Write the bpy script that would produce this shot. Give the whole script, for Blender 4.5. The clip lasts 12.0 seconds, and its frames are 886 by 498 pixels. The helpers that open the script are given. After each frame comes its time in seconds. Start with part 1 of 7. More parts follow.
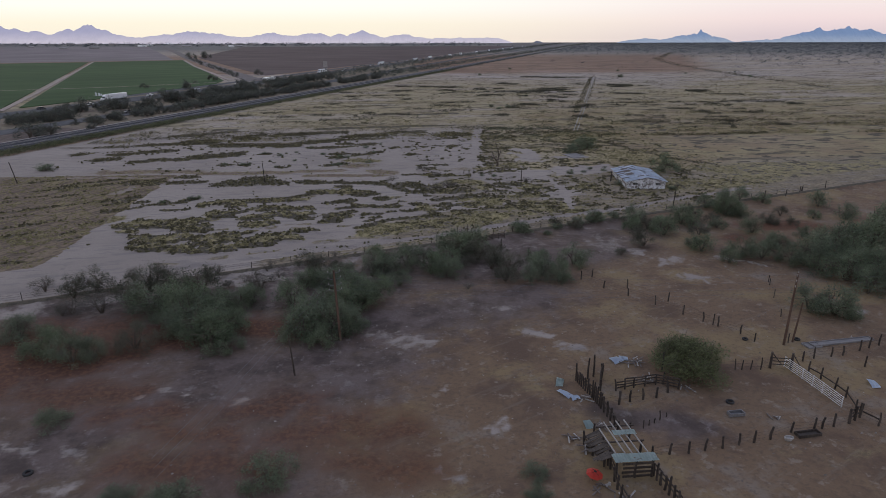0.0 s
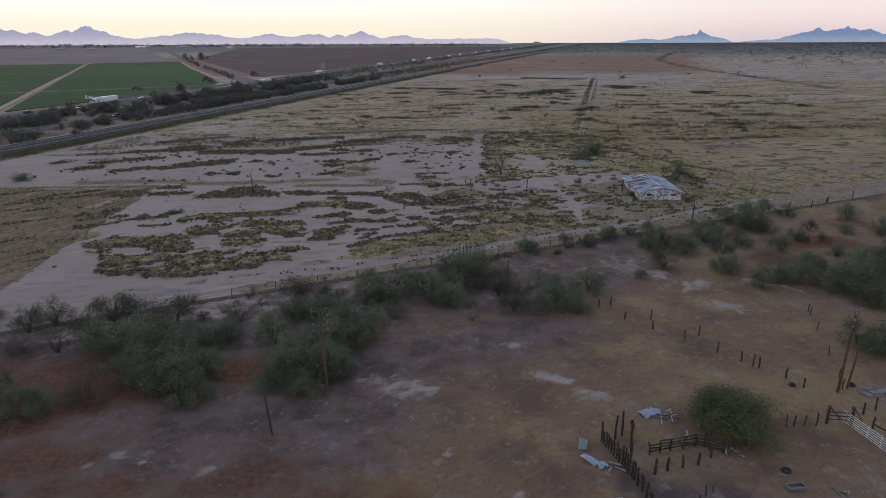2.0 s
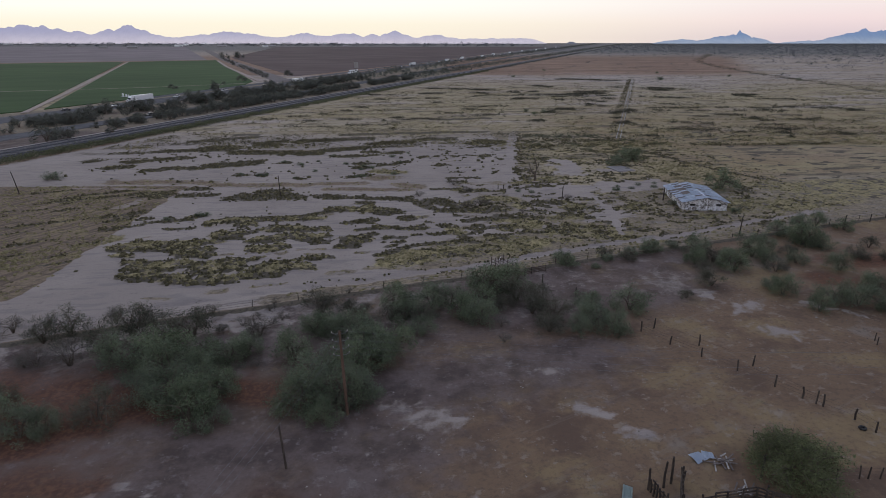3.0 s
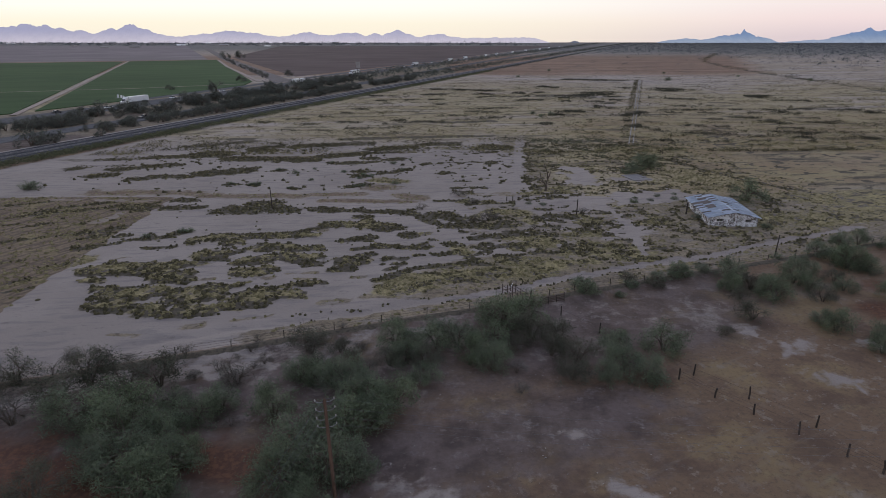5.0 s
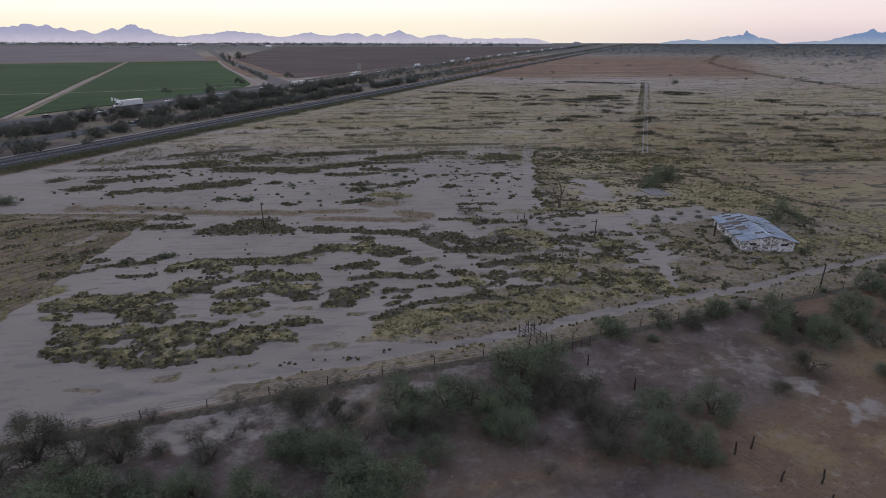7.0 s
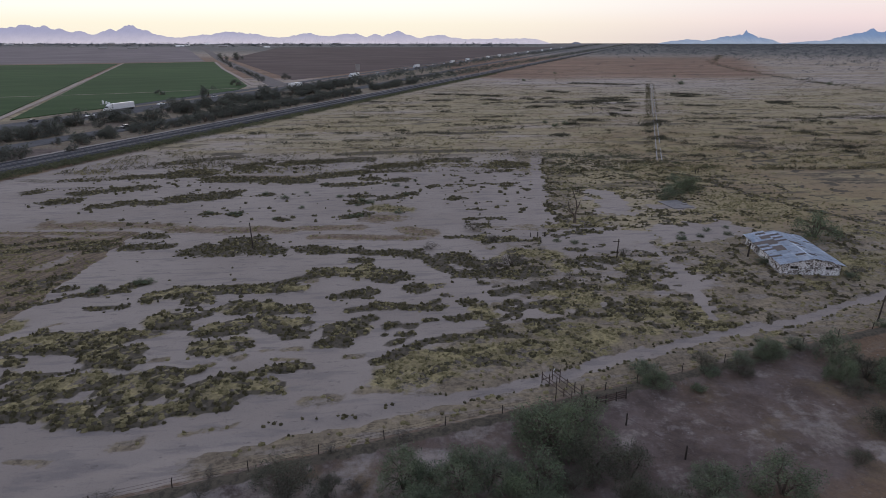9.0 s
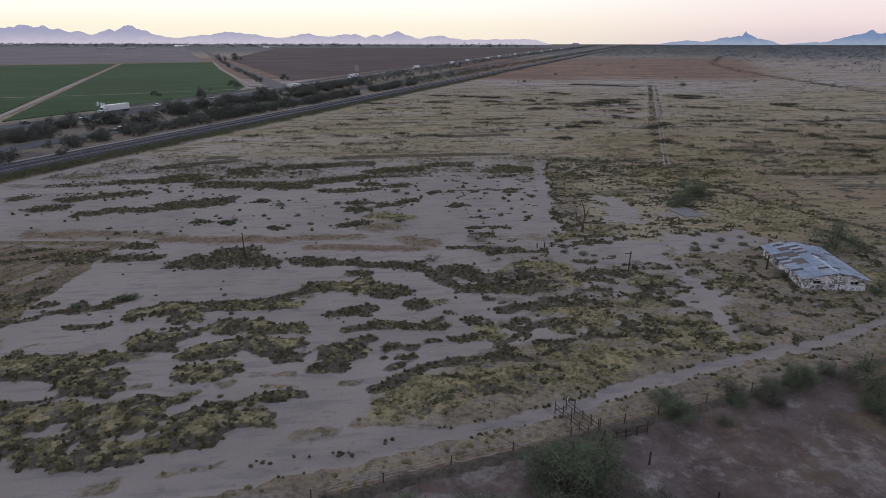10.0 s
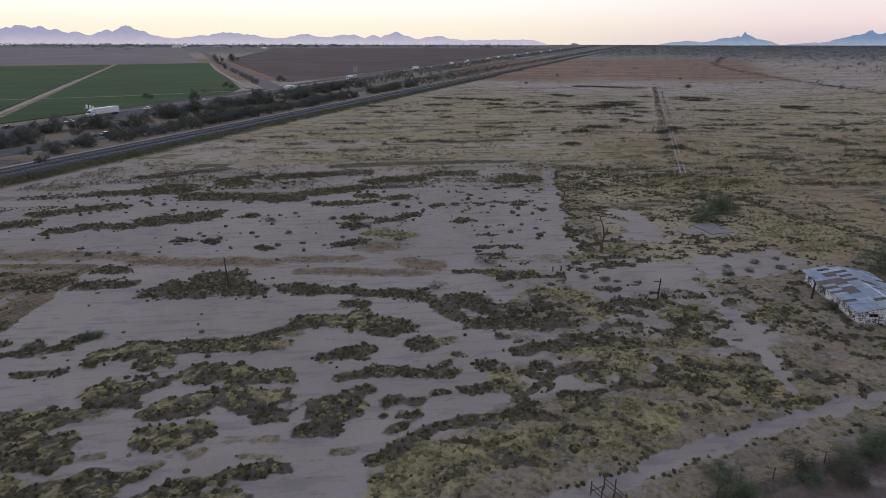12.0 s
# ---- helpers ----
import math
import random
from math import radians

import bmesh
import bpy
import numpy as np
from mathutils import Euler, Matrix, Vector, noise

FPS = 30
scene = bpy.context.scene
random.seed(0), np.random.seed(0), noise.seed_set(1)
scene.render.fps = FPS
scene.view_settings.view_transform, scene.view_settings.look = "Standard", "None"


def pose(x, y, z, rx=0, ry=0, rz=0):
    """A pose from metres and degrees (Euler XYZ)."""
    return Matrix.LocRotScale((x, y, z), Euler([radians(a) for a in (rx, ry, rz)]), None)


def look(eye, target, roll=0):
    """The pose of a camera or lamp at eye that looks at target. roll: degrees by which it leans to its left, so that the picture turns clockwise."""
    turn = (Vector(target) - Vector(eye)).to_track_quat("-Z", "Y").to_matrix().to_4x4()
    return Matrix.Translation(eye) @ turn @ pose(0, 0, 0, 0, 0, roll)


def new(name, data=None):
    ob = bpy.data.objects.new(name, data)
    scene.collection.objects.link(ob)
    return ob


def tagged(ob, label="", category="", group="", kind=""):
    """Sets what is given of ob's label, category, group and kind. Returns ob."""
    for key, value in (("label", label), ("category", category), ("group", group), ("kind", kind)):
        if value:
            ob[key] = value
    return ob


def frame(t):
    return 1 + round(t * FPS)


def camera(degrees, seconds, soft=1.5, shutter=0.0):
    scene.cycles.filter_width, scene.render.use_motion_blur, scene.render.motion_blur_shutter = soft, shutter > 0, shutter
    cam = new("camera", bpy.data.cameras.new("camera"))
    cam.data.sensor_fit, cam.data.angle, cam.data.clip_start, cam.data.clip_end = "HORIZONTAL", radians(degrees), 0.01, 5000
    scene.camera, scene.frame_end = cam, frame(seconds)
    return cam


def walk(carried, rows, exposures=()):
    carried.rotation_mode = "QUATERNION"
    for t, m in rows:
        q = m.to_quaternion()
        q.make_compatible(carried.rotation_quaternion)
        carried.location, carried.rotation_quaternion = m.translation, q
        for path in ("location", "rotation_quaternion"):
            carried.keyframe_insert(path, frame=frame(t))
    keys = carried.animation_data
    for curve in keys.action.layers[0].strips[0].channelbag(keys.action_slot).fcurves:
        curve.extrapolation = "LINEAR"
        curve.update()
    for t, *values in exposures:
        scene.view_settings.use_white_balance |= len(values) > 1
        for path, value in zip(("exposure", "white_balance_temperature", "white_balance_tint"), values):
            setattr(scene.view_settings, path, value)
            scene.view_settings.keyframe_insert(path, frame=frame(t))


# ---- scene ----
cam = camera(70.9, 12.0, soft=0.8)
PATH = [
    (0, (0.288, 0.833, 35.639), (0.46, 2.719, 34.996), -0.1),
    (0.5, (0.456, 3.368, 35.661), (0.629, 5.254, 35.018), -0.2),
    (1, (0.654, 6.065, 35.682), (0.826, 7.951, 35.041), -0.2),
    (1.5, (0.863, 8.747, 35.691), (1.035, 10.634, 35.05), -0.2),
    (2, (0.996, 11.482, 35.723), (1.17, 13.368, 35.082), -0.2),
    (2.5, (1.106, 14.149, 35.803), (1.205, 16.041, 35.161), -0.1),
    (3, (1.215, 17.049, 35.87), (1.295, 18.942, 35.228), -0.0),
    (5, (1.256, 28.72, 36.098), (1.328, 30.612, 35.454), 0.0),
    (5.5, (1.137, 31.697, 36.377), (1.21, 33.589, 35.733), 0.0),
    (6, (0.976, 34.705, 36.783), (1.047, 36.598, 36.141), 0.1),
    (6.5, (0.816, 37.542, 36.998), (0.887, 39.434, 36.355), 0.0),
    (7, (0.621, 40.515, 37.089), (0.69, 42.408, 36.446), 0.1),
    (9, (-0.233, 52.553, 37.229), (-0.162, 54.446, 36.587), 0.0),
    (9.5, (-0.432, 55.508, 37.246), (-0.359, 57.401, 36.605), 0.1),
    (10, (-0.605, 58.559, 37.289), (-0.531, 60.452, 36.649), 0.1),
    (10.5, (-0.761, 61.542, 37.292), (-0.685, 63.434, 36.65), 0.1),
    (11, (-0.968, 64.638, 37.341), (-0.893, 66.532, 36.701), 0.1),
    (11.5, (-1.138, 67.649, 37.346), (-1.061, 69.543, 36.707), 0.1),
    (12, (-1.286, 70.805, 37.412), (-1.208, 72.699, 36.773), 0.1),
]
walk(cam, [(t, look(eye, goal, roll)) for t, eye, goal, roll in PATH])

# ---- dusk sky: warm glow behind the ridges, mauve to blue-grey overhead ----
world = bpy.data.worlds.new("dusk_sky")
scene.world = world
world.use_nodes = True
wn, wl = world.node_tree.nodes, world.node_tree.links
bg = wn["Background"]
bg.inputs[1].default_value = 1.0


def wnode(kind, operation="", interpolation_type="", data_type=""):
    n = wn.new(kind)
    if operation:
        n.operation = operation
    if interpolation_type:
        n.interpolation_type = interpolation_type
    if data_type:
        n.data_type = data_type
    return n


def ramp_stops(ramp, stops):
    els = ramp.color_ramp.elements
    while len(els) > 1:
        els.remove(els[-1])
    els[0].position, els[0].color = stops[0][0], (*stops[0][1], 1)
    for p, c in stops[1:]:
        els.new(p).color = (*c, 1)


wco = wnode("ShaderNodeTexCoord")
wsep = wnode("ShaderNodeSeparateXYZ")
wl.new(wco.outputs["Generated"], wsep.inputs[0])
lift = wnode("ShaderNodeMath", operation="MULTIPLY_ADD")
lift.inputs[1].default_value, lift.inputs[2].default_value = 1.0, 0.0
wl.new(wsep.outputs[2], lift.inputs[0])
cool = wnode("ShaderNodeValToRGB")
ramp_stops(cool, [(0.0, (0.72, 0.60, 0.64)), (0.025, (0.90, 0.74, 0.74)), (0.06, (0.95, 0.87, 0.85)), (0.11, (0.94, 0.92, 0.95)),
                  (0.30, (0.63, 0.67, 0.79)), (1.0, (0.37, 0.447, 0.685))])
warm = wnode("ShaderNodeValToRGB")
ramp_stops(warm, [(0.0, (0.98, 0.88, 0.72)), (0.02, (1.0, 0.93, 0.76)), (0.04, (1.05, 1.02, 0.92)), (0.07, (1.06, 1.06, 1.03)), (0.11, (1.05, 1.06, 1.06)),
                  (0.30, (0.69, 0.72, 0.81)), (1.0, (0.37, 0.447, 0.685))])
for r in (cool, warm):
    wl.new(lift.outputs[0], r.inputs[0])
glow = wnode("ShaderNodeVectorMath", operation="DOT_PRODUCT")
GLOW = Vector((-0.36, 0.93, 0.0)).normalized()
glow.inputs[1].default_value = GLOW
wl.new(wco.outputs["Generated"], glow.inputs[0])
gr = wnode("ShaderNodeMapRange", interpolation_type="SMOOTHSTEP")
gr.inputs[1].default_value, gr.inputs[2].default_value = 0.55, 1.0
wl.new(glow.outputs["Value"], gr.inputs[0])
wmix = wnode("ShaderNodeMix", data_type="RGBA")
wl.new(gr.outputs[0], wmix.inputs[0])
wl.new(cool.outputs[0], wmix.inputs[6])
wl.new(warm.outputs[0], wmix.inputs[7])
wl.new(wmix.outputs[2], bg.inputs[0])

# the last light of the sun that has set, very wide and weak
sun = new("sun", bpy.data.lights.new("sun", "SUN"))
sun.data.energy, sun.data.angle, sun.data.color = 0.3, radians(40), (1.0, 0.9, 0.8)
sun.matrix_world = look(GLOW * 60 + Vector((0, 0, 26)), (0, 0, 0))

# ---- materials ----


class Mat:
    """A node material with a Principled shader and short ways to add nodes."""

    def __init__(self, name, rough=0.85, metal=0.0, spec=0.3):
        self.m = bpy.data.materials.new(name)
        self.m.use_nodes = True
        self.n, self.l = self.m.node_tree.nodes, self.m.node_tree.links
        self.p = self.n["Principled BSDF"]
        self.p.inputs["Roughness"].default_value = rough
        self.p.inputs["Metallic"].default_value = metal
        self.p.inputs["Specular IOR Level"].default_value = spec
        self.co = self.n.new("ShaderNodeTexCoord").outputs["Object"]

    def put(self, socket, value):
        if isinstance(value, bpy.types.NodeSocket):
            self.l.new(value, socket)
        elif isinstance(value, tuple) and len(value) == 3 and socket.type == "RGBA":
            socket.default_value = (*value, 1)
        else:
            socket.default_value = value

    def noise(self, scale, detail=4.0, rough=0.6, stretch=None, co=None):
        n = self.n.new("ShaderNodeTexNoise")
        n.inputs["Scale"].default_value, n.inputs["Detail"].default_value, n.inputs["Roughness"].default_value = scale, detail, rough
        src = co or self.co
        if stretch:
            if len(stretch) > 3:
                turn = self.n.new("ShaderNodeMapping")
                turn.inputs["Rotation"].default_value = (0, 0, -stretch[3])
                self.l.new(src, turn.inputs[0])
                src = turn.outputs[0]
            mp = self.n.new("ShaderNodeMapping")
            mp.inputs["Scale"].default_value = stretch[:3]
            self.l.new(src, mp.inputs[0])
            src = mp.outputs[0]
        self.l.new(src, n.inputs["Vector"])
        return n.outputs["Fac"]

    def math(self, op, a, b=0.0, c=0.0):
        n = self.n.new("ShaderNodeMath")
        n.operation = op
        for s, v in zip(n.inputs, (a, b, c)):
            self.put(s, v)
        return n.outputs[0]

    def step(self, value, lo, hi):
        n = self.n.new("ShaderNodeMapRange")
        n.interpolation_type = "SMOOTHSTEP"
        self.put(n.inputs[0], value)
        n.inputs[1].default_value, n.inputs[2].default_value = lo, hi
        return n.outputs[0]

    def mix(self, fac, a, b, kind="MIX"):
        n = self.n.new("ShaderNodeMix")
        n.data_type, n.blend_type = "RGBA", kind
        self.put(n.inputs[0], fac)
        self.put(n.inputs[6], a)
        self.put(n.inputs[7], b)
        return n.outputs[2]

    def chan(self, name):
        a = self.n.new("ShaderNodeAttribute")
        a.attribute_name = name
        s = self.n.new("ShaderNodeSeparateColor")
        self.l.new(a.outputs["Color"], s.inputs[0])
        return (*s.outputs, a.outputs["Alpha"])

    def island(self):
        return self.n.new("ShaderNodeNewGeometry").outputs["Random Per Island"]

    def each(self):
        return self.n.new("ShaderNodeObjectInfo").outputs["Random"]

    def bump(self, height, strength=0.4, dist=0.05):
        b = self.n.new("ShaderNodeBump")
        b.inputs["Strength"].default_value, b.inputs["Distance"].default_value = strength, dist
        self.l.new(height, b.inputs["Height"])
        self.l.new(b.outputs[0], self.p.inputs["Normal"])

    def done(self, colour, height=None, strength=0.4, dist=0.05):
        self.put(self.p.inputs["Base Color"], colour)
        if height is not None:
            self.bump(height, strength, dist)
        return self.m


def plain(name, a, b, scale=6.0, rough=0.8, metal=0.0, stretch=None, spec=0.3, each=0.0, bump=0.3):
    """A surface of two tones broken up at two scales."""
    m = Mat(name, rough, metal, spec)
    n1, n2 = m.noise(scale, 5, 0.65, stretch), m.noise(scale * 0.17, 3, 0.5)
    f = m.math("ADD", m.math("MULTIPLY", n1, 0.65), m.math("MULTIPLY", n2, 0.35))
    c = m.mix(m.step(f, 0.36, 0.64), a, b)
    if each:
        c = m.mix(m.math("MULTIPLY", m.each(), each), c, tuple(v * 0.45 for v in a))
    return m.done(c, n1, bump, 0.03)


def leafy(name, dark, light, trans=0.38):
    """Foliage: every leaf clump takes a tone of its own, with some light passing through."""
    m = Mat(name, 0.8, 0.0, 0.2)
    tone = m.n.new("ShaderNodeAttribute")
    tone.attribute_name = "tone"
    f = m.math("ADD", m.math("MULTIPLY", m.island(), 0.14), m.math("MULTIPLY", tone.outputs["Fac"], 0.86))
    c = m.mix(f, dark, light)
    c = m.mix(m.math("MULTIPLY", m.each(), 0.4), c, tuple(0.7 * (0.5 * v + 0.5 * w) for v, w in zip(light, (light[1],) * 3)))
    m.done(c)
    t = m.n.new("ShaderNodeBsdfTranslucent")
    m.l.new(c, t.inputs[0])
    mx = m.n.new("ShaderNodeMixShader")
    mx.inputs[0].default_value = trans
    m.l.new(m.p.outputs[0], mx.inputs[1])
    m.l.new(t.outputs[0], mx.inputs[2])
    m.l.new(mx.outputs[0], m.n["Material Output"].inputs[0])
    return m.m


def tufted(name, dark, light):
    """Dense twigs and stalks: a tone for each plant, mottled and rough within it."""
    m = Mat(name, 0.95, 0.0, 0.05)
    tone = m.n.new("ShaderNodeAttribute")
    tone.attribute_name = "tone"
    n1, n2 = m.noise(5.0, 5, 0.75), m.noise(22.0, 3, 0.7)
    f = m.math("ADD", m.math("MULTIPLY", tone.outputs["Fac"], 0.6), m.math("MULTIPLY", m.step(n1, 0.35, 0.68), 0.4))
    c = m.mix(f, dark, light)
    c = m.mix(m.math("MULTIPLY", m.step(n2, 0.5, 0.62), 0.45), c, tuple(0.5 * v for v in dark))
    return m.done(c, m.math("ADD", n1, m.math("MULTIPLY", n2, 0.5)), 1.0, 0.12)


def ground_material():
    m = Mat("desert_ground", 0.95, 0.0, 0.15)
    brush, dry, yellow, red = m.chan("cover_a")
    mud, grey, track, plough = m.chan("cover_b")
    broad, mid, fine = m.noise(0.035, 4), m.noise(0.22, 5, 0.65), m.noise(1.7, 5, 0.7)
    grit = m.noise(9.0, 3, 0.7)
    streak = m.noise(0.4, 4, 0.6, (0.35, 1.6, 1, 0.08))
    fleck = m.step(fine, 0.42, 0.62)
    ragged = m.noise(0.75, 7, 0.72)

    def edge(ch, soft=0.12, amp=0.75):
        v = m.math("ADD", ch, m.math("MULTIPLY", m.math("SUBTRACT", m.math("ADD", m.math("MULTIPLY", mid, 0.4), m.math("MULTIPLY", ragged, 0.6)), 0.5), amp))
        return m.step(v, 0.5 - soft, 0.5 + soft)

    blot, crumbs = m.noise(0.11, 6, 0.68), m.noise(0.55, 7, 0.72)
    c = m.mix(m.step(blot, 0.36, 0.52), (0.112, 0.073, 0.052), (0.166, 0.110, 0.071))
    c = m.mix(m.step(m.noise(0.07, 5, 0.6), 0.5, 0.62), c, (0.212, 0.150, 0.084))
    c = m.mix(m.math("MULTIPLY", m.step(blot, 0.54, 0.68), 0.8), c, (0.20, 0.162, 0.132))
    c = m.mix(m.math("MULTIPLY", m.step(fine, 0.48, 0.66), 0.5), c, (0.088, 0.064, 0.05))
    c = m.mix(m.math("MULTIPLY", m.step(crumbs, 0.56, 0.64), 0.55), c, (0.25, 0.205, 0.165))
    scuff = m.noise(0.35, 5, 0.7, (0.25, 2.2, 1, 0.5))
    c = m.mix(m.math("MULTIPLY", m.step(scuff, 0.55, 0.66), 0.35), c, (0.19, 0.152, 0.118))
    greys = m.mix(m.step(mid, 0.36, 0.6), (0.066, 0.050, 0.046), (0.130, 0.100, 0.093))
    greys = m.mix(m.math("MULTIPLY", m.step(m.noise(0.5, 7, 0.72), 0.54, 0.66), 0.7), greys, (0.20, 0.172, 0.164))
    greys = m.mix(m.math("MULTIPLY", fleck, 0.3), greys, (0.07, 0.056, 0.052))
    c = m.mix(m.math("MULTIPLY", edge(grey, 0.34, 0.9), 0.9), c, greys)
    mudc = m.mix(m.step(broad, 0.38, 0.62), (0.296, 0.252, 0.222), (0.256, 0.216, 0.190))
    mudc = m.mix(m.math("MULTIPLY", m.step(streak, 0.50, 0.64), 0.5), mudc, (0.172, 0.151, 0.146))
    mudc = m.mix(m.math("MULTIPLY", m.step(fine, 0.55, 0.7), 0.3), mudc, (0.15, 0.125, 0.115))
    mudc = m.mix(m.math("MULTIPLY", m.step(m.noise(0.6, 6, 0.68, (0.6, 1.4, 1, 0.1)), 0.60, 0.66), 0.5), mudc, (0.125, 0.106, 0.10))
    c = m.mix(edge(mud, 0.1, 0.8), c, mudc)
    dryc = m.mix(m.step(mid, 0.38, 0.62), (0.262, 0.210, 0.142), (0.186, 0.149, 0.108))
    dryc = m.mix(m.step(streak, 0.5, 0.66), dryc, (0.235, 0.20, 0.17))
    dryc = m.mix(m.math("MULTIPLY", m.step(m.noise(0.8, 4, 0.7), 0.52, 0.62), 0.7), dryc, (0.085, 0.068, 0.05))
    dryc = m.mix(m.math("MULTIPLY", fleck, 0.5), dryc, (0.095, 0.076, 0.055))
    c = m.mix(edge(dry, 0.14, 1.1), c, dryc)
    yel = m.mix(m.step(mid, 0.4, 0.6), (0.31, 0.256, 0.132), (0.216, 0.177, 0.098))
    yel = m.mix(m.math("MULTIPLY", fleck, 0.55), yel, (0.085, 0.074, 0.042))
    yel = m.mix(m.step(m.noise(0.3, 5, 0.7), 0.53, 0.61), yel, m.mix(fleck, (0.15, 0.125, 0.11), (0.085, 0.07, 0.058)))
    yel = m.mix(m.step(m.noise(0.55, 6, 0.7), 0.55, 0.62), yel, (0.045, 0.042, 0.024))
    c = m.mix(edge(yellow, 0.16, 0.9), c, yel)
    c = m.mix(m.math("MULTIPLY", edge(red, 0.36, 0.55), 0.85), c, m.mix(fleck, (0.080, 0.038, 0.025), (0.145, 0.067, 0.038)))
    furrow = m.noise(1.0, 3, 0.6, (0.1, 1.1, 1, 1.05))
    ploughc = m.mix(m.step(furrow, 0.42, 0.6), (0.212, 0.158, 0.106), (0.124, 0.09, 0.066))
    ploughc = m.mix(m.math("MULTIPLY", m.step(m.noise(0.12, 5, 0.65), 0.54, 0.66), 0.7), ploughc, (0.26, 0.205, 0.105))
    ploughc = m.mix(m.math("MULTIPLY", m.step(m.noise(0.5, 5, 0.7, (0.4, 1.4, 1, 0.1)), 0.54, 0.64), 0.6), ploughc, (0.062, 0.05, 0.04))
    c = m.mix(edge(plough, 0.1, 0.5), c, m.mix(m.math("MULTIPLY", fleck, 0.5), ploughc, (0.075, 0.06, 0.045)))
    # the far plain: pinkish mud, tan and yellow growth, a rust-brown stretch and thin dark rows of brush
    place = m.n.new("ShaderNodeSeparateXYZ")
    m.l.new(m.co, place.inputs[0])
    px, py = place.outputs[0], place.outputs[1]
    wob = m.noise(0.008, 4, 0.6)
    ny = m.math("ADD", py, m.math("MULTIPLY", m.math("SUBTRACT", wob, 0.5), 130.0))
    farc = m.mix(m.step(m.noise(0.016, 4, 0.6, (0.4, 1.8, 1, 0.06)), 0.42, 0.58), (0.345, 0.292, 0.258), (0.31, 0.25, 0.184))
    gold = m.math("MULTIPLY", m.step(m.noise(0.022, 5, 0.65, (0.5, 1.7, 1, 0.05)), 0.36, 0.52), m.math("SUBTRACT", 1.0, m.step(ny, 430, 620)))
    farc = m.mix(m.math("MULTIPLY", gold, 0.8), farc, (0.29, 0.236, 0.132))
    meadow = m.math("MULTIPLY", m.step(px, 45, 80), m.math("SUBTRACT", 1.0, m.step(ny, 270, 400)))
    farc = m.mix(m.math("MULTIPLY", meadow, 0.7), farc, m.mix(m.step(m.noise(0.06, 5, 0.65), 0.42, 0.6), (0.255, 0.205, 0.108), (0.205, 0.142, 0.078)))
    farc = m.mix(m.math("MULTIPLY", m.step(m.noise(0.7, 5, 0.7), 0.52, 0.62), 0.35), farc, (0.12, 0.10, 0.075))
    farc = m.mix(m.math("MULTIPLY", m.step(m.noise(0.05, 5, 0.65, (0.45, 1.8, 1, 0.05)), 0.53, 0.64), 0.5), farc, (0.19, 0.135, 0.092))
    inner = m.step(m.math("SUBTRACT", m.math("MULTIPLY_ADD", py, 0.44, 60.0), px), -30, 30)
    rust = m.math("MULTIPLY", m.math("MULTIPLY", m.step(ny, 640, 730), m.math("SUBTRACT", 1.0, m.step(ny, 1250, 1600))), inner)
    rustc = m.mix(m.step(m.noise(0.02, 5, 0.65, (0.3, 2.2, 1, 0.05)), 0.40, 0.6), (0.25, 0.152, 0.102), (0.160, 0.088, 0.058))
    farc = m.mix(m.math("MULTIPLY", rust, 0.9), farc, rustc)
    # grey haze tint painted over the far scrub ground, stronger with distance
    scrub_haze = m.step(m.math("MULTIPLY_ADD", px, 0.35, ny), 1250, 2100)
    farc = m.mix(m.math("MULTIPLY", scrub_haze, 0.9), farc, (0.12, 0.118, 0.116))
    dash = m.step(m.noise(0.09, 5, 0.68, (0.38, 1.4, 1, 0.05)), 0.55, 0.60)
    farc = m.mix(m.math("MULTIPLY", dash, 0.75), farc, (0.088, 0.072, 0.054))
    farc = m.mix(m.math("MULTIPLY", m.step(m.noise(0.3, 5, 0.7, (0.4, 1.1, 1, 0.05)), 0.55, 0.62), 0.6), farc, (0.095, 0.08, 0.055))
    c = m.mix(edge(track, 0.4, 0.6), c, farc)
    c = m.mix(edge(brush, 0.12, 0.8), c, m.mix(fleck, (0.100, 0.084, 0.062), (0.060, 0.051, 0.038)))
    c = m.mix(m.math("MULTIPLY", m.step(grit, 0.56, 0.72), 0.4), c, (0.06, 0.05, 0.042))
    h = m.math("ADD", m.math("MULTIPLY", fine, 0.7), m.math("MULTIPLY", grit, 0.25))
    return m.done(c, h, 0.7, 0.15)


GROUND = ground_material()
LEAF_GREEN = leafy("mesquite_leaf", (0.054, 0.072, 0.042), (0.198, 0.235, 0.142))
LEAF_DUSK = leafy("ironwood_leaf", (0.044, 0.047, 0.033), (0.135, 0.140, 0.096))
LEAF_OLIVE = leafy("olive_leaf", (0.055, 0.066, 0.03), (0.185, 0.20, 0.095))
DARK_LEAF = leafy("dark_brush", (0.028, 0.028, 0.02), (0.11, 0.105, 0.075))
LEAF_GREY = leafy("thorny_twigs", (0.075, 0.07, 0.056), (0.15, 0.14, 0.112), 0.1)
LEAF_FAR = leafy("roadside_leaf", (0.065, 0.07, 0.06), (0.14, 0.148, 0.12))
# far scrub leaf with the blue of distance haze mixed into its colour
LEAF_HAZE = leafy("haze_blue_leaf", (0.046, 0.056, 0.062), (0.10, 0.116, 0.124))
BRUSH = leafy("low_brush", (0.030, 0.029, 0.015), (0.142, 0.122, 0.062))
TUSSOCK = tufted("twiggy_brush", (0.050, 0.045, 0.027), (0.150, 0.130, 0.074))
STRAW = tufted("straw_tufts", (0.130, 0.112, 0.058), (0.315, 0.272, 0.150))
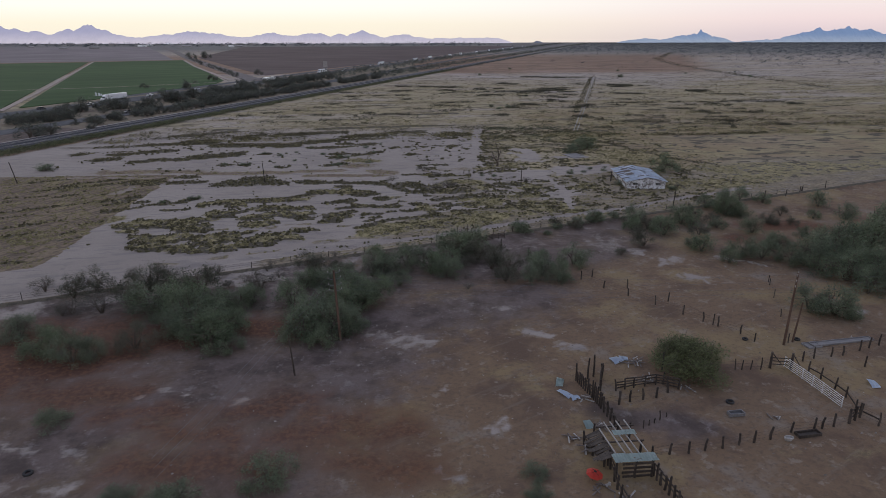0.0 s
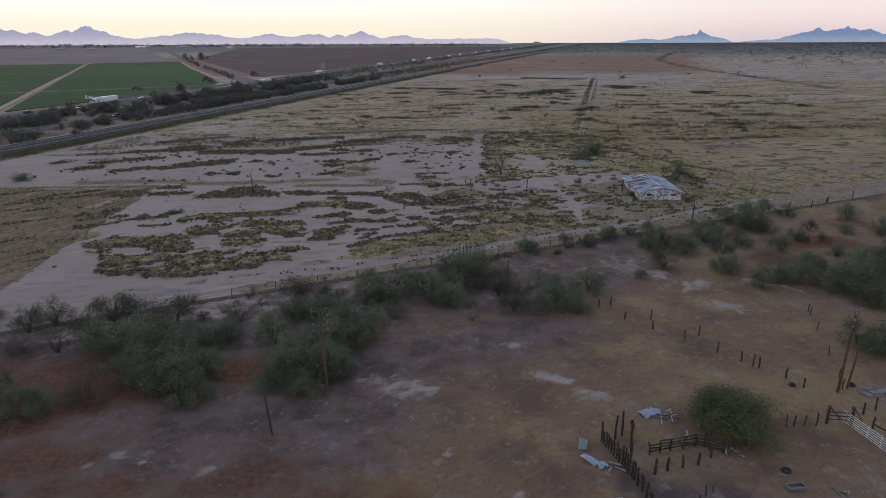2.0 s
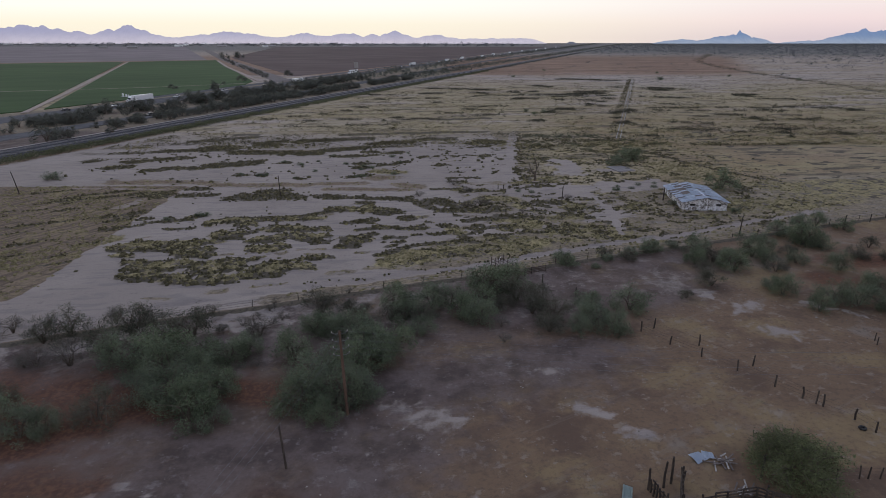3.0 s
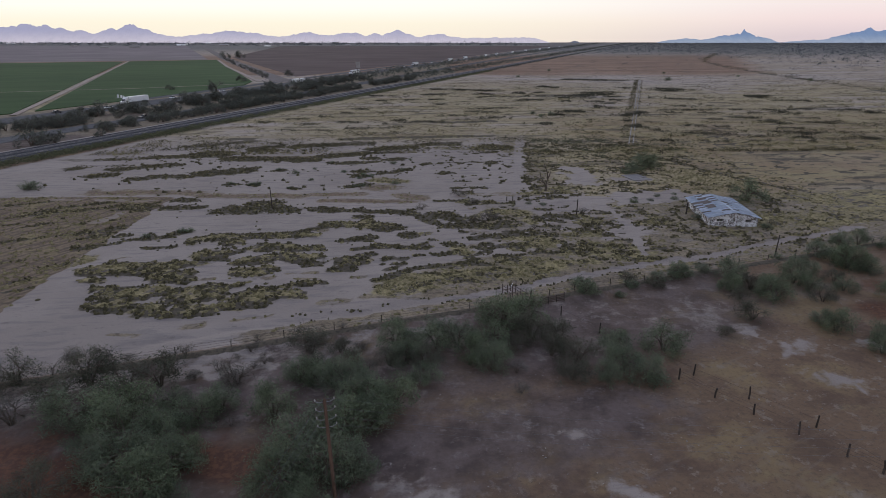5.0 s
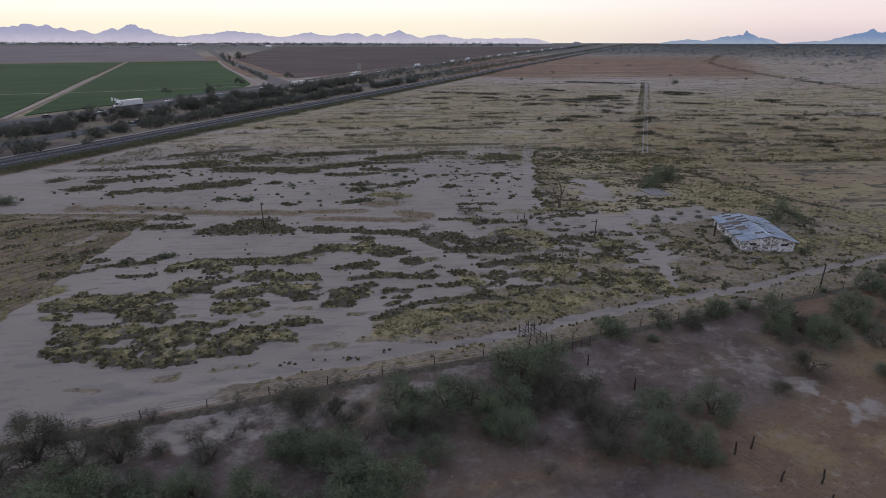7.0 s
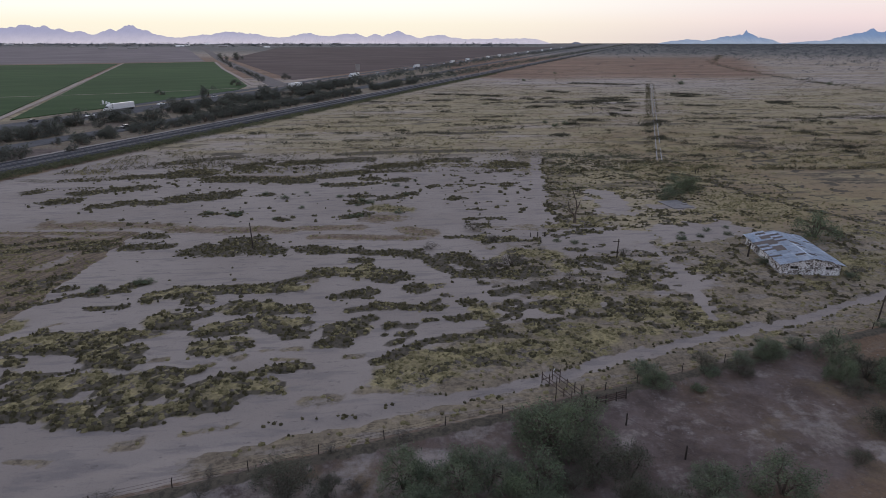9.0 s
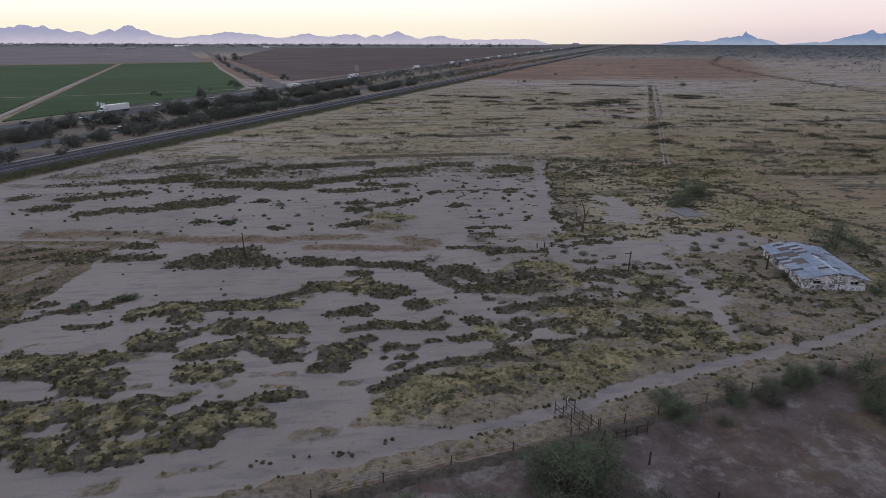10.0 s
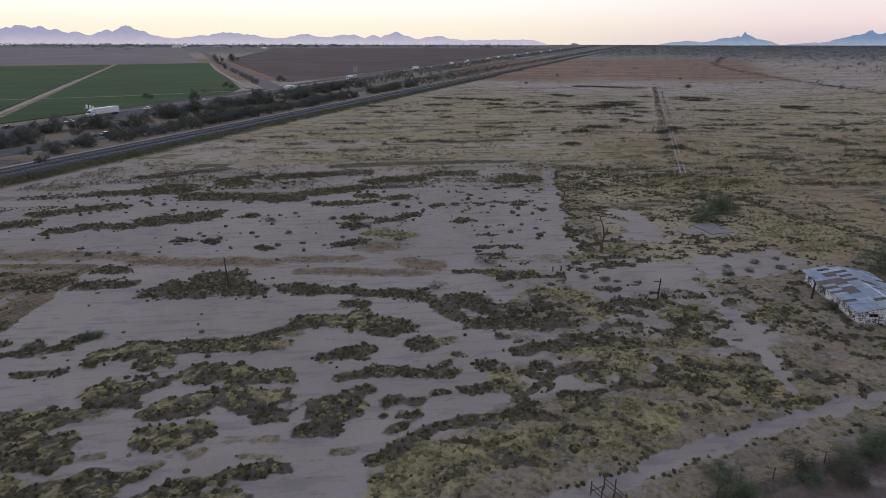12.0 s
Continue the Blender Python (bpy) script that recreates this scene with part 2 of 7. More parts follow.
FLECK_GREEN = leafy("fleck_green", (0.04, 0.05, 0.03), (0.14, 0.15, 0.085))
GRASS = leafy("dry_grass", (0.135, 0.117, 0.055), (0.33, 0.288, 0.145), 0.3)
BARK = plain("bark", (0.07, 0.052, 0.04), (0.13, 0.105, 0.085), 8.0)
WOOD_DARK = plain("weathered_post", (0.042, 0.032, 0.027), (0.10, 0.08, 0.066), 7.0, stretch=(1, 1, 0.15), each=0.5)
WOOD_POLE = plain("creosote_pole", (0.075, 0.045, 0.032), (0.125, 0.08, 0.058), 6.0, stretch=(1, 1, 0.12))


# ---- building helpers ----
def mesh_of(name, verts, faces, mat):
    me = bpy.data.meshes.new(name)
    me.from_pydata(verts, [], faces)
    me.materials.append(mat)
    return me


def part(name, bm, material, parent=None, label=""):
    """Links a bmesh as one mesh object, under a thing or a part where one is given."""
    me = bpy.data.meshes.new(name)
    bm.normal_update()
    bm.to_mesh(me)
    bm.free()
    me.materials.append(material)
    ob = new(name, me)
    if parent:
        ob.parent = parent
    if label:
        ob["label"] = label
    return ob


def share(name, me, parent, m):
    """One more object on a mesh that exists."""
    ob = new(name, me)
    ob.parent = parent
    ob.matrix_basis = m
    return ob


def thing(name, m, label, category, group=""):
    ob = new(name)
    ob.matrix_basis = m
    return tagged(ob, label, category, group)


def cuboid(bm, x0, y0, z0, x1, y1, z1, bev=0.0):
    r = bmesh.ops.create_cube(bm, size=1)
    for v in r["verts"]:
        v.co = ((x0 + x1) / 2 + v.co.x * (x1 - x0), (y0 + y1) / 2 + v.co.y * (y1 - y0), (z0 + z1) / 2 + v.co.z * (z1 - z0))
    if bev:
        es = list({e for v in r["verts"] for e in v.link_edges})
        bmesh.ops.bevel(bm, geom=es, offset=bev, segments=1, affect="EDGES")
    return bm


def tube(bm, pts, radii, n=6, cap=True):
    """A tapered tube along points."""
    rings = []
    for i, p in enumerate(pts):
        p = Vector(p)
        d = (Vector(pts[min(i + 1, len(pts) - 1)]) - Vector(pts[max(i - 1, 0)])).normalized()
        s = d.cross(Vector((0.13, 0.97, 0.2))).normalized()
        u = s.cross(d)
        rings.append([bm.verts.new(p + radii[i] * (math.cos(a) * s + math.sin(a) * u)) for a in (2 * math.pi * k / n for k in range(n))])
    for a, b in zip(rings, rings[1:]):
        for k in range(n):
            bm.faces.new((a[k], a[(k + 1) % n], b[(k + 1) % n], b[k]))
    if cap:
        bm.faces.new(rings[0][::-1])
        bm.faces.new(rings[-1])
    return bm


# ---- the lie of the land ----
RNG = np.random.default_rng(7)
TABLE = RNG.random((256, 256))


def vnoise(x, y):
    xi, yi = np.floor(x).astype(int), np.floor(y).astype(int)
    fx, fy = x - xi, y - yi
    fx, fy = fx * fx * (3 - 2 * fx), fy * fy * (3 - 2 * fy)
    g = lambda a, b: TABLE[a & 255, b & 255]
    return (g(xi, yi) * (1 - fx) + g(xi + 1, yi) * fx) * (1 - fy) + (g(xi, yi + 1) * (1 - fx) + g(xi + 1, yi + 1) * fx) * fy


def fbm(x, y, octaves=4):
    total, amp, norm = 0, 1.0, 0
    for i in range(octaves):
        total = total + amp * vnoise(x * 2 ** i + 17.3 * i, y * 2 ** i + 5.1 * i)
        norm += amp
        amp *= 0.55
    return total / norm


def smooth(v, lo, hi):
    t = np.clip((v - lo) / (hi - lo), 0, 1)
    return t * t * (3 - 2 * t)


def capsules(x, y, rows, warp=1.0, soft=1.0):
    """How far inside the nearest of some round-ended strips (x0, y0, x1, y1, half width): 1 inside, 0.5 at the edge, 0 outside."""
    wx = x + warp * 4.2 * (fbm(x * 0.25, y * 0.25, 4) - 0.5)
    wy = y + warp * 3.4 * (fbm(x * 0.25 + 40, y * 0.25 + 9, 4) - 0.5)
    fray = 1 + 1.1 * (fbm(x * 0.62 + 13, y * 0.8 + 71, 3) - 0.5)
    best = np.zeros_like(x)
    for x0, y0, x1, y1, w in rows:
        dx, dy = x1 - x0, y1 - y0
        t = np.clip(((wx - x0) * dx + (wy - y0) * dy) / (dx * dx + dy * dy + 1e-9), 0, 1)
        d = np.hypot(wx - x0 - t * dx, wy - y0 - t * dy) * fray
        best = np.maximum(best, np.clip(1 - 0.5 * (d / w) ** (1.0 / soft), 0, 1))
    return best


def chain(points, w):
    """Strips end to end along a line of points."""
    return [(*a, *b, w) for a, b in zip(points, points[1:])]


# strips of low brush on the flat: ends and half width
BRUSH_BARE_EDGE = [
    (-56.5, 139.2, -55.2, 140, 0.9), (-56, 144.8, -55.4, 144.9, 1.2), (-54.1, 141.7, -52.3, 142.4, 0.9), (-51, 142.5, -46.3, 143.9, 1.1),
    (-50.6, 144, -50.5, 144, 1.4), (-45.7, 145.9, -45.5, 146.2, 1.5), (-47.9, 136.9, -43.9, 137.7, 1), (-57, 166.3, -48.5, 165.9, 1.9),
    (-58.9, 173.7, -52.5, 172.6, 1.8), (-42.3, 162.4, -35, 161.9, 2.5), (-40.8, 165.1, -30.8, 165.2, 1.9), (-30.8, 163.4, -27.2, 162.1, 2.8),
    (-21.4, 162.8, -12.5, 161.7, 2.1), (-9.9, 161.1, -4, 160.5, 1.9), (-36.7, 169.1, -31.6, 168.3, 2.2), (-31.4, 134.7, -31.3, 134.7, 1.2),
    (-17.8, 127.6, -16.6, 127.9, 1.5),
]
BRUSH_ARC = [
    (-2, 159.8, 0.4, 157.3, 1.8), (1.9, 155.5, 4.4, 151.6, 1.7), (5.1, 157.8, 8.8, 154.8, 2.6), (7.2, 149.1, 9.2, 148.8, 2.2),
    (11.9, 150, 15.8, 148.6, 2), (15.8, 149.2, 18, 148.6, 1.6), (19.2, 144.7, 20.9, 144, 1.4), (-31, 143.9, -27.4, 143.5, 1.9),
    (-26, 144.6, -18.5, 148.6, 1), (-11.7, 156.1, -9.2, 156.2, 1.5), (-5.8, 148.6, -4.6, 148.7, 2.5), (-1, 143.4, -0.9, 143.4, 1.9),
    (-12.9, 140.2, -7.5, 141.8, 1.1), (-10, 141, -9.6, 141.1, 1.8), (1.4, 138.3, 1.8, 138.5, 0.8), (3.1, 140.3, 3.2, 140.3, 0.9),
    (21.2, 132, 24.4, 131.9, 0.7), (27.4, 169.1, 31.8, 170.1, 2),
]
BRUSH_DOTS = [
    (-10.7, 135.1, -4.6, 136.2, 1), (-1.7, 136.2, 1.4, 136.1, 1.2), (-5.1, 130.2, -4.1, 130.5, 1.2), (-2.1, 130.1, -2.1, 130.1, 1.1),
    (-4.9, 127.5, -4.8, 127.5, 0.7), (-2.9, 127.4, -2.3, 127.5, 0.8), (-3.5, 125.3, -3.4, 125.3, 1), (0.2, 132.1, 0.7, 132.2, 0.9),
    (4.6, 132.3, 6.3, 132.8, 1.1), (6.2, 137.8, 6.7, 138, 1.1), (11.3, 141, 13.1, 141.8, 1.4), (13.2, 137, 14, 137.6, 1),
    (12.8, 134.5, 12.8, 134.5, 1.2), (17.1, 136.1, 18.9, 136.3, 1.4), (-13.6, 125.1, -10.4, 125.1, 1.1), (-9.3, 132.3, -7.2, 132.5, 0.9),
    (-11.6, 127.7, -9, 128.1, 1.3), (-10.7, 130.3, -8.5, 131, 1.4),
]
BRUSH_RIMS = [
    (-22.7, 117.2, -19, 118.2, 0.7), (-18.4, 118.3, -14.2, 118.9, 0.7), (-52.4, 123.8, -42.6, 123.4, 0.7), (-40.3, 120.7, -36.4, 120.5, 1.1),
    (-47.9, 117.5, -45.7, 118, 0.6), (-45.3, 118.4, -40.4, 119.1, 0.5), (-38.2, 107.9, -31.8, 107.5, 0.6), (-31.3, 107.6, -27.1, 107.8, 0.6),
    (-26.8, 109.3, -20.9, 111, 0.6), (-5.5, 120.2, -3.9, 120.9, 0.9), (-3.2, 121.7, -0.7, 124.3, 0.9), (0.1, 125, 5.4, 126.2, 1),
    (6.5, 126.4, 11.1, 127, 1), (14.1, 130.2, 18.6, 131.1, 0.7), (5.2, 120.3, 9.9, 119.5, 0.7), (-43.6, 109.6, -40.7, 109.3, 0.8),
    (-23.3, 130.3, -17.1, 128.3, 1), (-30.2, 128.3, -25.2, 128.1, 0.8), (-36.3, 130.6, -32.6, 130.3, 0.9),
]
ISLANDS_NORTH = [
    (-40.4, 141.3, -39.9, 141.7, 2.1), (-37.9, 143.3, -34.4, 142.6, 2.7), (-34.3, 139.2, -32.1, 139.5, 1.5), (-36.5, 132.5, -34.4, 132.7, 2.6),
    (-29.3, 129.2, -25.7, 129.9, 2.2), (-25.9, 130.6, -23.6, 131.5, 1.8), (-27.4, 136.3, -25, 136.5, 2), (-22.9, 136.5, -17.1, 135.5, 1.6),
    (-22, 132.2, -18.5, 130.7, 2.4), (-27.5, 124.2, -23.8, 124.7, 2), (-16.9, 149.9, -9.6, 151.5, 1.9), (-10.3, 148.6, -5.7, 149.5, 1.8),
    (-29.5, 143, -19.5, 143.9, 1.6), (-11.3, 128.3, -8.7, 129.1, 2.1), (-13.3, 129.9, -12, 130.4, 0.9), (-6.6, 136.2, -3.1, 137.1, 1.2),
    (7.2, 132.9, 7.4, 133, 1.3),
]
ISLANDS_SOUTH = [
    (-53.4, 126, -38.9, 126.9, 1.3), (-50.5, 128.1, -35.7, 128.1, 1.2), (-52.7, 124.7, -39.9, 124.5, 1.2), (-40.5, 122.1, -37.2, 121.9, 2.2),
    (-36.6, 120.1, -34.9, 120.9, 1.1), (-50.6, 121, -48.5, 120.6, 1), (-48.4, 117.5, -45.8, 117.9, 0.9), (-45.9, 115.3, -42.6, 115.8, 2),
    (-40.1, 115.5, -38.2, 116.5, 2.4), (-44.4, 111.6, -42.3, 111.2, 2.1), (-38.7, 109.9, -36.3, 109.8, 2), (-35.9, 108.1, -32.2, 108.1, 1),
    (-32.8, 108.7, -27.7, 108.2, 0.9), (-32.2, 110.2, -27.6, 110.5, 1.3), (-27, 110.8, -25.1, 111.6, 1.4), (-24.7, 113.2, -22.1, 113.1, 2),
    (-23.6, 115.4, -17.5, 114.5, 1.8), (-20.8, 117.4, -14.5, 118.7, 0.7),
    (-34.2, 114.9, -30.2, 115.3, 2.8), (-30.7, 118.4, -27.4, 118.8, 1.1),
]
THIN_GROWTH = [
    (-26.8, 119.7, -25.4, 120.6, 0.7), (-23.3, 121.9, -22.1, 122, 0.7),
    (-17.4, 123.5, -16.1, 123.6, 0.8), (-32.9, 121.6, -31.6, 122.1, 0.6), (-9.8, 121.7, -7.4, 121.8, 0.7), (-13.5, 111.7, -9.8, 112.2, 0.9),
    (-29.8, 104.5, -27.9, 105.2, 0.9), (-39.4, 102.6, -34.6, 102.4, 0.6), (-6.5, 113.5, -3.8, 113.5, 1.1), (-18.7, 148.2, -17.7, 147.1, 1.5),
    (-20.2, 123.1, -19.1, 123.1, 0.6), (8.5, 133.9, 11.5, 136.9, 1), (-24.5, 105.6, -19.4, 108.1, 0.5), (-17.6, 120.5, -14.4, 120.4, 0.6),
    (-52.1, 130.5, -49.8, 131.8, 0.5),
]
YELLOW_BED_SOUTH = [
    (-4.1, 116.9, -3.9, 115.8, 2.3), (-2.2, 119.6, 2.2, 120.6, 2.7), (4.7, 121.1, 9.3, 121.8, 2.7), (-1.1, 116.5, 1.6, 117.4, 2.1),
    (12.1, 122.3, 16.3, 122.1, 3), (19.1, 122.3, 20.9, 122.5, 2.8), (20, 126.4, 22.8, 126.3, 2.3), (8.5, 133.6, 8.9, 133, 1.9),
    (7.3, 135.9, 8.7, 136.7, 1.2), (20.7, 137.2, 21.2, 137.3, 1.5), (1.2, 144.2, 3.2, 144.7, 1), (17.4, 160.1, 22.8, 158.5, 2.5),
    (15.6, 128.6, 21.3, 128.4, 1.7), (27.7, 132.1, 29.4, 132.4, 2.3), (31.7, 142.9, 34.1, 143.4, 2.1), (35.6, 134.7, 37.1, 135.3, 1.8),
    (-57.4, 132.7, -57.3, 132.7, 1.7), (-26.5, 109.5, -24.4, 109.4, 0.5), (24.1, 126.7, 30.4, 127.1, 1.3),
]
BRUSH_WEST_ROWS = [
    (-83.6, 228.3, -74, 230, 2.8), (-68.8, 232.7, -64.5, 233.3, 5.2), (-58.1, 225.2, -33.2, 223, 3.8), (-51.3, 239, -51.2, 239.2, 4.2),
    (-28.7, 227.6, -16.5, 234.3, 3.4), (-13.7, 241.5, -2.3, 244.8, 3.8), (2.9, 250.6, 13.8, 252.7, 3.3), (-26.3, 263.5, -10.3, 267.2, 2.9),
    (-5.8, 267.8, 27.9, 269.3, 2.9), (-86.6, 209, -72, 215.6, 2.5), (-88.8, 200.2, -84, 202.8, 2.7), (-75.6, 195.5, -72.1, 197.3, 1.8),
    (-72.5, 198.8, -62.7, 199, 2.3), (-59.6, 202.8, -48, 207.6, 3.7), (-77.7, 249.2, -60.8, 259.9, 3.4), (-67.6, 265.3, -61.8, 265.1, 2.8),
    (-55, 242.9, -47.6, 248, 2.5), (-40.8, 247.7, -18.5, 254.4, 4),
]
BRUSH_DASHES = [
    (-47.3, 188.4, -47.2, 188.4, 1.7), (-42.8, 188.1, -41.6, 187.9, 1.7), (-38.7, 206.5, -38.5, 206.5, 2), (-21.2, 216.1, -17.9, 216.9, 2.1),
    (-14.8, 217.9, -12.6, 219, 2.1), (-14.4, 223.9, -13.3, 224.3, 2.2), (-8, 222.1, -5.8, 223, 2.7), (-25.4, 217, -24.5, 217.2, 2.1),
    (-15, 198.3, -14.3, 198.3, 2.7), (-15, 203.9, -14.5, 204, 2.4), (-8.7, 201.5, -5.6, 202.4, 2.3), (-2.9, 206.2, -2.6, 206.2, 2),
    (-17.1, 184.9, -16.8, 184.8, 1.7), (-14.4, 186, -12.8, 186.4, 1.7), (21.1, 240.7, 26.7, 240.6, 2.5), (-31.6, 184.1, -30.3, 183.6, 1.7),
    (3.2, 213.8, 3.3, 213.8, 1.6), (7.8, 200.9, 8.4, 201.4, 2.3), (-99.1, 210.8, -98.6, 210.9, 2.5),
]
BANKS_WEST = [
    (-9.6, 182.8, -7.4, 184.1, 3.8), (-79, 180.4, -68.3, 180.5, 2.6), (-64.6, 180.3, -54.7, 179.7, 2.6), (-50.4, 177.2, -40.5, 176.1, 2.6),
    (-37.3, 176.7, -27.3, 174.8, 2.5), (-58.1, 227.2, -33.4, 226.5, 3.3), (-41.6, 249.7, -22, 254.7, 3.3), (-21, 170, -0.9, 169.3, 1.8),
    (-3.3, 175.1, 1.5, 172.5, 2.5), (-24.3, 176.5, -13, 176.2, 2.2),
]
BRUSH_EAST = [
    (5.4, 169.9, 27.6, 166.7, 1.0), (27.9, 161.6, 29.4, 161.5, 1.6), (29.2, 156.4, 33.7, 154.3, 1.6), (47.2, 170.4, 49.4, 169.4, 2.4),
    (31.9, 137.1, 34.1, 135.9, 1.0), (16.0, 171.9, 21.0, 170.0, 1.8), (32.7, 170.8, 34.6, 170.0, 3.0), (55.4, 173.0, 55.1, 166.6, 1.1),
]
BRUSH_FAR = [
    (25.4, 246.3, 33.2, 241.2, 3.6), (11.8, 309.7, 33.3, 315.1, 3.5),
    (38.1, 247.6, 28.8, 180.2, 0.5), (75.4, 226.1, 81.9, 205.9, 0.9), (81.9, 205.9, 89.8, 184.0, 0.9),
    (89.8, 184.0, 97.0, 176.0, 1.0), (82.6, 178.0, 84.3, 162.1, 1.2),
]
# beds of yellow grass
YELLOW_BEDS = YELLOW_BED_SOUTH + [
    (30.6, 142.7, 32.2, 143.1, 2.0), (31.3, 136.6, 33.7, 137.1, 1.5), (30.3, 132.6, 34.7, 133.2, 1.5), (16.5, 126.8, 24.6, 125.6, 2.2),
    (39.7, 134.5, 40.8, 128.7, 1.4), (-9.7, 192.5, -4.6, 190.6, 3.0),
]
BRUSH_NEAR = BRUSH_BARE_EDGE + BRUSH_ARC + BRUSH_DOTS + BRUSH_RIMS + BRUSH_EAST
BRUSH_WEST = BRUSH_WEST_ROWS + BRUSH_DASHES
ISLANDS = ISLANDS_NORTH + ISLANDS_SOUTH
WASH = [(-60, 90), (-40, 97), (-28.5, 101.6), (-19.4, 104.6), (-9.2, 107.5), (2.2, 111.2), (15.0, 115.5), (22.5, 119.2), (30.3, 121.9), (39.1, 125.6), (47.7, 127.7), (58.3, 132.3), (66.7, 136.3), (90, 146)]
RILL = [(28.3, 165.2), (42.5, 170.1), (42.4, 158.7), (43.0, 146.6), (41.4, 137.3), (41.1, 130.4)]
PONDS = [(49, 169, 64, 174, 4.5), (45.9, 204.8, 44.5, 187, 3.5), (55, 192, 60, 191, 2.5), (28, 166, 42, 169, 3.0), (14, 172, 24, 171, 2.0)]
BARE_PLOUGH = [(-85, 173.6, -60.5, 172.2, 1.3), (-65.5, 154.4, -63.6, 162.0, 1.6)]
PATH_TWO = [(41.5, 276), (31.4, 216.6), (26.3, 184.2)]
SCRUBBY = [(42, 252, 68, 236, 11), (40, 232, 60, 226, 8), (36, 212, 44, 196, 4), (52, 205, 70, 212, 6), (6, 150, 38, 152, 9), (20, 141, 44, 131, 9), (-30, 172, 20, 166, 5), (52, 150, 75, 138, 9), (34, 178, 60, 182, 8), (-20, 158, 5, 156, 4), (46, 165, 50, 150, 5)]
CRUSTS = [(17.6, 71.4, 20.4, 70.6, 1.9), (21.4, 67.6, 22.6, 66.4, 1.1), (5.0, 59.4, 6.4, 58.6, 0.9), (57, 96, 61, 92, 1.0)]
PALE_SPOTS = [(44.8, 99.1, 46.8, 94.9, 4.6), (47.5, 90.7, 49.0, 86.8, 3.4), (-35.6, 52.8, -28.9, 51.5, 1.6), (-4.7, 66.6, 3.7, 70.2, 3.0), (-28.8, 60.8, -25.6, 59.6, 1.2), (-7.1, 54.2, -4.9, 53.6, 1.2),  (38, 68, 39.4, 67.4, 0.8), (-31, 52, -27, 50, 1.6), (-14, 74.5, -13, 74, 0.9), (11, 50, 11, 54, 0.8), (-34, 46, -28, 47, 2.0), (-6, 75, 4, 71, 2.6), (0, 66, 8, 64, 1.6), (-24, 62, -14, 58, 1.8), (2, 46, 6, 44, 1.2), (14, 80, 24, 78, 1.6), (-30, 90, 0, 98, 2.0), (56, 77, 64, 72, 1.6), (30, 98, 34, 95, 0.9)]
YELLOW_DIRT = [(5, 53, 7, 49, 1.8), (27, 76, 35, 73, 3.0), (44, 83, 52, 79, 3.0), (0, 60, 2, 57, 1.2), (12, 62, 16, 58, 2.6), (60, 100, 78, 108, 3.5), (34, 46, 40, 44, 1.8), (42, 45, 48, 42, 2.0), (50, 57, 58, 54, 2.0), (4, 44, 8, 41, 2.0)]
RED_CLEAR = [(-45.3, 72.5, -32.6, 70.7, 3.6), (-43.7, 68.3, -33.9, 67.6, 2.0),(-50, 75, -40, 74, 5.0), (-37, 76, -26, 75, 3.6), (-18, 77, -13, 75.5, 3.2), (72, 114, 84, 112, 3.0), (64, 105, 72, 103, 2.4), (-46, 68, -42, 64, 3.0)]
RED_SPOTS = [(-36.7, 61.6, -27.6, 60.8, 3.6), (-6.6, 54.5, -0.5, 52.4, 2.6), (-23.5, 54.3, -15.0, 51.9, 2.0),(-9, 52, -4, 52, 2.8), (-28, 56.5, -20, 57, 2.0), (-24, 49, -12, 48, 3.0), (-16, 56, -8, 58, 2.5), (-4, 48, 2, 46, 2.5), (-36, 60, -26, 61, 2.5), (0, 54, 4, 52, 1.6)]
GREY_SPOTS = [(-34, 50, -22, 60, 5), (-20, 64, 0, 67, 5), (-2, 76, 20, 82, 6), (-50, 84, 0, 92, 5), (-10, 57, -4, 62, 5), (22, 53, 28, 51, 2.5), (-18.6, 60.4, -13.8, 56.0, 2.4)]


def rail_x(y):
    return -121 + 0.378 * (y - 252)


def fence_line(x):
    return 105.3 + 0.341 * x


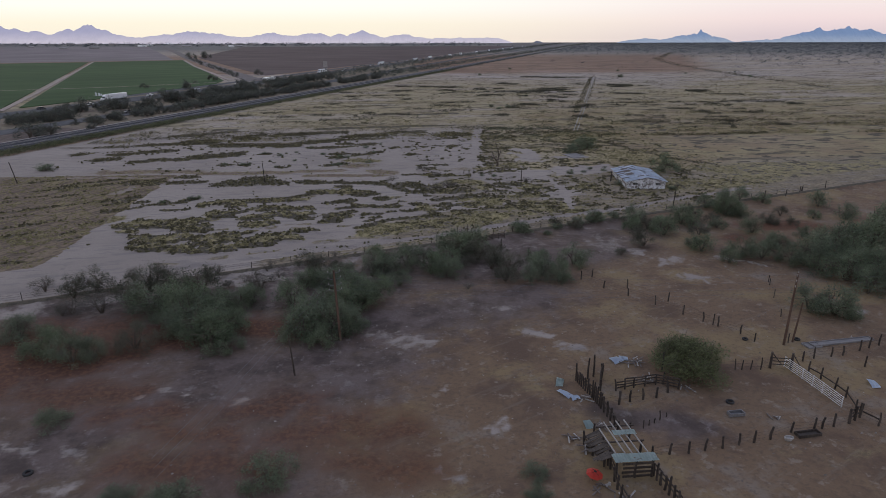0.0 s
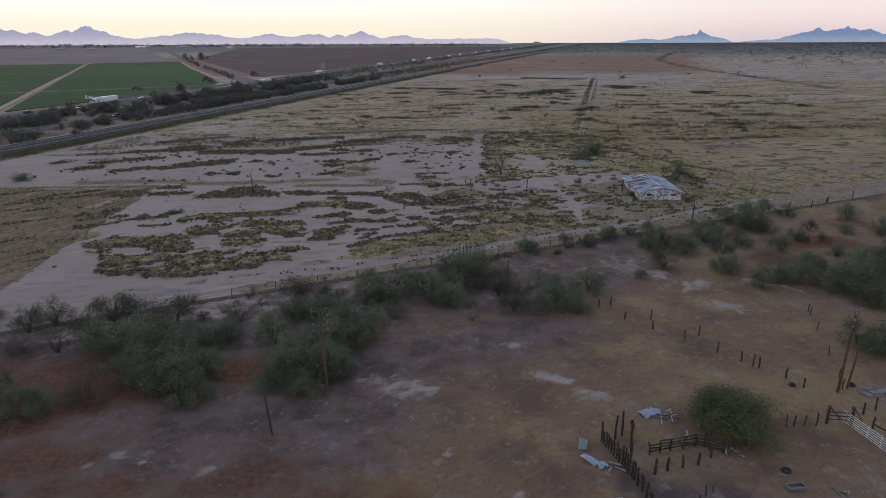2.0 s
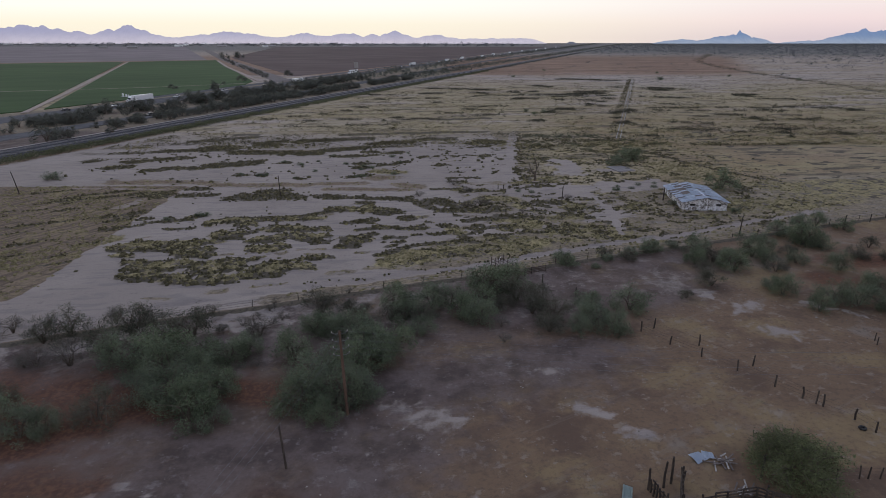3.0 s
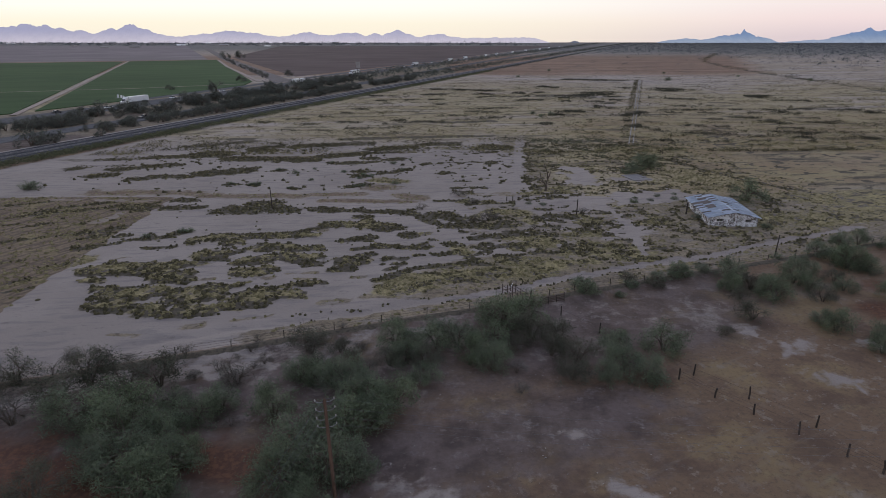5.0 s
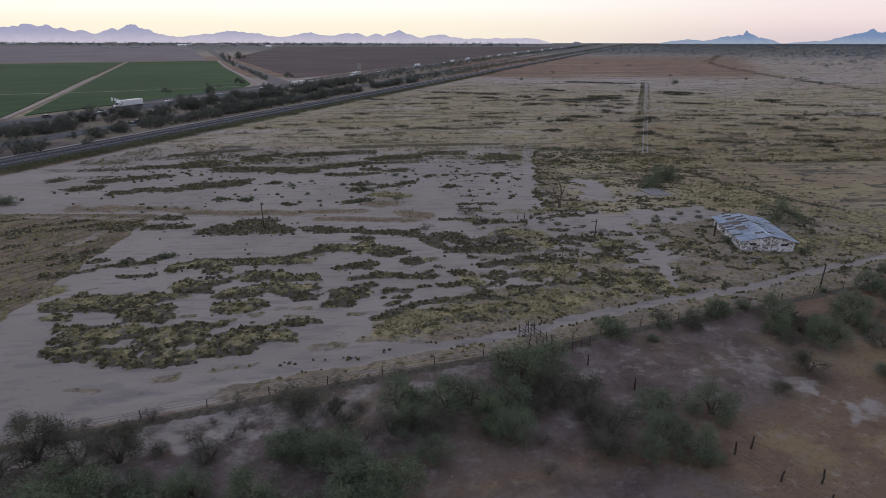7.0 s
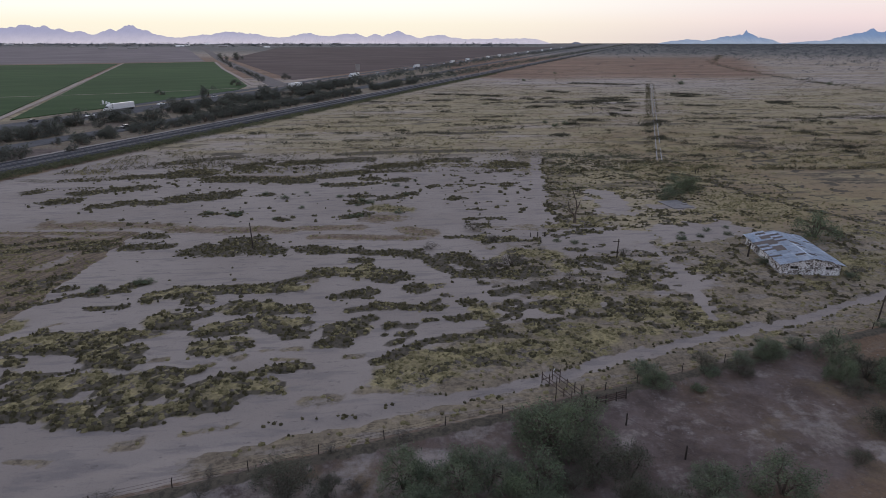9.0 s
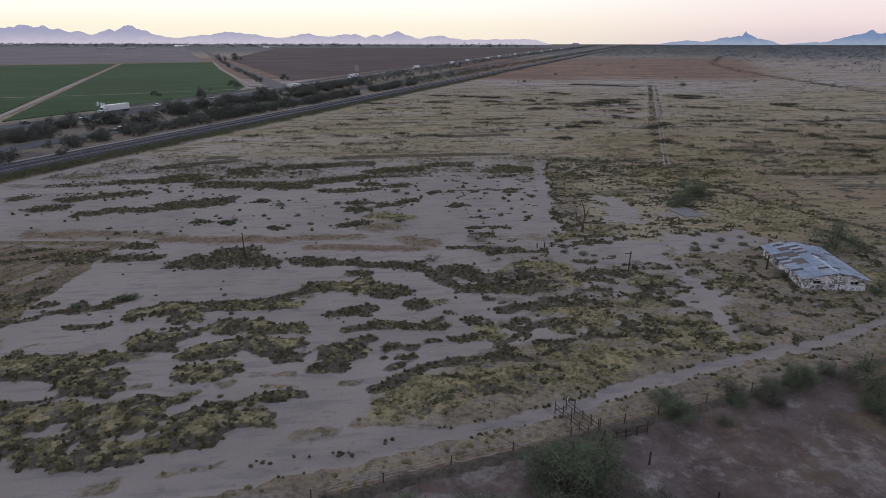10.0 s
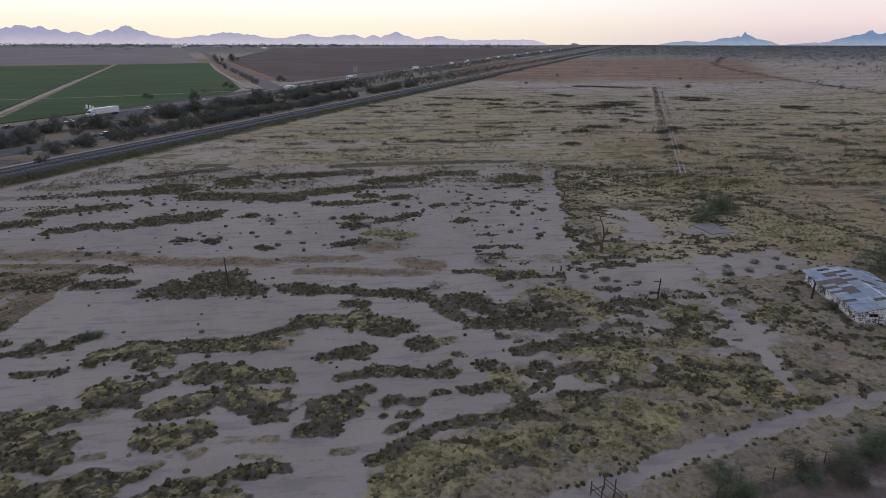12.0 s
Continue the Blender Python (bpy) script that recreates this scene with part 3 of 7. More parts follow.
def covers(x, y):
    """What grows or lies where: eight covers between 0 and 1."""
    s = y - fence_line(x)
    north = smooth(s, -0.5, 2.5)
    clump = 0.78 + 0.44 * fbm(x * 0.8 + 91, y * 1.0 + 17, 3)
    brush = np.maximum(np.maximum(clump * capsules(x, y, BRUSH_NEAR, 0.55), capsules(x, y, BRUSH_WEST, 0.9)), capsules(x, y, BRUSH_FAR, 1.5))
    isl = capsules(x, y, ISLANDS, 0.55)
    # the open mud flat, with little on it but the strips and islands above
    open_mud = smooth(-x + 9 + 8 * (fbm(x * 0.05, y * 0.05, 2) - 0.5), -4, 4) * (1 - smooth(y, 236, 262))
    mottle = fbm(x * 0.75, y * 0.85, 3)
    # dark brush round each island, which also paints in its shaded edge
    rim = smooth(isl, 0.44, 0.52) * (1 - smooth(isl, 0.60, 0.74))
    brush = np.maximum(brush, rim * (0.35 + 0.9 * mottle))
    brush = np.maximum(brush, smooth(isl, 0.46, 0.6) * smooth(mottle, 0.44, 0.58) * 0.9)
    yellow = np.maximum(capsules(x, y, YELLOW_BEDS, 0.6), isl * (1.5 - 1.2 * mottle))
    banks = capsules(x, y, BANKS_WEST, 0.9)
    # dry grass: round the house, over the far flat and the right-hand plain
    plainness = np.maximum(smooth(x - 44 + 10 * (fbm(x * 0.06, y * 0.06, 2) - 0.5), -3, 8) * smooth(s, 8, 14), smooth(y - 262 + 30 * (fbm(x * 0.03, y * 0.02, 2) - 0.5), -14, 20))
    plainness = np.maximum(plainness, smooth(x - 28, -3, 6) * smooth(y - 172, 0, 14))
    between = smooth(s, 5, 6.2) * (1 - smooth(s, 18, 24)) * smooth(x, -6, 4)
    dry = np.maximum(plainness * (0.35 + 0.6 * fbm(x * 0.045 + 3, y * 0.07, 4)), between * (0.46 + 0.15 * smooth(x, 14, 28) + 0.55 * fbm(x * 0.16, y * 0.16, 3)))
    dry = np.maximum(dry, (0.55 + 0.5 * fbm(x * 0.2, y * 0.2, 3)) * smooth(s, 0.3, 1.0) * (1 - smooth(s, 5.2, 6.0)) * smooth(x, -34, -10))
    dry = np.maximum(dry, 0.9 * capsules(x, y, THIN_GROWTH, 0.7))
    scrubby = capsules(x, y, SCRUBBY, 2.0) * north * (1 - open_mud)
    dry = np.maximum(dry, smooth(scrubby, 0.4, 0.7) * (0.22 + 0.62 * fbm(x * 0.14 + 50, y * 0.2, 4)))
    tongue = (1 - plainness) * smooth(s, 4, 9) * (1 - 0.75 * open_mud)
    dry = np.maximum(dry, tongue * 0.6 * smooth(fbm(x * 0.05 + 11, y * 0.16 + 3, 4), 0.6, 0.74) * (0.4 + 1.1 * fbm(x * 0.7, y * 0.7, 3)))
    yellow = np.maximum(yellow, plainness * smooth(x, 35, 80) * (1 - smooth(y, 480, 640)) * 1.2 * fbm(x * 0.05 + 21, y * 0.10, 4))
    streaks = fbm(x * 0.018 + 0.15 * y * 0.018, y * 0.13 - x * 0.012, 4)
    far = smooth(y, 236, 270)
    brush = np.maximum(brush, far * (1 - smooth(y, 250, 290)) * smooth(streaks, 0.52, 0.62) * smooth(fbm(x * 0.12, y * 0.3, 3), 0.36, 0.56) * 0.5)
    mid_left = smooth(y, 182, 200) * (1 - far) * (1 - smooth(x, 25, 40))
    brush = np.maximum(brush, mid_left * smooth(streaks, 0.6, 0.72) * 0.5)
    clumps = fbm(x * 0.30 + 31, y * 0.42 + 5, 3)
    brush = np.maximum(brush, smooth(s, 8, 14) * (1 - far) * (1 - 0.8 * open_mud) * smooth(clumps, 0.62, 0.74) * 0.95)
    brush = np.maximum(brush, plainness * (1 - smooth(y, 250, 300)) * smooth(clumps, 0.62, 0.72) * 0.85)
    tufts = fbm(x * 0.55 + 3, y * 0.75 + 61, 3)
    brush = np.maximum(brush, smooth(scrubby, 0.4, 0.7) * smooth(tufts, 0.5, 0.66) * 0.85)
    brush = np.maximum(brush, plainness * (1 - smooth(y, 260, 330)) * smooth(tufts, 0.66, 0.76) * 0.8)
    brush = np.maximum(brush, 0.8 * smooth(capsules(x, y, YELLOW_BEDS), 0.4, 0.6) * smooth(tufts, 0.6, 0.7))
    yellow = np.maximum(yellow, smooth(scrubby, 0.45, 0.7) * 0.9 * smooth(fbm(x * 0.16 + 9, y * 0.22 + 33, 3), 0.5, 0.66))
    slant = capsules(x, y, chain([(325, 440), (342, 534), (353, 610), (368, 705), (389, 813), (435, 981)], 6.0), 2.0)
    brush = np.maximum(brush, slant * (0.4 + 0.6 * fbm(x * 0.1, y * 0.1, 3)))
    mud = north * 0.98
    wash = capsules(x, y, chain(WASH, 0.9), 0.7)
    rill = capsules(x, y, chain(RILL, 0.8), 0.7)
    ponds = np.maximum(capsules(x, y, PONDS, 2.2), capsules(x, y, chain(PATH_TWO, 1.5), 0.8))
    wet = np.maximum(np.maximum(wash, rill), ponds)
    clear = 1 - smooth(wet, 0.42, 0.62)
    brush, dry, yellow = brush * clear, dry * clear, yellow * clear
    ploughed = smooth(-57.4 - x + 2.4 * (fbm(x * 0.3, y * 0.3, 3) - 0.5), -0.8, 0.8) * smooth(s, 15, 19) * smooth(174.5 - y - 0.02 * x, -1, 1)
    ploughed = ploughed * (1 - 0.55 * smooth(capsules(x, y, BARE_PLOUGH, 0.8), 0.42, 0.6))
    crust = capsules(x, y, PALE_SPOTS, 1.8) * (0.12 + 0.8 * fbm(x * 0.8, y * 0.8, 4))
    crust = np.maximum(crust, capsules(x, y, CRUSTS, 1.3) * (0.46 + 0.42 * fbm(x * 0.8, y * 0.8, 4)))
    mud = np.maximum(mud * (1 - ploughed), crust * (1 - north))
    brush = brush * (1 - ploughed)
    furrow = fbm((x * 0.9 + y * 0.45) * 0.10, (y * 0.9 - x * 0.45) * 0.42, 4)
    brush = np.maximum(brush, ploughed * 0.8 * smooth(furrow, 0.55, 0.68))
    yellow = np.maximum(yellow * (1 - 0.6 * ploughed), ploughed * 0.9 * smooth(fbm(x * 0.09 + 70, y * 0.13, 4), 0.5, 0.64))
    yellow = np.maximum(yellow, capsules(x, y, [(-60.0, 126.4, -56.5, 131.0, 2.0)], 0.8))
    verge = rail_x(y) - x
    mud = mud * (1 - smooth(verge, -25, -8))
    grey0 = smooth(verge, -16, -6) * (1 - smooth(verge, 110, 120))
    # dark band along the fence bank, laid in through the brush channel
    bank = smooth(s, -1.8, -1.1) * (1 - smooth(s, 0.0, 0.6))
    brush = np.maximum(brush, bank * (0.72 + 0.3 * fbm(x * 0.4, y * 0.4, 3)))
    red = np.maximum(np.maximum(0.72 * capsules(x, y, RED_SPOTS, 1.6), 1.15 * capsules(x, y, RED_CLEAR, 1.6)) * (1 - north), banks * 0.5)
    yellow = np.maximum(yellow, 0.45 * capsules(x, y, YELLOW_DIRT, 2.2) * (1 - north))
    grey = np.maximum(capsules(x, y, GREY_SPOTS, 1.6), 0.62 * (1 - smooth(x + 8 * fbm(x * 0.1, y * 0.1, 2), -6, 14)))
    dusty = smooth(s, -30, -16) * (1 - smooth(x + 14 * (fbm(x * 0.08, y * 0.08, 3) - 0.5), 40, 62))
    grey = np.maximum(grey, dusty * (0.48 + 0.45 * fbm(x * 0.13 + 7, y * 0.13, 4)))
    grey = grey * (1 - north)
    mud = np.maximum(mud, (1 - north) * np.maximum(0.78 * smooth(s, -10, -5) * (1 - smooth(x, 2, 22)), 0.60 * dusty) * (0.27 + 0.72 * fbm(x * 0.3 + 70, y * 0.3, 4)))
    grey = np.maximum(grey, 0.75 * grey0)
    track = smooth(y + 40 * (fbm(x * 0.03, y * 0.03, 3) - 0.5), 225, 300) * (1 - grey0)
    track = np.maximum(track, smooth(x - 38 + 16 * (fbm(x * 0.08, y * 0.08, 3) - 0.5), -4, 8) * smooth(y - 0.2 * x, 146, 166) * (1 - smooth(wet, 0.4, 0.55)))
    dry = np.maximum(dry, banks * 0.95)
    return brush, dry, yellow, red, mud, grey, track, ploughed


def land(x, y):
    """Height of the ground."""
    x, y = np.asarray(x, float), np.asarray(y, float)
    s = y - fence_line(x)
    near = (1 - smooth(np.hypot(x, y - 120), 260, 400))
    z = 0.30 * (fbm(x * 0.08, y * 0.08, 3) - 0.5) + 0.12 * (fbm(x * 0.5, y * 0.5, 2) - 0.5)
    z = z + 0.3 * smooth(capsules(x, y, ISLANDS), 0.4, 0.65)
    z = z + 0.5 * np.exp(-((s + 0.6) / 1.0) ** 2)
    z = z - 0.28 * smooth(capsules(x, y, chain(WASH, 0.9), 0.7), 0.4, 0.7)
    return z * near


def axis(lo, hi, fine, start, stop, growth):
    """Coordinates that are close together between lo and hi and spread out beyond."""
    mid = list(np.arange(lo, hi, fine))
    up, step = [], fine
    v = hi
    while v < stop:
        up.append(v)
        step *= growth
        v += step
    up.append(stop)
    down, step, v = [], fine, lo
    while v > start:
        step *= growth
        v -= step
        down.append(max(v, start))
    return np.array(down[::-1] + mid + up)


def build_ground():
    gx = axis(-105, 105, 0.78, -4950, 4950, 1.045)
    gy = axis(36, 230, 0.78, -600, 4950, 1.022)
    X, Y = np.meshgrid(gx, gy)
    nx, ny = len(gx), len(gy)
    co = np.stack([X, Y, land(X, Y)], -1).reshape(-1, 3)
    i = np.arange(nx * ny).reshape(ny, nx)
    quads = np.stack([i[:-1, :-1], i[:-1, 1:], i[1:, 1:], i[1:, :-1]], -1).reshape(-1, 4)
    me = bpy.data.meshes.new("ground")
    me.vertices.add(len(co))
    me.vertices.foreach_set("co", co.ravel())
    me.loops.add(quads.size)
    me.loops.foreach_set("vertex_index", quads.ravel())
    me.polygons.add(len(quads))
    me.polygons.foreach_set("loop_start", np.arange(0, quads.size, 4))
    me.update(calc_edges=True)
    c = [v.ravel() for v in covers(X, Y)]
    for name, chans in (("cover_a", c[:4]), ("cover_b", c[4:])):
        a = me.color_attributes.new(name, "FLOAT_COLOR", "POINT")
        a.data.foreach_set("color", np.stack(chans, -1).astype(np.float32).ravel())
    me.materials.append(GROUND)
    me.polygons.foreach_set("use_smooth", np.ones(len(quads), bool))
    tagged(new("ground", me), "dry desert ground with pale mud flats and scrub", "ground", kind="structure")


build_ground()


# ---- plants that nobody could count ----
def tussocks(name, centres, radii, heights, mat, label, category, seed, blades=6, leaf=0.13):
    """Low plants as one mesh: each is a lumpy dome of two rings and a tip, with some blades sticking out."""
    r = np.random.default_rng(seed)
    n = len(centres)
    ang = (np.arange(6) * np.pi / 3)[None, :] + r.random((n, 1)) * 6.28
    rings = []
    for q, z, jit in ((1.0, -0.08, 0.35), (0.72, 0.62, 0.35)):
        k = q * radii[:, None] * (1 - jit / 2 + jit * r.random((n, 6)))
        rings.append(np.stack([centres[:, :1] + k * np.cos(ang + q), centres[:, 1:2] + k * np.sin(ang + q), centres[:, 2:3] + heights[:, None] * (z + 0.25 * (r.random((n, 6)) - 0.5))], -1))
    tip = centres[:, None, :] + np.stack([0.2 * radii * r.normal(size=n), 0.2 * radii * r.normal(size=n), heights * (0.85 + 0.3 * r.random(n))], -1)[:, None, :]
    v = np.concatenate([rings[0], rings[1], tip], 1)
    tri = []
    for i in range(6):
        j = (i + 1) % 6
        tri += [(i, j, 6 + j), (i, 6 + j, 6 + i), (6 + i, 6 + j, 12)]
    f = (np.array(tri)[None] + 13 * np.arange(n)[:, None, None]).reshape(-1, 3)
    m = n * blades
    c = np.repeat(centres, blades, axis=0)
    ra, he = np.repeat(radii, blades), np.repeat(heights, blades)
    a, q = r.random(m) * 6.28, np.sqrt(r.random(m))
    p = c + np.stack([q * ra * np.cos(a), q * ra * np.sin(a), he * (1 - 0.55 * q * q)], -1)
    d1, d2 = r.normal(size=(m, 3)) * leaf * 0.5, r.normal(size=(m, 3)) * leaf * 0.5
    bl = np.stack([p + d1, p - d1 * 0.6 + d2 * 0.5, p + np.stack([d2[:, 0], d2[:, 1], leaf * (0.4 + 0.6 * r.random(m))], -1)], 1).reshape(-1, 3)
    co = np.concatenate([v.reshape(-1, 3), bl])
    f = np.concatenate([f, 13 * n + np.arange(3 * m).reshape(-1, 3)])
    me = bpy.data.meshes.new(name)
    me.vertices.add(len(co))
    me.vertices.foreach_set("co", co.ravel())
    me.loops.add(f.size)
    me.loops.foreach_set("vertex_index", f.ravel())
    me.polygons.add(len(f))
    me.polygons.foreach_set("loop_start", np.arange(0, f.size, 3))
    me.polygons.foreach_set("use_smooth", np.arange(len(f)) < 18 * n)
    me.update(calc_edges=True)
    t = r.random(n)
    shade = me.attributes.new("tone", "FLOAT", "FACE")
    shade.data.foreach_set("value", np.concatenate([np.repeat(t, 18), np.repeat(t, blades)]).astype(np.float32))
    me.materials.append(mat)
    return tagged(new(name, me), label, category, kind="stuff")


def soup(name, centres, radii, heights, per, leaf, mat, label, category, seed, flat=0.75):
    """Low plants as one mesh: each is a dome of small leaf blades."""
    r = np.random.default_rng(seed)
    n = len(centres)
    c = np.repeat(centres, per, axis=0)
    rad, hei = np.repeat(radii, per), np.repeat(heights, per)
    ang, q = r.random(n * per) * 2 * np.pi, np.sqrt(r.random(n * per))
    top = np.sqrt(np.clip(1 - q * q, 0, 1))
    hz = top * (1 - 0.55 * r.random(n * per) ** 1.5)
    p = np.stack([c[:, 0] + q * rad * np.cos(ang), c[:, 1] + q * rad * np.sin(ang), c[:, 2] + hz * hei], -1)
    size = np.repeat(leaf if np.ndim(leaf) else np.full(n, leaf), per) * (0.6 + 0.8 * r.random(n * per))
    a, b = r.normal(size=(n * per, 3)), r.normal(size=(n * per, 3))
    a[:, 2] *= flat
    a /= np.linalg.norm(a, axis=1)[:, None]
    b /= np.linalg.norm(b, axis=1)[:, None]
    v = np.stack([p + a * size[:, None] * 0.6, p - a * size[:, None] * 0.5 + b * size[:, None] * 0.3, p + b * size[:, None] * 0.6], 1).reshape(-1, 3)
    v[:, 2] = np.maximum(v[:, 2], -0.2)
    f = len(v) // 3
    me = bpy.data.meshes.new(name)
    me.vertices.add(len(v))
    me.vertices.foreach_set("co", v.ravel())
    me.loops.add(f * 3)
    me.loops.foreach_set("vertex_index", np.arange(f * 3))
    me.polygons.add(f)
    me.polygons.foreach_set("loop_start", np.arange(0, f * 3, 3))
    me.update(calc_edges=True)
    shade = me.attributes.new("tone", "FLOAT", "FACE")
    shade.data.foreach_set("value", np.repeat(r.random(n), per).astype(np.float32))
    me.materials.append(mat)
    return tagged(new(name, me), label, category, kind="stuff")


def scatter(n, x0, x1, y0, y1, weight, seed):
    """Random places, kept by a chance that weight(x, y) gives."""
    r = np.random.default_rng(seed)
    x, y = x0 + (x1 - x0) * r.random(n), y0 + (y1 - y0) * r.random(n)
    keep = r.random(n) < weight(x, y)
    x, y = x[keep], y[keep]
    return np.stack([x, y, land(x, y) - 0.04], -1), np.random.default_rng(seed + 1)


def on_brush(x, y):
    b = covers(x, y)[0]
    fade = (1 - smooth(x, 70, 108)) * (1 - smooth(y, 240, 262))
    return fade * smooth(b + 0.25 * (fbm(x * 0.5, y * 0.5, 2) - 0.5), 0.42, 0.6) + fade * (0.07 * smooth(b, 0.15, 0.42) + 0.006 * smooth(fbm(x * 0.12 + 60, y * 0.2, 3), 0.45, 0.6))


def on_grass(x, y):
    c = covers(x, y)
    return np.clip(0.9 * smooth(c[2], 0.42, 0.7) + 0.2 * smooth(c[1], 0.45, 0.7) + 0.22 * c[7] + 0.16 * smooth(c[0], 0.4, 0.6), 0, 1) * (y > fence_line(x)) * (1 - smooth(x, 70, 108)) * (1 - smooth(y, 240, 262))


c, r = scatter(78000, -100, 110, 102, 262, on_brush, 21)
c = c[c[:, 1] > fence_line(c[:, 0]) + 0.8]

tussocks("low_brush", c, 0.17 + 0.30 * r.random(len(c)) ** 2, 0.12 + 0.24 * r.random(len(c)), TUSSOCK, "dark olive low brush in strips on the mud flat", "brush", 31, 12, 0.10)
c, r = scatter(64000, -100, 110, 102, 262, on_grass, 22)
tussocks("grass_tufts", c, 0.18 + 0.26 * r.random(len(c)), 0.10 + 0.18 * r.random(len(c)), STRAW, "dry yellow grass tufts on the flat", "grass", 32, 8, 0.11)
def on_banks(x, y):
    w = capsules(x, y, chain(WASH, 0.9), 0.7)
    return smooth(w, 0.15, 0.3) * (1 - smooth(w, 0.42, 0.52)) * smooth(x, -20, -4) * smooth(fbm(x * 0.5, y * 0.5, 2), 0.35, 0.6)


c, r = scatter(22000, -30, 90, 98, 150, on_banks, 25)
tussocks("bank_tufts", c, 0.12 + 0.16 * r.random(len(c)), 0.12 + 0.18 * r.random(len(c)), TUSSOCK, "small dark tufts along the edges of the wash", "brush", 35, 3)
def far_rows(x, y):
    rows = fbm(x * 0.03 + 0.15 * y * 0.03, y * 0.17 - x * 0.012, 4)
    dots = fbm(x * 0.12 + 9, y * 0.16, 3)
    past = smooth(y, 480, 700)
    return np.clip(smooth(rows, 0.54, 0.58) * smooth(dots, 0.42, 0.5) * (1 - 0.7 * past), 0, 1) + 0.045 * (1 - 0.6 * past)


def far_scatter(n, seed, weight):
    g = np.random.default_rng(seed)
    y = 232 + 640 * g.random(n) ** 1.5
    x = rail_x(y) + 22 + (0.62 * y + 175) * g.random(n)
    keep = g.random(n) < weight(x, y)
    return np.stack([x[keep], y[keep], np.zeros(keep.sum())], -1), g


c, r = far_scatter(48000, 23, far_rows)
soup("far_brush", c, 0.55 + 0.8 * r.random(len(c)), 0.4 + 0.65 * r.random(len(c)), 11, 0.42, BRUSH, "dark low brush in long rows on the far flat", "brush", 33)
c, r = far_scatter(60000, 24, lambda x, y: 0.7 * smooth(fbm(x * 0.05 + 40, y * 0.09, 4), 0.46, 0.62) * (1 - smooth(y, 420, 620)))
soup("far_grass", c, 0.4 + 0.4 * r.random(len(c)), 0.25 + 0.3 * r.random(len(c)), 9, 0.36, GRASS, "dry pale grass tufts on the far flat", "grass", 36, 1.5)


# long dashes and dots of brush on the far flat: ends and half width
DASHES_MID = [
    (41, 431, 56, 424, 5.8), (57, 435, 101, 438, 4.9), (100, 434, 127, 453, 9.5), (115, 462, 125, 458, 6.9), (69, 454, 82, 471, 8.6),
    (62, 410, 74, 409, 6.7), (95, 521, 105, 505, 6.4), (86, 403, 102, 405, 5.2), (126, 606, 180, 583, 8.8), (40, 486, 59, 476, 5.6),
    (30, 363, 54, 368, 2.5), (64, 343, 70, 334, 5.3), (74, 350, 85, 349, 5.7), (54, 303, 60, 303, 4.2), (101, 327, 114, 349, 5.3),
    (175, 499, 199, 479, 5.9), (179, 494, 178, 470, 9.5), (146, 422, 170, 411, 4.2),
]
DASHES_DOTS = [
    (101, 393, 102, 393, 4.9), (107, 399, 108, 399, 5.1), (114, 399, 116, 399, 5.1), (110, 390, 111, 389, 4.8), (120, 408, 121, 408, 5.3),
    (102, 364, 104, 364, 4.2), (99, 375, 101, 375, 4.5), (98, 367, 99, 367, 4.3), (92, 423, 95, 426, 4.3), (107, 426, 109, 426, 5.8),
    (132, 466, 134, 466, 5.3), (122, 430, 124, 430, 4.5), (127, 430, 128, 430, 4.5), (154, 504, 155, 504, 6.2), (126, 344, 132, 339, 2.7),
    (91, 290, 97, 298, 4), (123, 349, 136, 361, 2), (92, 307, 98, 313, 3),
]
DASHES_EAST = [
    (141, 374, 163, 371, 2.9), (133, 353, 156, 355, 2.6), (142, 341, 152, 341, 2.9), (135, 316, 142, 314, 2), (149, 323, 161, 317, 3.2),
    (156, 311, 162, 306, 4.4), (156, 300, 166, 298, 2.2), (216, 436, 221, 428, 9.1), (213, 421, 222, 417, 4.3), (214, 403, 242, 399, 3.9),
    (163, 355, 191, 352, 2.2), (193, 355, 210, 354, 3.2), (183, 345, 186, 342, 4.7), (186, 336, 192, 335, 2.3), (213, 352, 235, 351, 3.1),
    (176, 303, 183, 303, 4.3), (181, 300, 185, 293, 2.2), (187, 307, 192, 305, 1.8),
]
DASHES_FAR_EAST = [
    (187, 319, 188, 314, 2.5), (157, 285, 161, 284, 2.2), (152, 273, 153, 266, 3.3), (144, 260, 151, 260, 3.1), (142, 276, 147, 273, 1.8),
    (149, 285, 154, 284, 1.6), (166, 341, 172, 340, 2.4), (120, 293, 131, 289, 2.1), (113, 294, 119, 294, 2.1), (105, 272, 111, 271, 1.8),
    (112, 271, 116, 270, 2.4), (123, 252, 129, 251, 1.5), (130, 263, 133, 263, 1.9), (145, 253, 143, 247, 1.5), (163, 269, 164, 269, 1.8),
    (232, 346, 228, 335, 5.5), (171, 259, 169, 253, 4), (156, 270, 162, 272, 1.3),
]
DASHES_WEST = [
    (-61, 322, -51, 324, 2.5), (-51, 302, -43, 305, 2.5), (-37, 310, -24, 310, 2.6), (-32, 290, -11, 291, 2.3), (-11, 294, -6, 296, 1.8),
    (-7, 310, 13, 311, 3.2), (13, 315, 26, 320, 2.2), (-10, 319, -6, 315, 2.8), (11, 333, 27, 335, 2.2), (-30, 440, -16, 444, 4.4),
    (-26, 411, -16, 408, 2.7), (-7, 447, 19, 451, 4.5), (-7, 414, 17, 417, 3.8), (6, 386, 29, 388, 3.3), (8, 496, 36, 491, 5.5),
    (32, 486, 56, 486, 5.3), (41, 451, 49, 455, 5.9), (43, 435, 56, 427, 7.4),
]
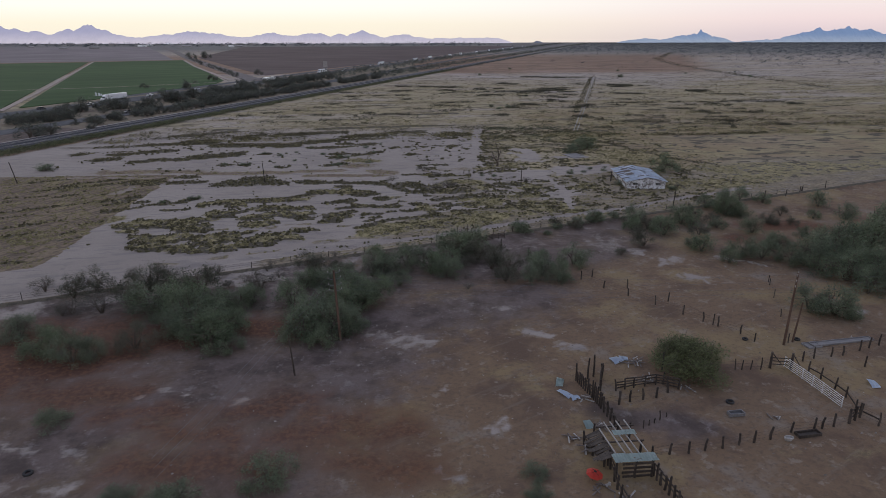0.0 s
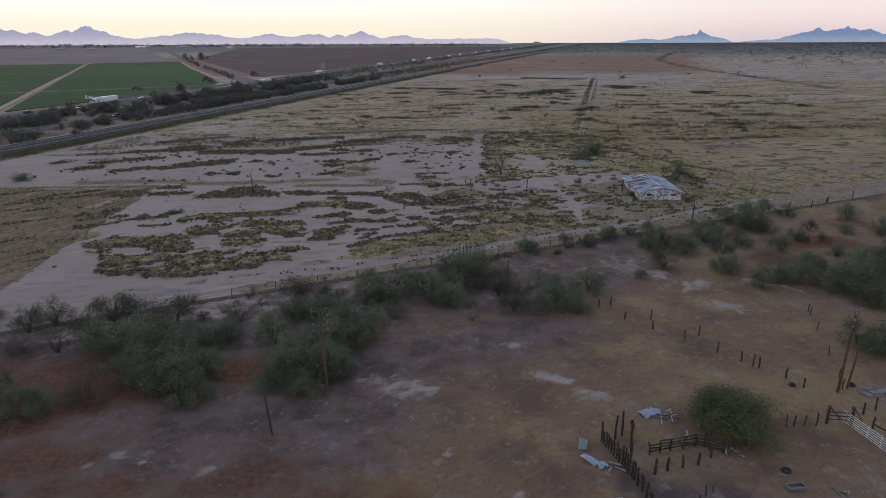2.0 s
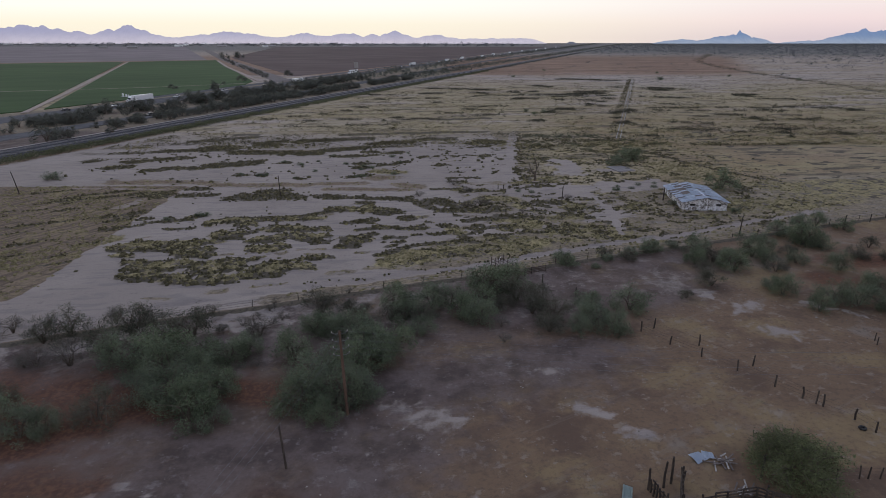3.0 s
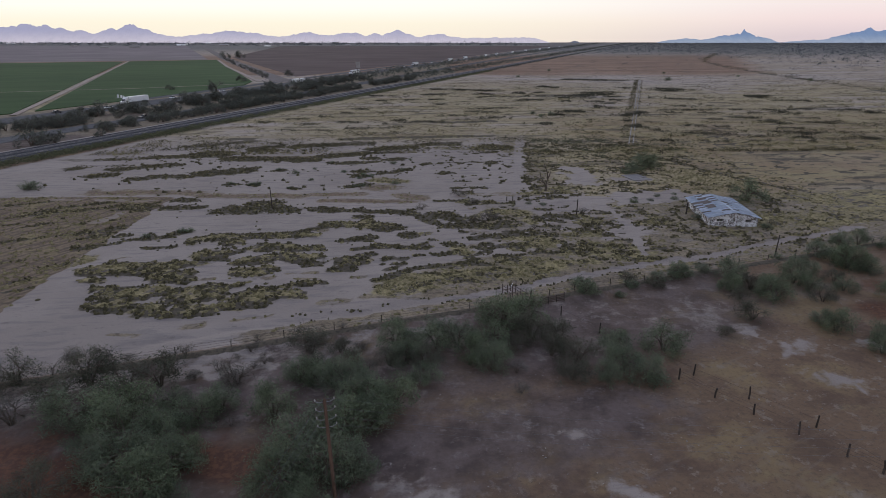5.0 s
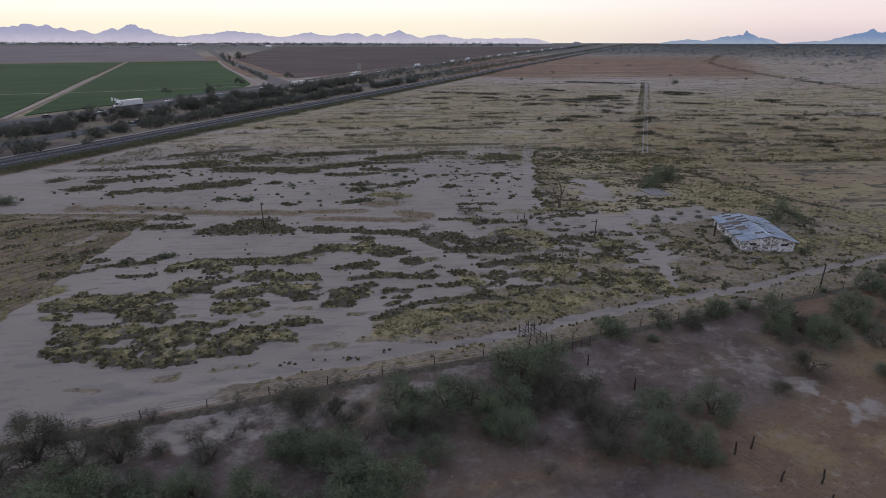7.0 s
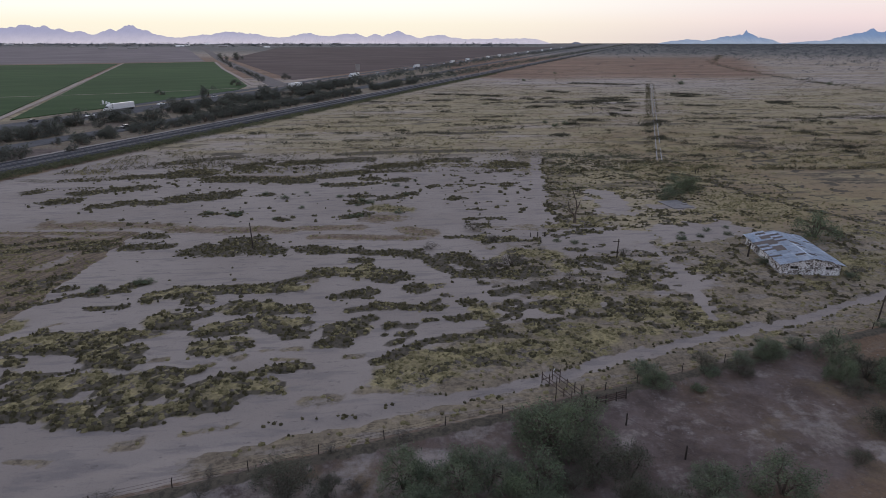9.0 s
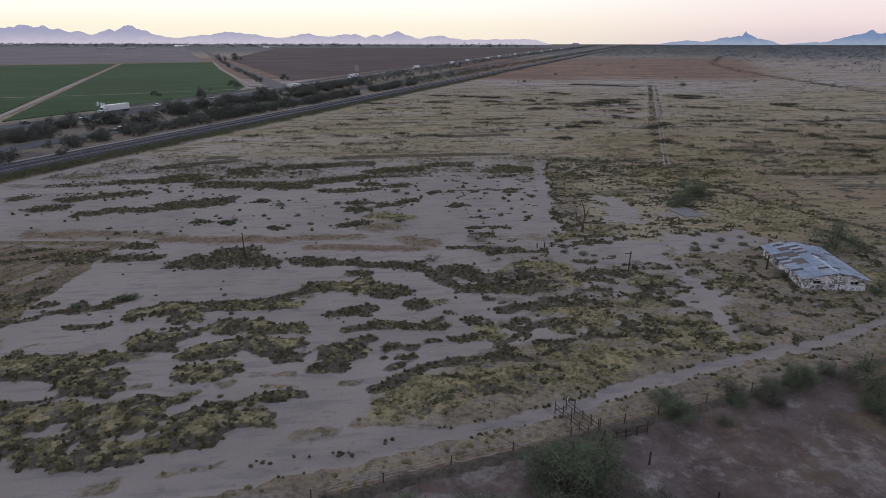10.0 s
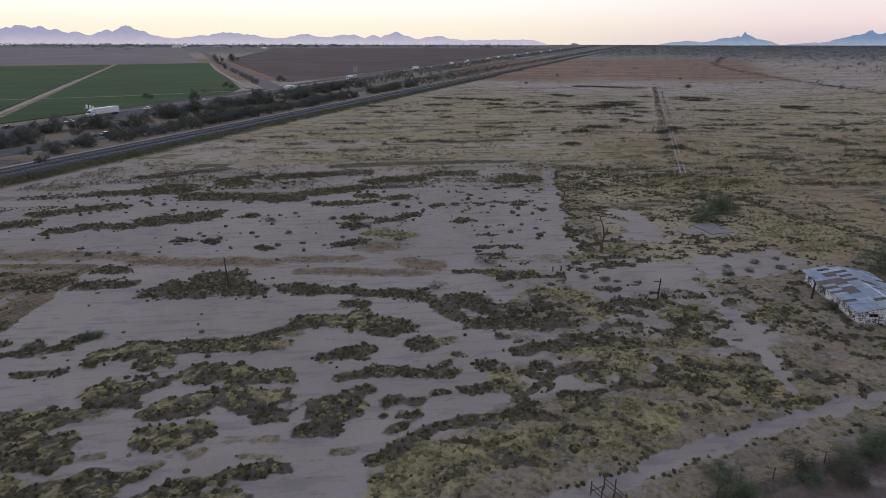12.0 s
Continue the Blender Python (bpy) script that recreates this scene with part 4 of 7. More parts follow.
DASHES_RAIL = [
    (-42, 286, -36, 285, 1.8), (-18, 306, -14, 305, 3.5), (29, 322, 43, 328, 2.9), (26, 351, 42, 346, 3), (-39, 348, -27, 340, 2.4),
    (-47, 330, -39, 332, 2.2), (-71, 311, -64, 313, 2.2), (-58, 286, -49, 286, 1.8), (-32, 365, -26, 362, 3.1), (109, 252, 114, 251, 1.9),
    (95, 282, 100, 277, 2.4), (87, 253, 94, 255, 2.4), (118, 267, 124, 270, 1.6),
]
GREEN_FLECKS = [
    (42, 259, 54, 253, 5.9), (54, 258, 72, 251, 7.7), (42, 239, 65, 233, 6.6), (56, 222, 65, 227, 3.7), (34, 216, 41, 208, 4.5),
    (70, 244, 77, 238, 5.1), (81, 249, 85, 233, 6.9),
]


def dash_plants(rows, per_area, seed):
    """Places for plants inside round-ended strips, thinner towards their edges and broken along their length."""
    g = np.random.default_rng(seed)
    out = []
    for x0, y0, x1, y1, w in rows:
        n = max(5, int(per_area * (math.dist((x0, y0), (x1, y1)) + 1.6 * w) * 2 * w))
        t, v = g.random(n), 0.45 * g.normal(size=n)
        bow = 0.25 * w * np.sin(5 * t + x0)
        a = np.arctan2(y1 - y0, x1 - x0 + 1e-6)
        x = x0 + (x1 - x0) * t - np.sin(a) * w * v + 0.5 * w * g.normal(size=n) * np.cos(a)
        y = y0 + (y1 - y0) * t + np.cos(a) * (w * v + bow) * (1.0 if abs(np.cos(a)) > 0.5 else 0.5)
        keep = fbm(x * 0.16 + 5, y * 0.16, 2) > 0.40
        out.append(np.stack([x[keep], y[keep], np.zeros(keep.sum())], -1))
    return np.concatenate(out), g


PLAIN_DASHES = DASHES_MID + DASHES_DOTS + DASHES_EAST + DASHES_FAR_EAST + DASHES_WEST + DASHES_RAIL
c, r = dash_plants(PLAIN_DASHES, 0.58, 61)
soup("brush_dashes", c, 0.6 + 0.8 * r.random(len(c)), 0.5 + 0.7 * r.random(len(c)), 15, 0.42, DARK_LEAF, "dark low brush in long dashes on the far flat", "brush", 62)
c, r = dash_plants(GREEN_FLECKS, 0.55, 63)
soup("green_flecks", c, 0.35 + 0.55 * r.random(len(c)), 0.35 + 0.5 * r.random(len(c)), 16, 0.26, FLECK_GREEN, "small green bushes scattered beyond the dead tree", "bushes", 64)


def ditch_side(n, seed):
    g = np.random.default_rng(seed)
    t = g.random(n)
    off = np.where(g.random(n) < 0.8, -4.5 + 3.4 * g.random(n), 1.2 + 1.4 * g.random(n))
    x, y = 74 + 123 * t + off, 242 + 350 * t
    keep = fbm(t * 30, off * 0 + 3.0, 3) > 0.36
    return np.stack([x[keep], y[keep], np.zeros(keep.sum())], -1), g


def slant_side(n, seed):
    g = np.random.default_rng(seed)
    y = 440 + 1100 * g.random(n)
    x = np.interp(y, [440, 534, 610, 705, 813, 981, 1092, 1420, 1600], [325, 342, 353, 368, 389, 435, 475, 640, 730]) + 5 * g.normal(size=n)
    return np.stack([x, y, np.zeros(n)], -1), g


c, r = slant_side(800, 28)
soup("far_brush", c, 0.9 + 1.3 * r.random(len(c)), 0.7 + 1.0 * r.random(len(c)), 11, 0.6, BRUSH, "dark brush along a slanting line on the far flat", "brush", 38)
c, r = ditch_side(650, 27)
soup("ditch_brush", c, 0.5 + 0.7 * r.random(len(c)), 0.5 + 0.8 * r.random(len(c)), 14, 0.38, BRUSH, "dark brush along the irrigation ditch", "brush", 37)


def flat_dots(x, y):
    return smooth(fbm(x * 0.07 + 80, y * 0.1, 3), 0.44, 0.62) * (1 - smooth(x, 20, 34))


c, r = scatter(420, -95, 34, 180, 250, flat_dots, 29)
tussocks("low_bushes", c, 0.3 + 0.5 * r.random(len(c)), 0.25 + 0.35 * r.random(len(c)), TUSSOCK, "small dark bushes dotted over the pale mud", "bushes", 39, 14, 0.2)


# loose stones and litter on the bare ground before the fence
def loose_stones(n, seed):
    g = np.random.default_rng(seed)
    x, y = -60 + 150 * g.random(n), 38 + 100 * g.random(n)
    keep = (y < fence_line(x) - 3) & (g.random(n) < 0.15 + smooth(fbm(x * 0.2, y * 0.2, 3), 0.42, 0.62))
    x, y = x[keep], y[keep]
    k = len(x)
    c = np.stack([x, y, land(x, y)], -1)
    size = (0.04 + 0.10 * g.random(k) ** 2)[:, None, None]
    shape = np.array([(1, 0, 0), (0.2, 0.9, 0), (-0.9, 0.3, 0), (-0.3, -0.9, 0), (0.1, 0.1, 0.8)])
    v = (c[:, None, :] + size * (shape[None] + 0.25 * g.normal(size=(k, 5, 3)))).reshape(-1, 3)
    tri = np.array([(0, 1, 4), (1, 2, 4), (2, 3, 4), (3, 0, 4)])
    f = (tri[None] + 5 * np.arange(k)[:, None, None]).reshape(-1, 3)
    me = mesh_of("loose_stones", v.tolist(), f.tolist(), STONES)
    tagged(new("loose_stones", me), "small pale stones and chips scattered on bare soil", "stones", kind="stuff")


STONES = Mat("pale_stones", 0.9)
STONES = STONES.done(STONES.mix(STONES.island(), (0.10, 0.085, 0.075), (0.30, 0.265, 0.235)))
loose_stones(4200, 91)


# ---- far country ----
def strip(name, points, half, z, mat, label, category, parent=None):
    """A flat band along a line of points on the ground, as a thin slab."""
    bm = bmesh.new()
    rows = []
    for i, p in enumerate(points):
        a, b = Vector(points[max(i - 1, 0)]), Vector(points[min(i + 1, len(points) - 1)])
        d = (b - a).normalized()
        n = Vector((d.y, -d.x)) * half
        q = Vector(p)
        rows.append([bm.verts.new((*(q + k * n), zz)) for k, zz in ((-1.06, -0.3), (-1, z), (0, z + 0.02), (1, z), (1.06, -0.3))])
    for r0, r1 in zip(rows, rows[1:]):
        for k in range(4):
            bm.faces.new((r0[k], r0[k + 1], r1[k + 1], r1[k]))
    ob = part(name, bm, mat, parent)
    return tagged(ob, label, category, kind="" if parent else "structure")


ASPHALT = plain("asphalt", (0.10, 0.098, 0.10), (0.15, 0.145, 0.145), 0.8, 0.9, spec=0.0)
GRAVEL = plain("pale_gravel", (0.22, 0.19, 0.165), (0.30, 0.265, 0.24), 1.2, 0.95)
BALLAST = plain("dark_ballast", (0.05, 0.05, 0.054), (0.085, 0.085, 0.092), 2.0, 0.95, spec=0.0)
STEEL = plain("worn_steel", (0.16, 0.155, 0.16), (0.24, 0.235, 0.24), 3.0, 0.6, 0.5)
FARM_ROAD = plain("worn_farm_road", (0.17, 0.15, 0.14), (0.22, 0.195, 0.18), 0.3, 0.95, spec=0.0)
TRACK_DIRT = plain("farm_track_dirt", (0.25, 0.20, 0.17), (0.32, 0.265, 0.23), 0.3, 0.95)


def crop_material(name, a, b, scale, angle):
    m = Mat(name, 0.95, 0, 0.1)
    rows = m.noise(1.0, 3, 0.6, (0.01, scale, 1, angle))
    broad = m.noise(0.006, 3)
    c = m.mix(m.step(rows, 0.4, 0.62), a, b)
    return m.done(m.mix(m.math("MULTIPLY", m.step(broad, 0.4, 0.65), 0.5), c, tuple(0.75 * v for v in a)))


GREEN_CROP = crop_material("green_crop", (0.034, 0.068, 0.024), (0.052, 0.092, 0.034), 0.05, 0.42)
PURPLE_SOIL = crop_material("ploughed_field_soil", (0.086, 0.061, 0.058), (0.112, 0.081, 0.076), 0.03, 0.1)
# mauve soil, its colour shifted blue-grey to paint in distance haze
HAZY_MAUVE_SOIL = crop_material("hazy_fallow_soil", (0.170, 0.141, 0.143), (0.212, 0.179, 0.180), 0.02, 0.1)


def bend(y):
    """How far the highway swings away from the railway."""
    return -0.072 * max(0.0, min(y, 1015) - 480) - 0.037 * max(0.0, y - 1015)


def along(offset, y0, y1, n=24, curve=0.0):
    """Points beside the railway line at a sideways offset (negative: away from the flat)."""
    out = []
    for i in range(n):
        y = y0 + (y1 - y0) * (i / (n - 1)) ** 2
        out.append((rail_x(y) + (offset + curve * bend(y)) / 0.935, y))
    return out


strip("railway_bed", along(0, 150, 4800), 7.0, 0.55, BALLAST, "dark ballast bed of a double railway line", "railway")
for k, off in enumerate((-3.6, -2.1, 2.1, 3.6)):
    strip("rail", along(off, 150, 2500), 0.09, 0.74, STEEL, "worn steel rail on the ballast bed", "rail")
strip("access_road", along(-9.6, 150, 4800), 1.7, 0.10, GRAVEL, "pale gravel access road beside the railway", "road")
strip("highway", along(-34, 150, 4800, 24, 0.9), 5.5, 0.25, ASPHALT, "grey asphalt carriageway of the highway", "road")
strip("highway", along(-86, 150, 4800, 24, 1.0), 10.0, 0.25, ASPHALT, "grey asphalt carriageway of the highway", "road")


strip("frontage_road", along(-108, 420, 4800, 24, 1.0), 4.5, 0.2, ASPHALT, "narrow grey frontage road beside the highway", "road")


def field(name, pts, z, mat, label):
    bm = bmesh.new()
    top = [bm.verts.new((*p, z)) for p in pts]
    low = [bm.verts.new((*p, -0.3)) for p in pts]
    bm.faces.new(top)
    for k in range(len(pts)):
        bm.faces.new((top[k - 1], low[k - 1], low[k], top[k]))
    bmesh.ops.recalc_face_normals(bm, faces=bm.faces)
    tagged(part(name, bm, mat), label, "field", kind="structure")


field("crop_field", [(-196, 362), (-176, 412), (-137, 541), (-141, 585), (-338, 1140), (-453, 1066)], 0.35, GREEN_CROP, "green irrigated crop field beside the highway")
field("crop_field", [(-201, 352), (-459, 1062), (-700, 960), (-560, 330), (-230, 300)], 0.35, GREEN_CROP, "green irrigated crop field beside the highway")
field("ploughed_field", [(-118, 660), (5, 1015), (600, 2900), (-600, 2900), (-355, 1290)], 0.12, PURPLE_SOIL, "dark purple-brown ploughed field beside the highway")
field("fallow_field", [(-360, 1160), (-1000, 2900), (-3500, 2900), (-1500, 900), (-720, 985)], 0.12, HAZY_MAUVE_SOIL, "bare mauve-brown fallow field with a blue-grey haze tint")
strip("farm_track", [(-196, 344), (-236, 460), (-330, 722), (-455, 1070)], 1.5, 0.42, TRACK_DIRT, "pale dirt track between two green crop fields", "track")
strip("farm_track", [(-300, 473), (-206, 512), (-140, 556)], 0.8, 0.42, TRACK_DIRT, "pale dirt path across a green crop field", "track")
strip("farm_road", [(-112, 580), (-240, 925), (-342, 1200), (-960, 2980)], 8.0, 0.3, FARM_ROAD, "long straight farm road leading from the highway", "road")
strip("farm_track", [(-135, 585), (-247, 880), (-330, 1120)], 2.0, 0.42, TRACK_DIRT, "pale dirt track beside the farm road", "track")


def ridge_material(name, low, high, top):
    """Distant rock with evening haze painted in as a glowing colour, paler towards the foot."""
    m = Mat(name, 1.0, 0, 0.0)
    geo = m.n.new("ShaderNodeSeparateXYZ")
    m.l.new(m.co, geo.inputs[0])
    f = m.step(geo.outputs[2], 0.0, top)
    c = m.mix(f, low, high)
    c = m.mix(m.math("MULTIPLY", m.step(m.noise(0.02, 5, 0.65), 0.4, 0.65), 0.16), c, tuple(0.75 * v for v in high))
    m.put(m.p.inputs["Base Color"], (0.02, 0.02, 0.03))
    # the painted haze colour is given off as light by the rock itself
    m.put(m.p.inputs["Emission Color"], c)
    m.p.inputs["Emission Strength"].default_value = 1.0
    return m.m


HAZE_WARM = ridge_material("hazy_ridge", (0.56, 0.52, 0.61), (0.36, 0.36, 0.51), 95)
HAZE_BLUE = ridge_material("blue_haze_ridge", (0.30, 0.36, 0.47), (0.17, 0.25, 0.42), 70)
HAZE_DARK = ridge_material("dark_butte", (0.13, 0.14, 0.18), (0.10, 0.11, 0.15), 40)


def ridge(name, y, peaks, base, mat, label, rough=0.25, seed=0, x_pad=200):
    """A mountain range: peaks (x, height, half width), worn by noise, as a solid ridge."""
    r = random.Random(seed)
    x0, x1 = min(p[0] - p[2] for p in peaks) - x_pad, max(p[0] + p[2] for p in peaks) + x_pad
    n = 420
    bm = bmesh.new()
    rows = []
    for j, (dy, k) in enumerate(((-140, 0.0), (-80, 0.42), (-35, 0.75), (0, 1.0), (90, 0.0))):
        row = []
        for i in range(n + 1):
            x = x0 + (x1 - x0) * i / n
            h = base
            for px, ph, pw in peaks:
                q = max(0.0, 1 - abs(x - px) / pw)
                h = max(h, base + (ph - base) * q ** 1.15)
            h *= 1 + rough * (noise.fractal(Vector((x * 0.016, seed * 3.1 + j * 0.37, 0)), 0.8, 2.1, 6) * 0.6)
            fade = min(1.0, (x - x0) / 150, (x1 - x) / 150)
            row.append(bm.verts.new((x, y + dy + 25 * noise.noise(Vector((x * 0.02, j, seed))), -12 + max(0.0, (h + 12) * k * max(fade, 0.0)))))
        rows.append(row)
    for a, b in zip(rows, rows[1:]):
        for i in range(n):
            bm.faces.new((a[i], a[i + 1], b[i + 1], b[i]))
    tagged(part(name, bm, mat), label, "mountains", kind="structure")


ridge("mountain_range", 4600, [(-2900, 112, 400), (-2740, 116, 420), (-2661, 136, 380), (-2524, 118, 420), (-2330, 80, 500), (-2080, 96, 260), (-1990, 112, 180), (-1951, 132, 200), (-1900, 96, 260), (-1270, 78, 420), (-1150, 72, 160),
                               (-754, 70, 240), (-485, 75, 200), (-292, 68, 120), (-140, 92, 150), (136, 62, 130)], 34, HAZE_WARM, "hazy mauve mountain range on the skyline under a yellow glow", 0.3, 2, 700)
ridge("mountain_peak", 4610, [(1903, 31, 260), (2050, 26, 220), (2183, 52, 260), (2262, 66, 190), (2308, 90, 75), (2330, 70, 170), (2420, 44, 190)], 4, HAZE_BLUE, "rocky peak tinted blue with haze on the skyline", 0.25, 5, 60)
ridge("mountain_peak", 4620, [(2820, 20, 240), (3116, 70, 320), (3231, 100, 380), (3350, 92, 300), (3454, 112, 380), (3603, 96, 420)], 4, HAZE_BLUE, "broad mountain tinted blue with haze on the skyline", 0.25, 8, 90)
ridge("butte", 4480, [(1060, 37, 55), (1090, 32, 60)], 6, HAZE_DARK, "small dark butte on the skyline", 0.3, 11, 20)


# ---- trees and shrubs ----
def zg(x, y):
    return float(land(np.array([x]), np.array([y]))[0])


def leaf_cloud(name, clumps, per, leaf, mat, seed, flat=0.8):
    """A crown: many small leaf blades gathered in clumps (x, y, z, radius), denser towards each clump's shell."""
    r = np.random.default_rng(seed)
    vs, tones = [], []
    for cx, cy, cz, cr in clumps:
        n = max(6, int(per * cr * cr))
        tones.append(np.clip(np.full(n, r.random()) + 0.25 * r.normal(size=n), 0, 1))
        d = r.normal(size=(n, 3))
        d /= np.linalg.norm(d, axis=1)[:, None]
        q = r.random(n) ** 0.45
        p = np.array([cx, cy, cz]) + d * (q * cr * (0.8 + 0.4 * r.random(n)))[:, None] * np.array([1, 1, flat])
        a, b = r.normal(size=(n, 3)), r.normal(size=(n, 3))
        a[:, 2] *= 0.5
        b[:, 2] *= 0.5
        a /= np.linalg.norm(a, axis=1)[:, None]
        b /= np.linalg.norm(b, axis=1)[:, None]
        s = (leaf * (0.5 + r.random(n)))[:, None]
        vs.append(np.stack([p + a * s, p - 0.6 * a * s + 0.4 * b * s, p + 0.7 * b * s], 1).reshape(-1, 3))
    v = np.concatenate(vs)
    v[:, 2] = np.maximum(v[:, 2], 0.02)
    f = len(v) // 3
    me = bpy.data.meshes.new(name)
    me.vertices.add(len(v))
    me.vertices.foreach_set("co", v.ravel())
    me.loops.add(f * 3)
    me.loops.foreach_set("vertex_index", np.arange(f * 3))
    me.polygons.add(f)
    me.polygons.foreach_set("loop_start", np.arange(0, f * 3, 3))
    me.update(calc_edges=True)
    shade = me.attributes.new("tone", "FLOAT", "FACE")
    shade.data.foreach_set("value", np.concatenate(tones).astype(np.float32))
    me.materials.append(mat)
    return me


def tree_meshes(seed, leaf_mat, r=3.0, h=4.0, clumps=16, per=70, leaf=0.17, bare=0.0, low=0.18):
    """A many-stemmed desert tree: the mesh of its trunk and limbs, and that of its crown."""
    g = random.Random(seed)
    bm = bmesh.new()
    cl = []
    for k in range(clumps):
        a, q = g.uniform(0, 6.283), math.sqrt(g.random()) * g.uniform(0.7, 0.98)
        top = math.sqrt(max(0.05, 1 - q * q))
        z = h * (low + (0.82 - low) * top * g.uniform(0.12, 1.0))
        cl.append((r * q * math.cos(a), r * q * math.sin(a), z, r * g.uniform(0.22, 0.40)))
    stems = g.randint(3, 5)
    forks = []
    for k in range(stems):
        a = 6.283 * k / stems + g.uniform(-0.4, 0.4)
        p1 = (0.25 * r * math.cos(a) * g.uniform(0.6, 1.2), 0.25 * r * math.sin(a) * g.uniform(0.6, 1.2), h * 0.34)
        tube(bm, [(0.1 * math.cos(a), 0.1 * math.sin(a), -0.15), (p1[0] * 0.5, p1[1] * 0.5, h * 0.15), p1], [0.045 * r, 0.036 * r, 0.027 * r], 5)
        forks.append(p1)
    for cx, cy, cz, cr in cl:
        p = min(forks, key=lambda q: (q[0] - cx) ** 2 + (q[1] - cy) ** 2)
        m = ((p[0] + cx) / 2 + g.uniform(-0.2, 0.2), (p[1] + cy) / 2 + g.uniform(-0.2, 0.2), (p[2] + cz) / 2 + 0.1)
        tube(bm, [p, m, (cx, cy, cz)], [0.018 * r, 0.013 * r, 0.006 * r], 3, False)
        for j in range(3 if bare else 1):
            e = (cx + g.uniform(-cr, cr), cy + g.uniform(-cr, cr), cz + g.uniform(0, cr))
            tube(bm, [(cx, cy, cz), e], [0.008 * r, 0.003 * r], 3, False)
    me = bpy.data.meshes.new("trunk")
    bm.to_mesh(me)
    bm.free()
    me.materials.append(BARK)
    return me, leaf_cloud("crown", cl, per * (1 - bare), leaf, leaf_mat, seed)


def plant(name, meshes, m, label, category, group=""):
    ob = thing(name, m, label, category, group)
    share("trunk", meshes[0], ob, Matrix())
    share("crown", meshes[1], ob, Matrix())
    return ob


MESQUITE = [tree_meshes(100 + k, LEAF_GREEN, 3.0, 3.7 + 0.25 * (k % 3), 26 + k, 200, 0.163, 0, 0.05) for k in range(6)]
IRONWOOD = [tree_meshes(190 + k, LEAF_DUSK, 3.0, 3.6 + 0.3 * k, 24, 230, 0.14, 0.15, 0.06) for k in range(3)]
THORN = [tree_meshes(130 + k, LEAF_GREY, 3.0, 3.6, 22, 240, 0.12, 0.45, 0.14) for k in range(3)]
BUSH = [tree_meshes(150 + k, LEAF_GREEN, 3.0, 3.2, 28, 190, 0.155, 0, 0.02) for k in range(3)]
ROADSIDE = [tree_meshes(170 + k, LEAF_FAR, 3.0, 4.2, 16, 60, 0.36, 0, 0.04) for k in range(4)]


def spot(x, y, r, k, tall=1.0):
    s = r / 3.0
    return Matrix.Translation((x, y, zg(x, y) - 0.03)) @ Matrix.Rotation(k * 2.399, 4, "Z") @ Matrix.Diagonal((s, s, s * tall, 1))


# trees: place and crown radius, thicket by thicket
THICKET_RED = [
    (-32.4, 81.8, 2.9), (-28.1, 82.2, 3), (-26.2, 78.6, 3), (-21.2, 82.6, 2.3), (-19.3, 85, 1.7), (-24.4, 85.2, 1.6), (-27.1, 74.9, 2.2),
    (-23.8, 73.9, 3), (-21.1, 74.2, 2.8), (-21.8, 71.1, 2.6), (-20, 76.1, 1.6), (-19.3, 70.2, 1.7), (-36.8, 68.8, 2.2), (-34.6, 69.5, 1.6),
    (-40.6, 70.4, 2.3), (-45.9, 75.6, 2.3), (-23.2, 78.8, 2.2), (-29.5, 79.2, 2.1)]
THICKET_POLE = [
    (-13.5, 82.9, 2.1), (-9.3, 77, 2.9), (-10.4, 72.6, 2.6), (-7.6, 73.7, 2.7), (-8.1, 69.9, 1.4), (-11.6, 72.7, 2.1), (-6.6, 79.5, 2.5),
    (-12.2, 89.9, 1.7), (-8.5, 88.6, 1.9), (-4.9, 74.2, 2), (-5, 84, 2.3)]
THICKET_FENCE = [
    (-9.8, 89.8, 1.8), (-6.6, 87.5, 2.1), (-4.7, 83.6, 2.4), (-1.6, 84.9, 2.2), (-0.6, 93.3, 1.8), (-2, 97.4, 1.9), (0.2, 96.7, 1.7),
    (3.1, 97, 2.2), (5.7, 97.8, 1.9), (7.3, 93.9, 1.8), (11.8, 103.3, 2.9), (15.5, 104.3, 2.4), (9.5, 97.2, 2.2), (9.4, 91.5, 1.9),
    (24.7, 95.6, 1.9), (24.2, 91, 2.1), (26.2, 88.2, 1.9), (21.8, 88.6, 1.4), (30.7, 95.5, 2.4), (-3.5, 81.4, 2), (1.7, 88.8, 1.4)]
DARK_FENCE = [
    (-2.5, 93, 1.6), (1.9, 92.9, 1.9), (15.2, 99.3, 2.5), (18.2, 98.1, 2.2), (19.2, 92.3, 2.2), (18, 89.1, 1.9), (-8.6, 96.3, 1.1),
    (-12.3, 91, 1.2), (16.8, 94.8, 1.8), (12.7, 96.7, 1.5)]
DARK_RED = [
    (-30.7, 71.5, 2.5), (-35.1, 89.9, 3), (-36.2, 85.9, 2.8), (-30.6, 88.8, 2.8), (-27.4, 89.6, 2.7), (-45.2, 88.3, 2.4), (-42.6, 89.9, 2.3),
    (-8.3, 97.3, 1.1), (-12.6, 97.1, 2.4), (-41.6, 75, 1.4), (-6.4, 93, 1.5)]
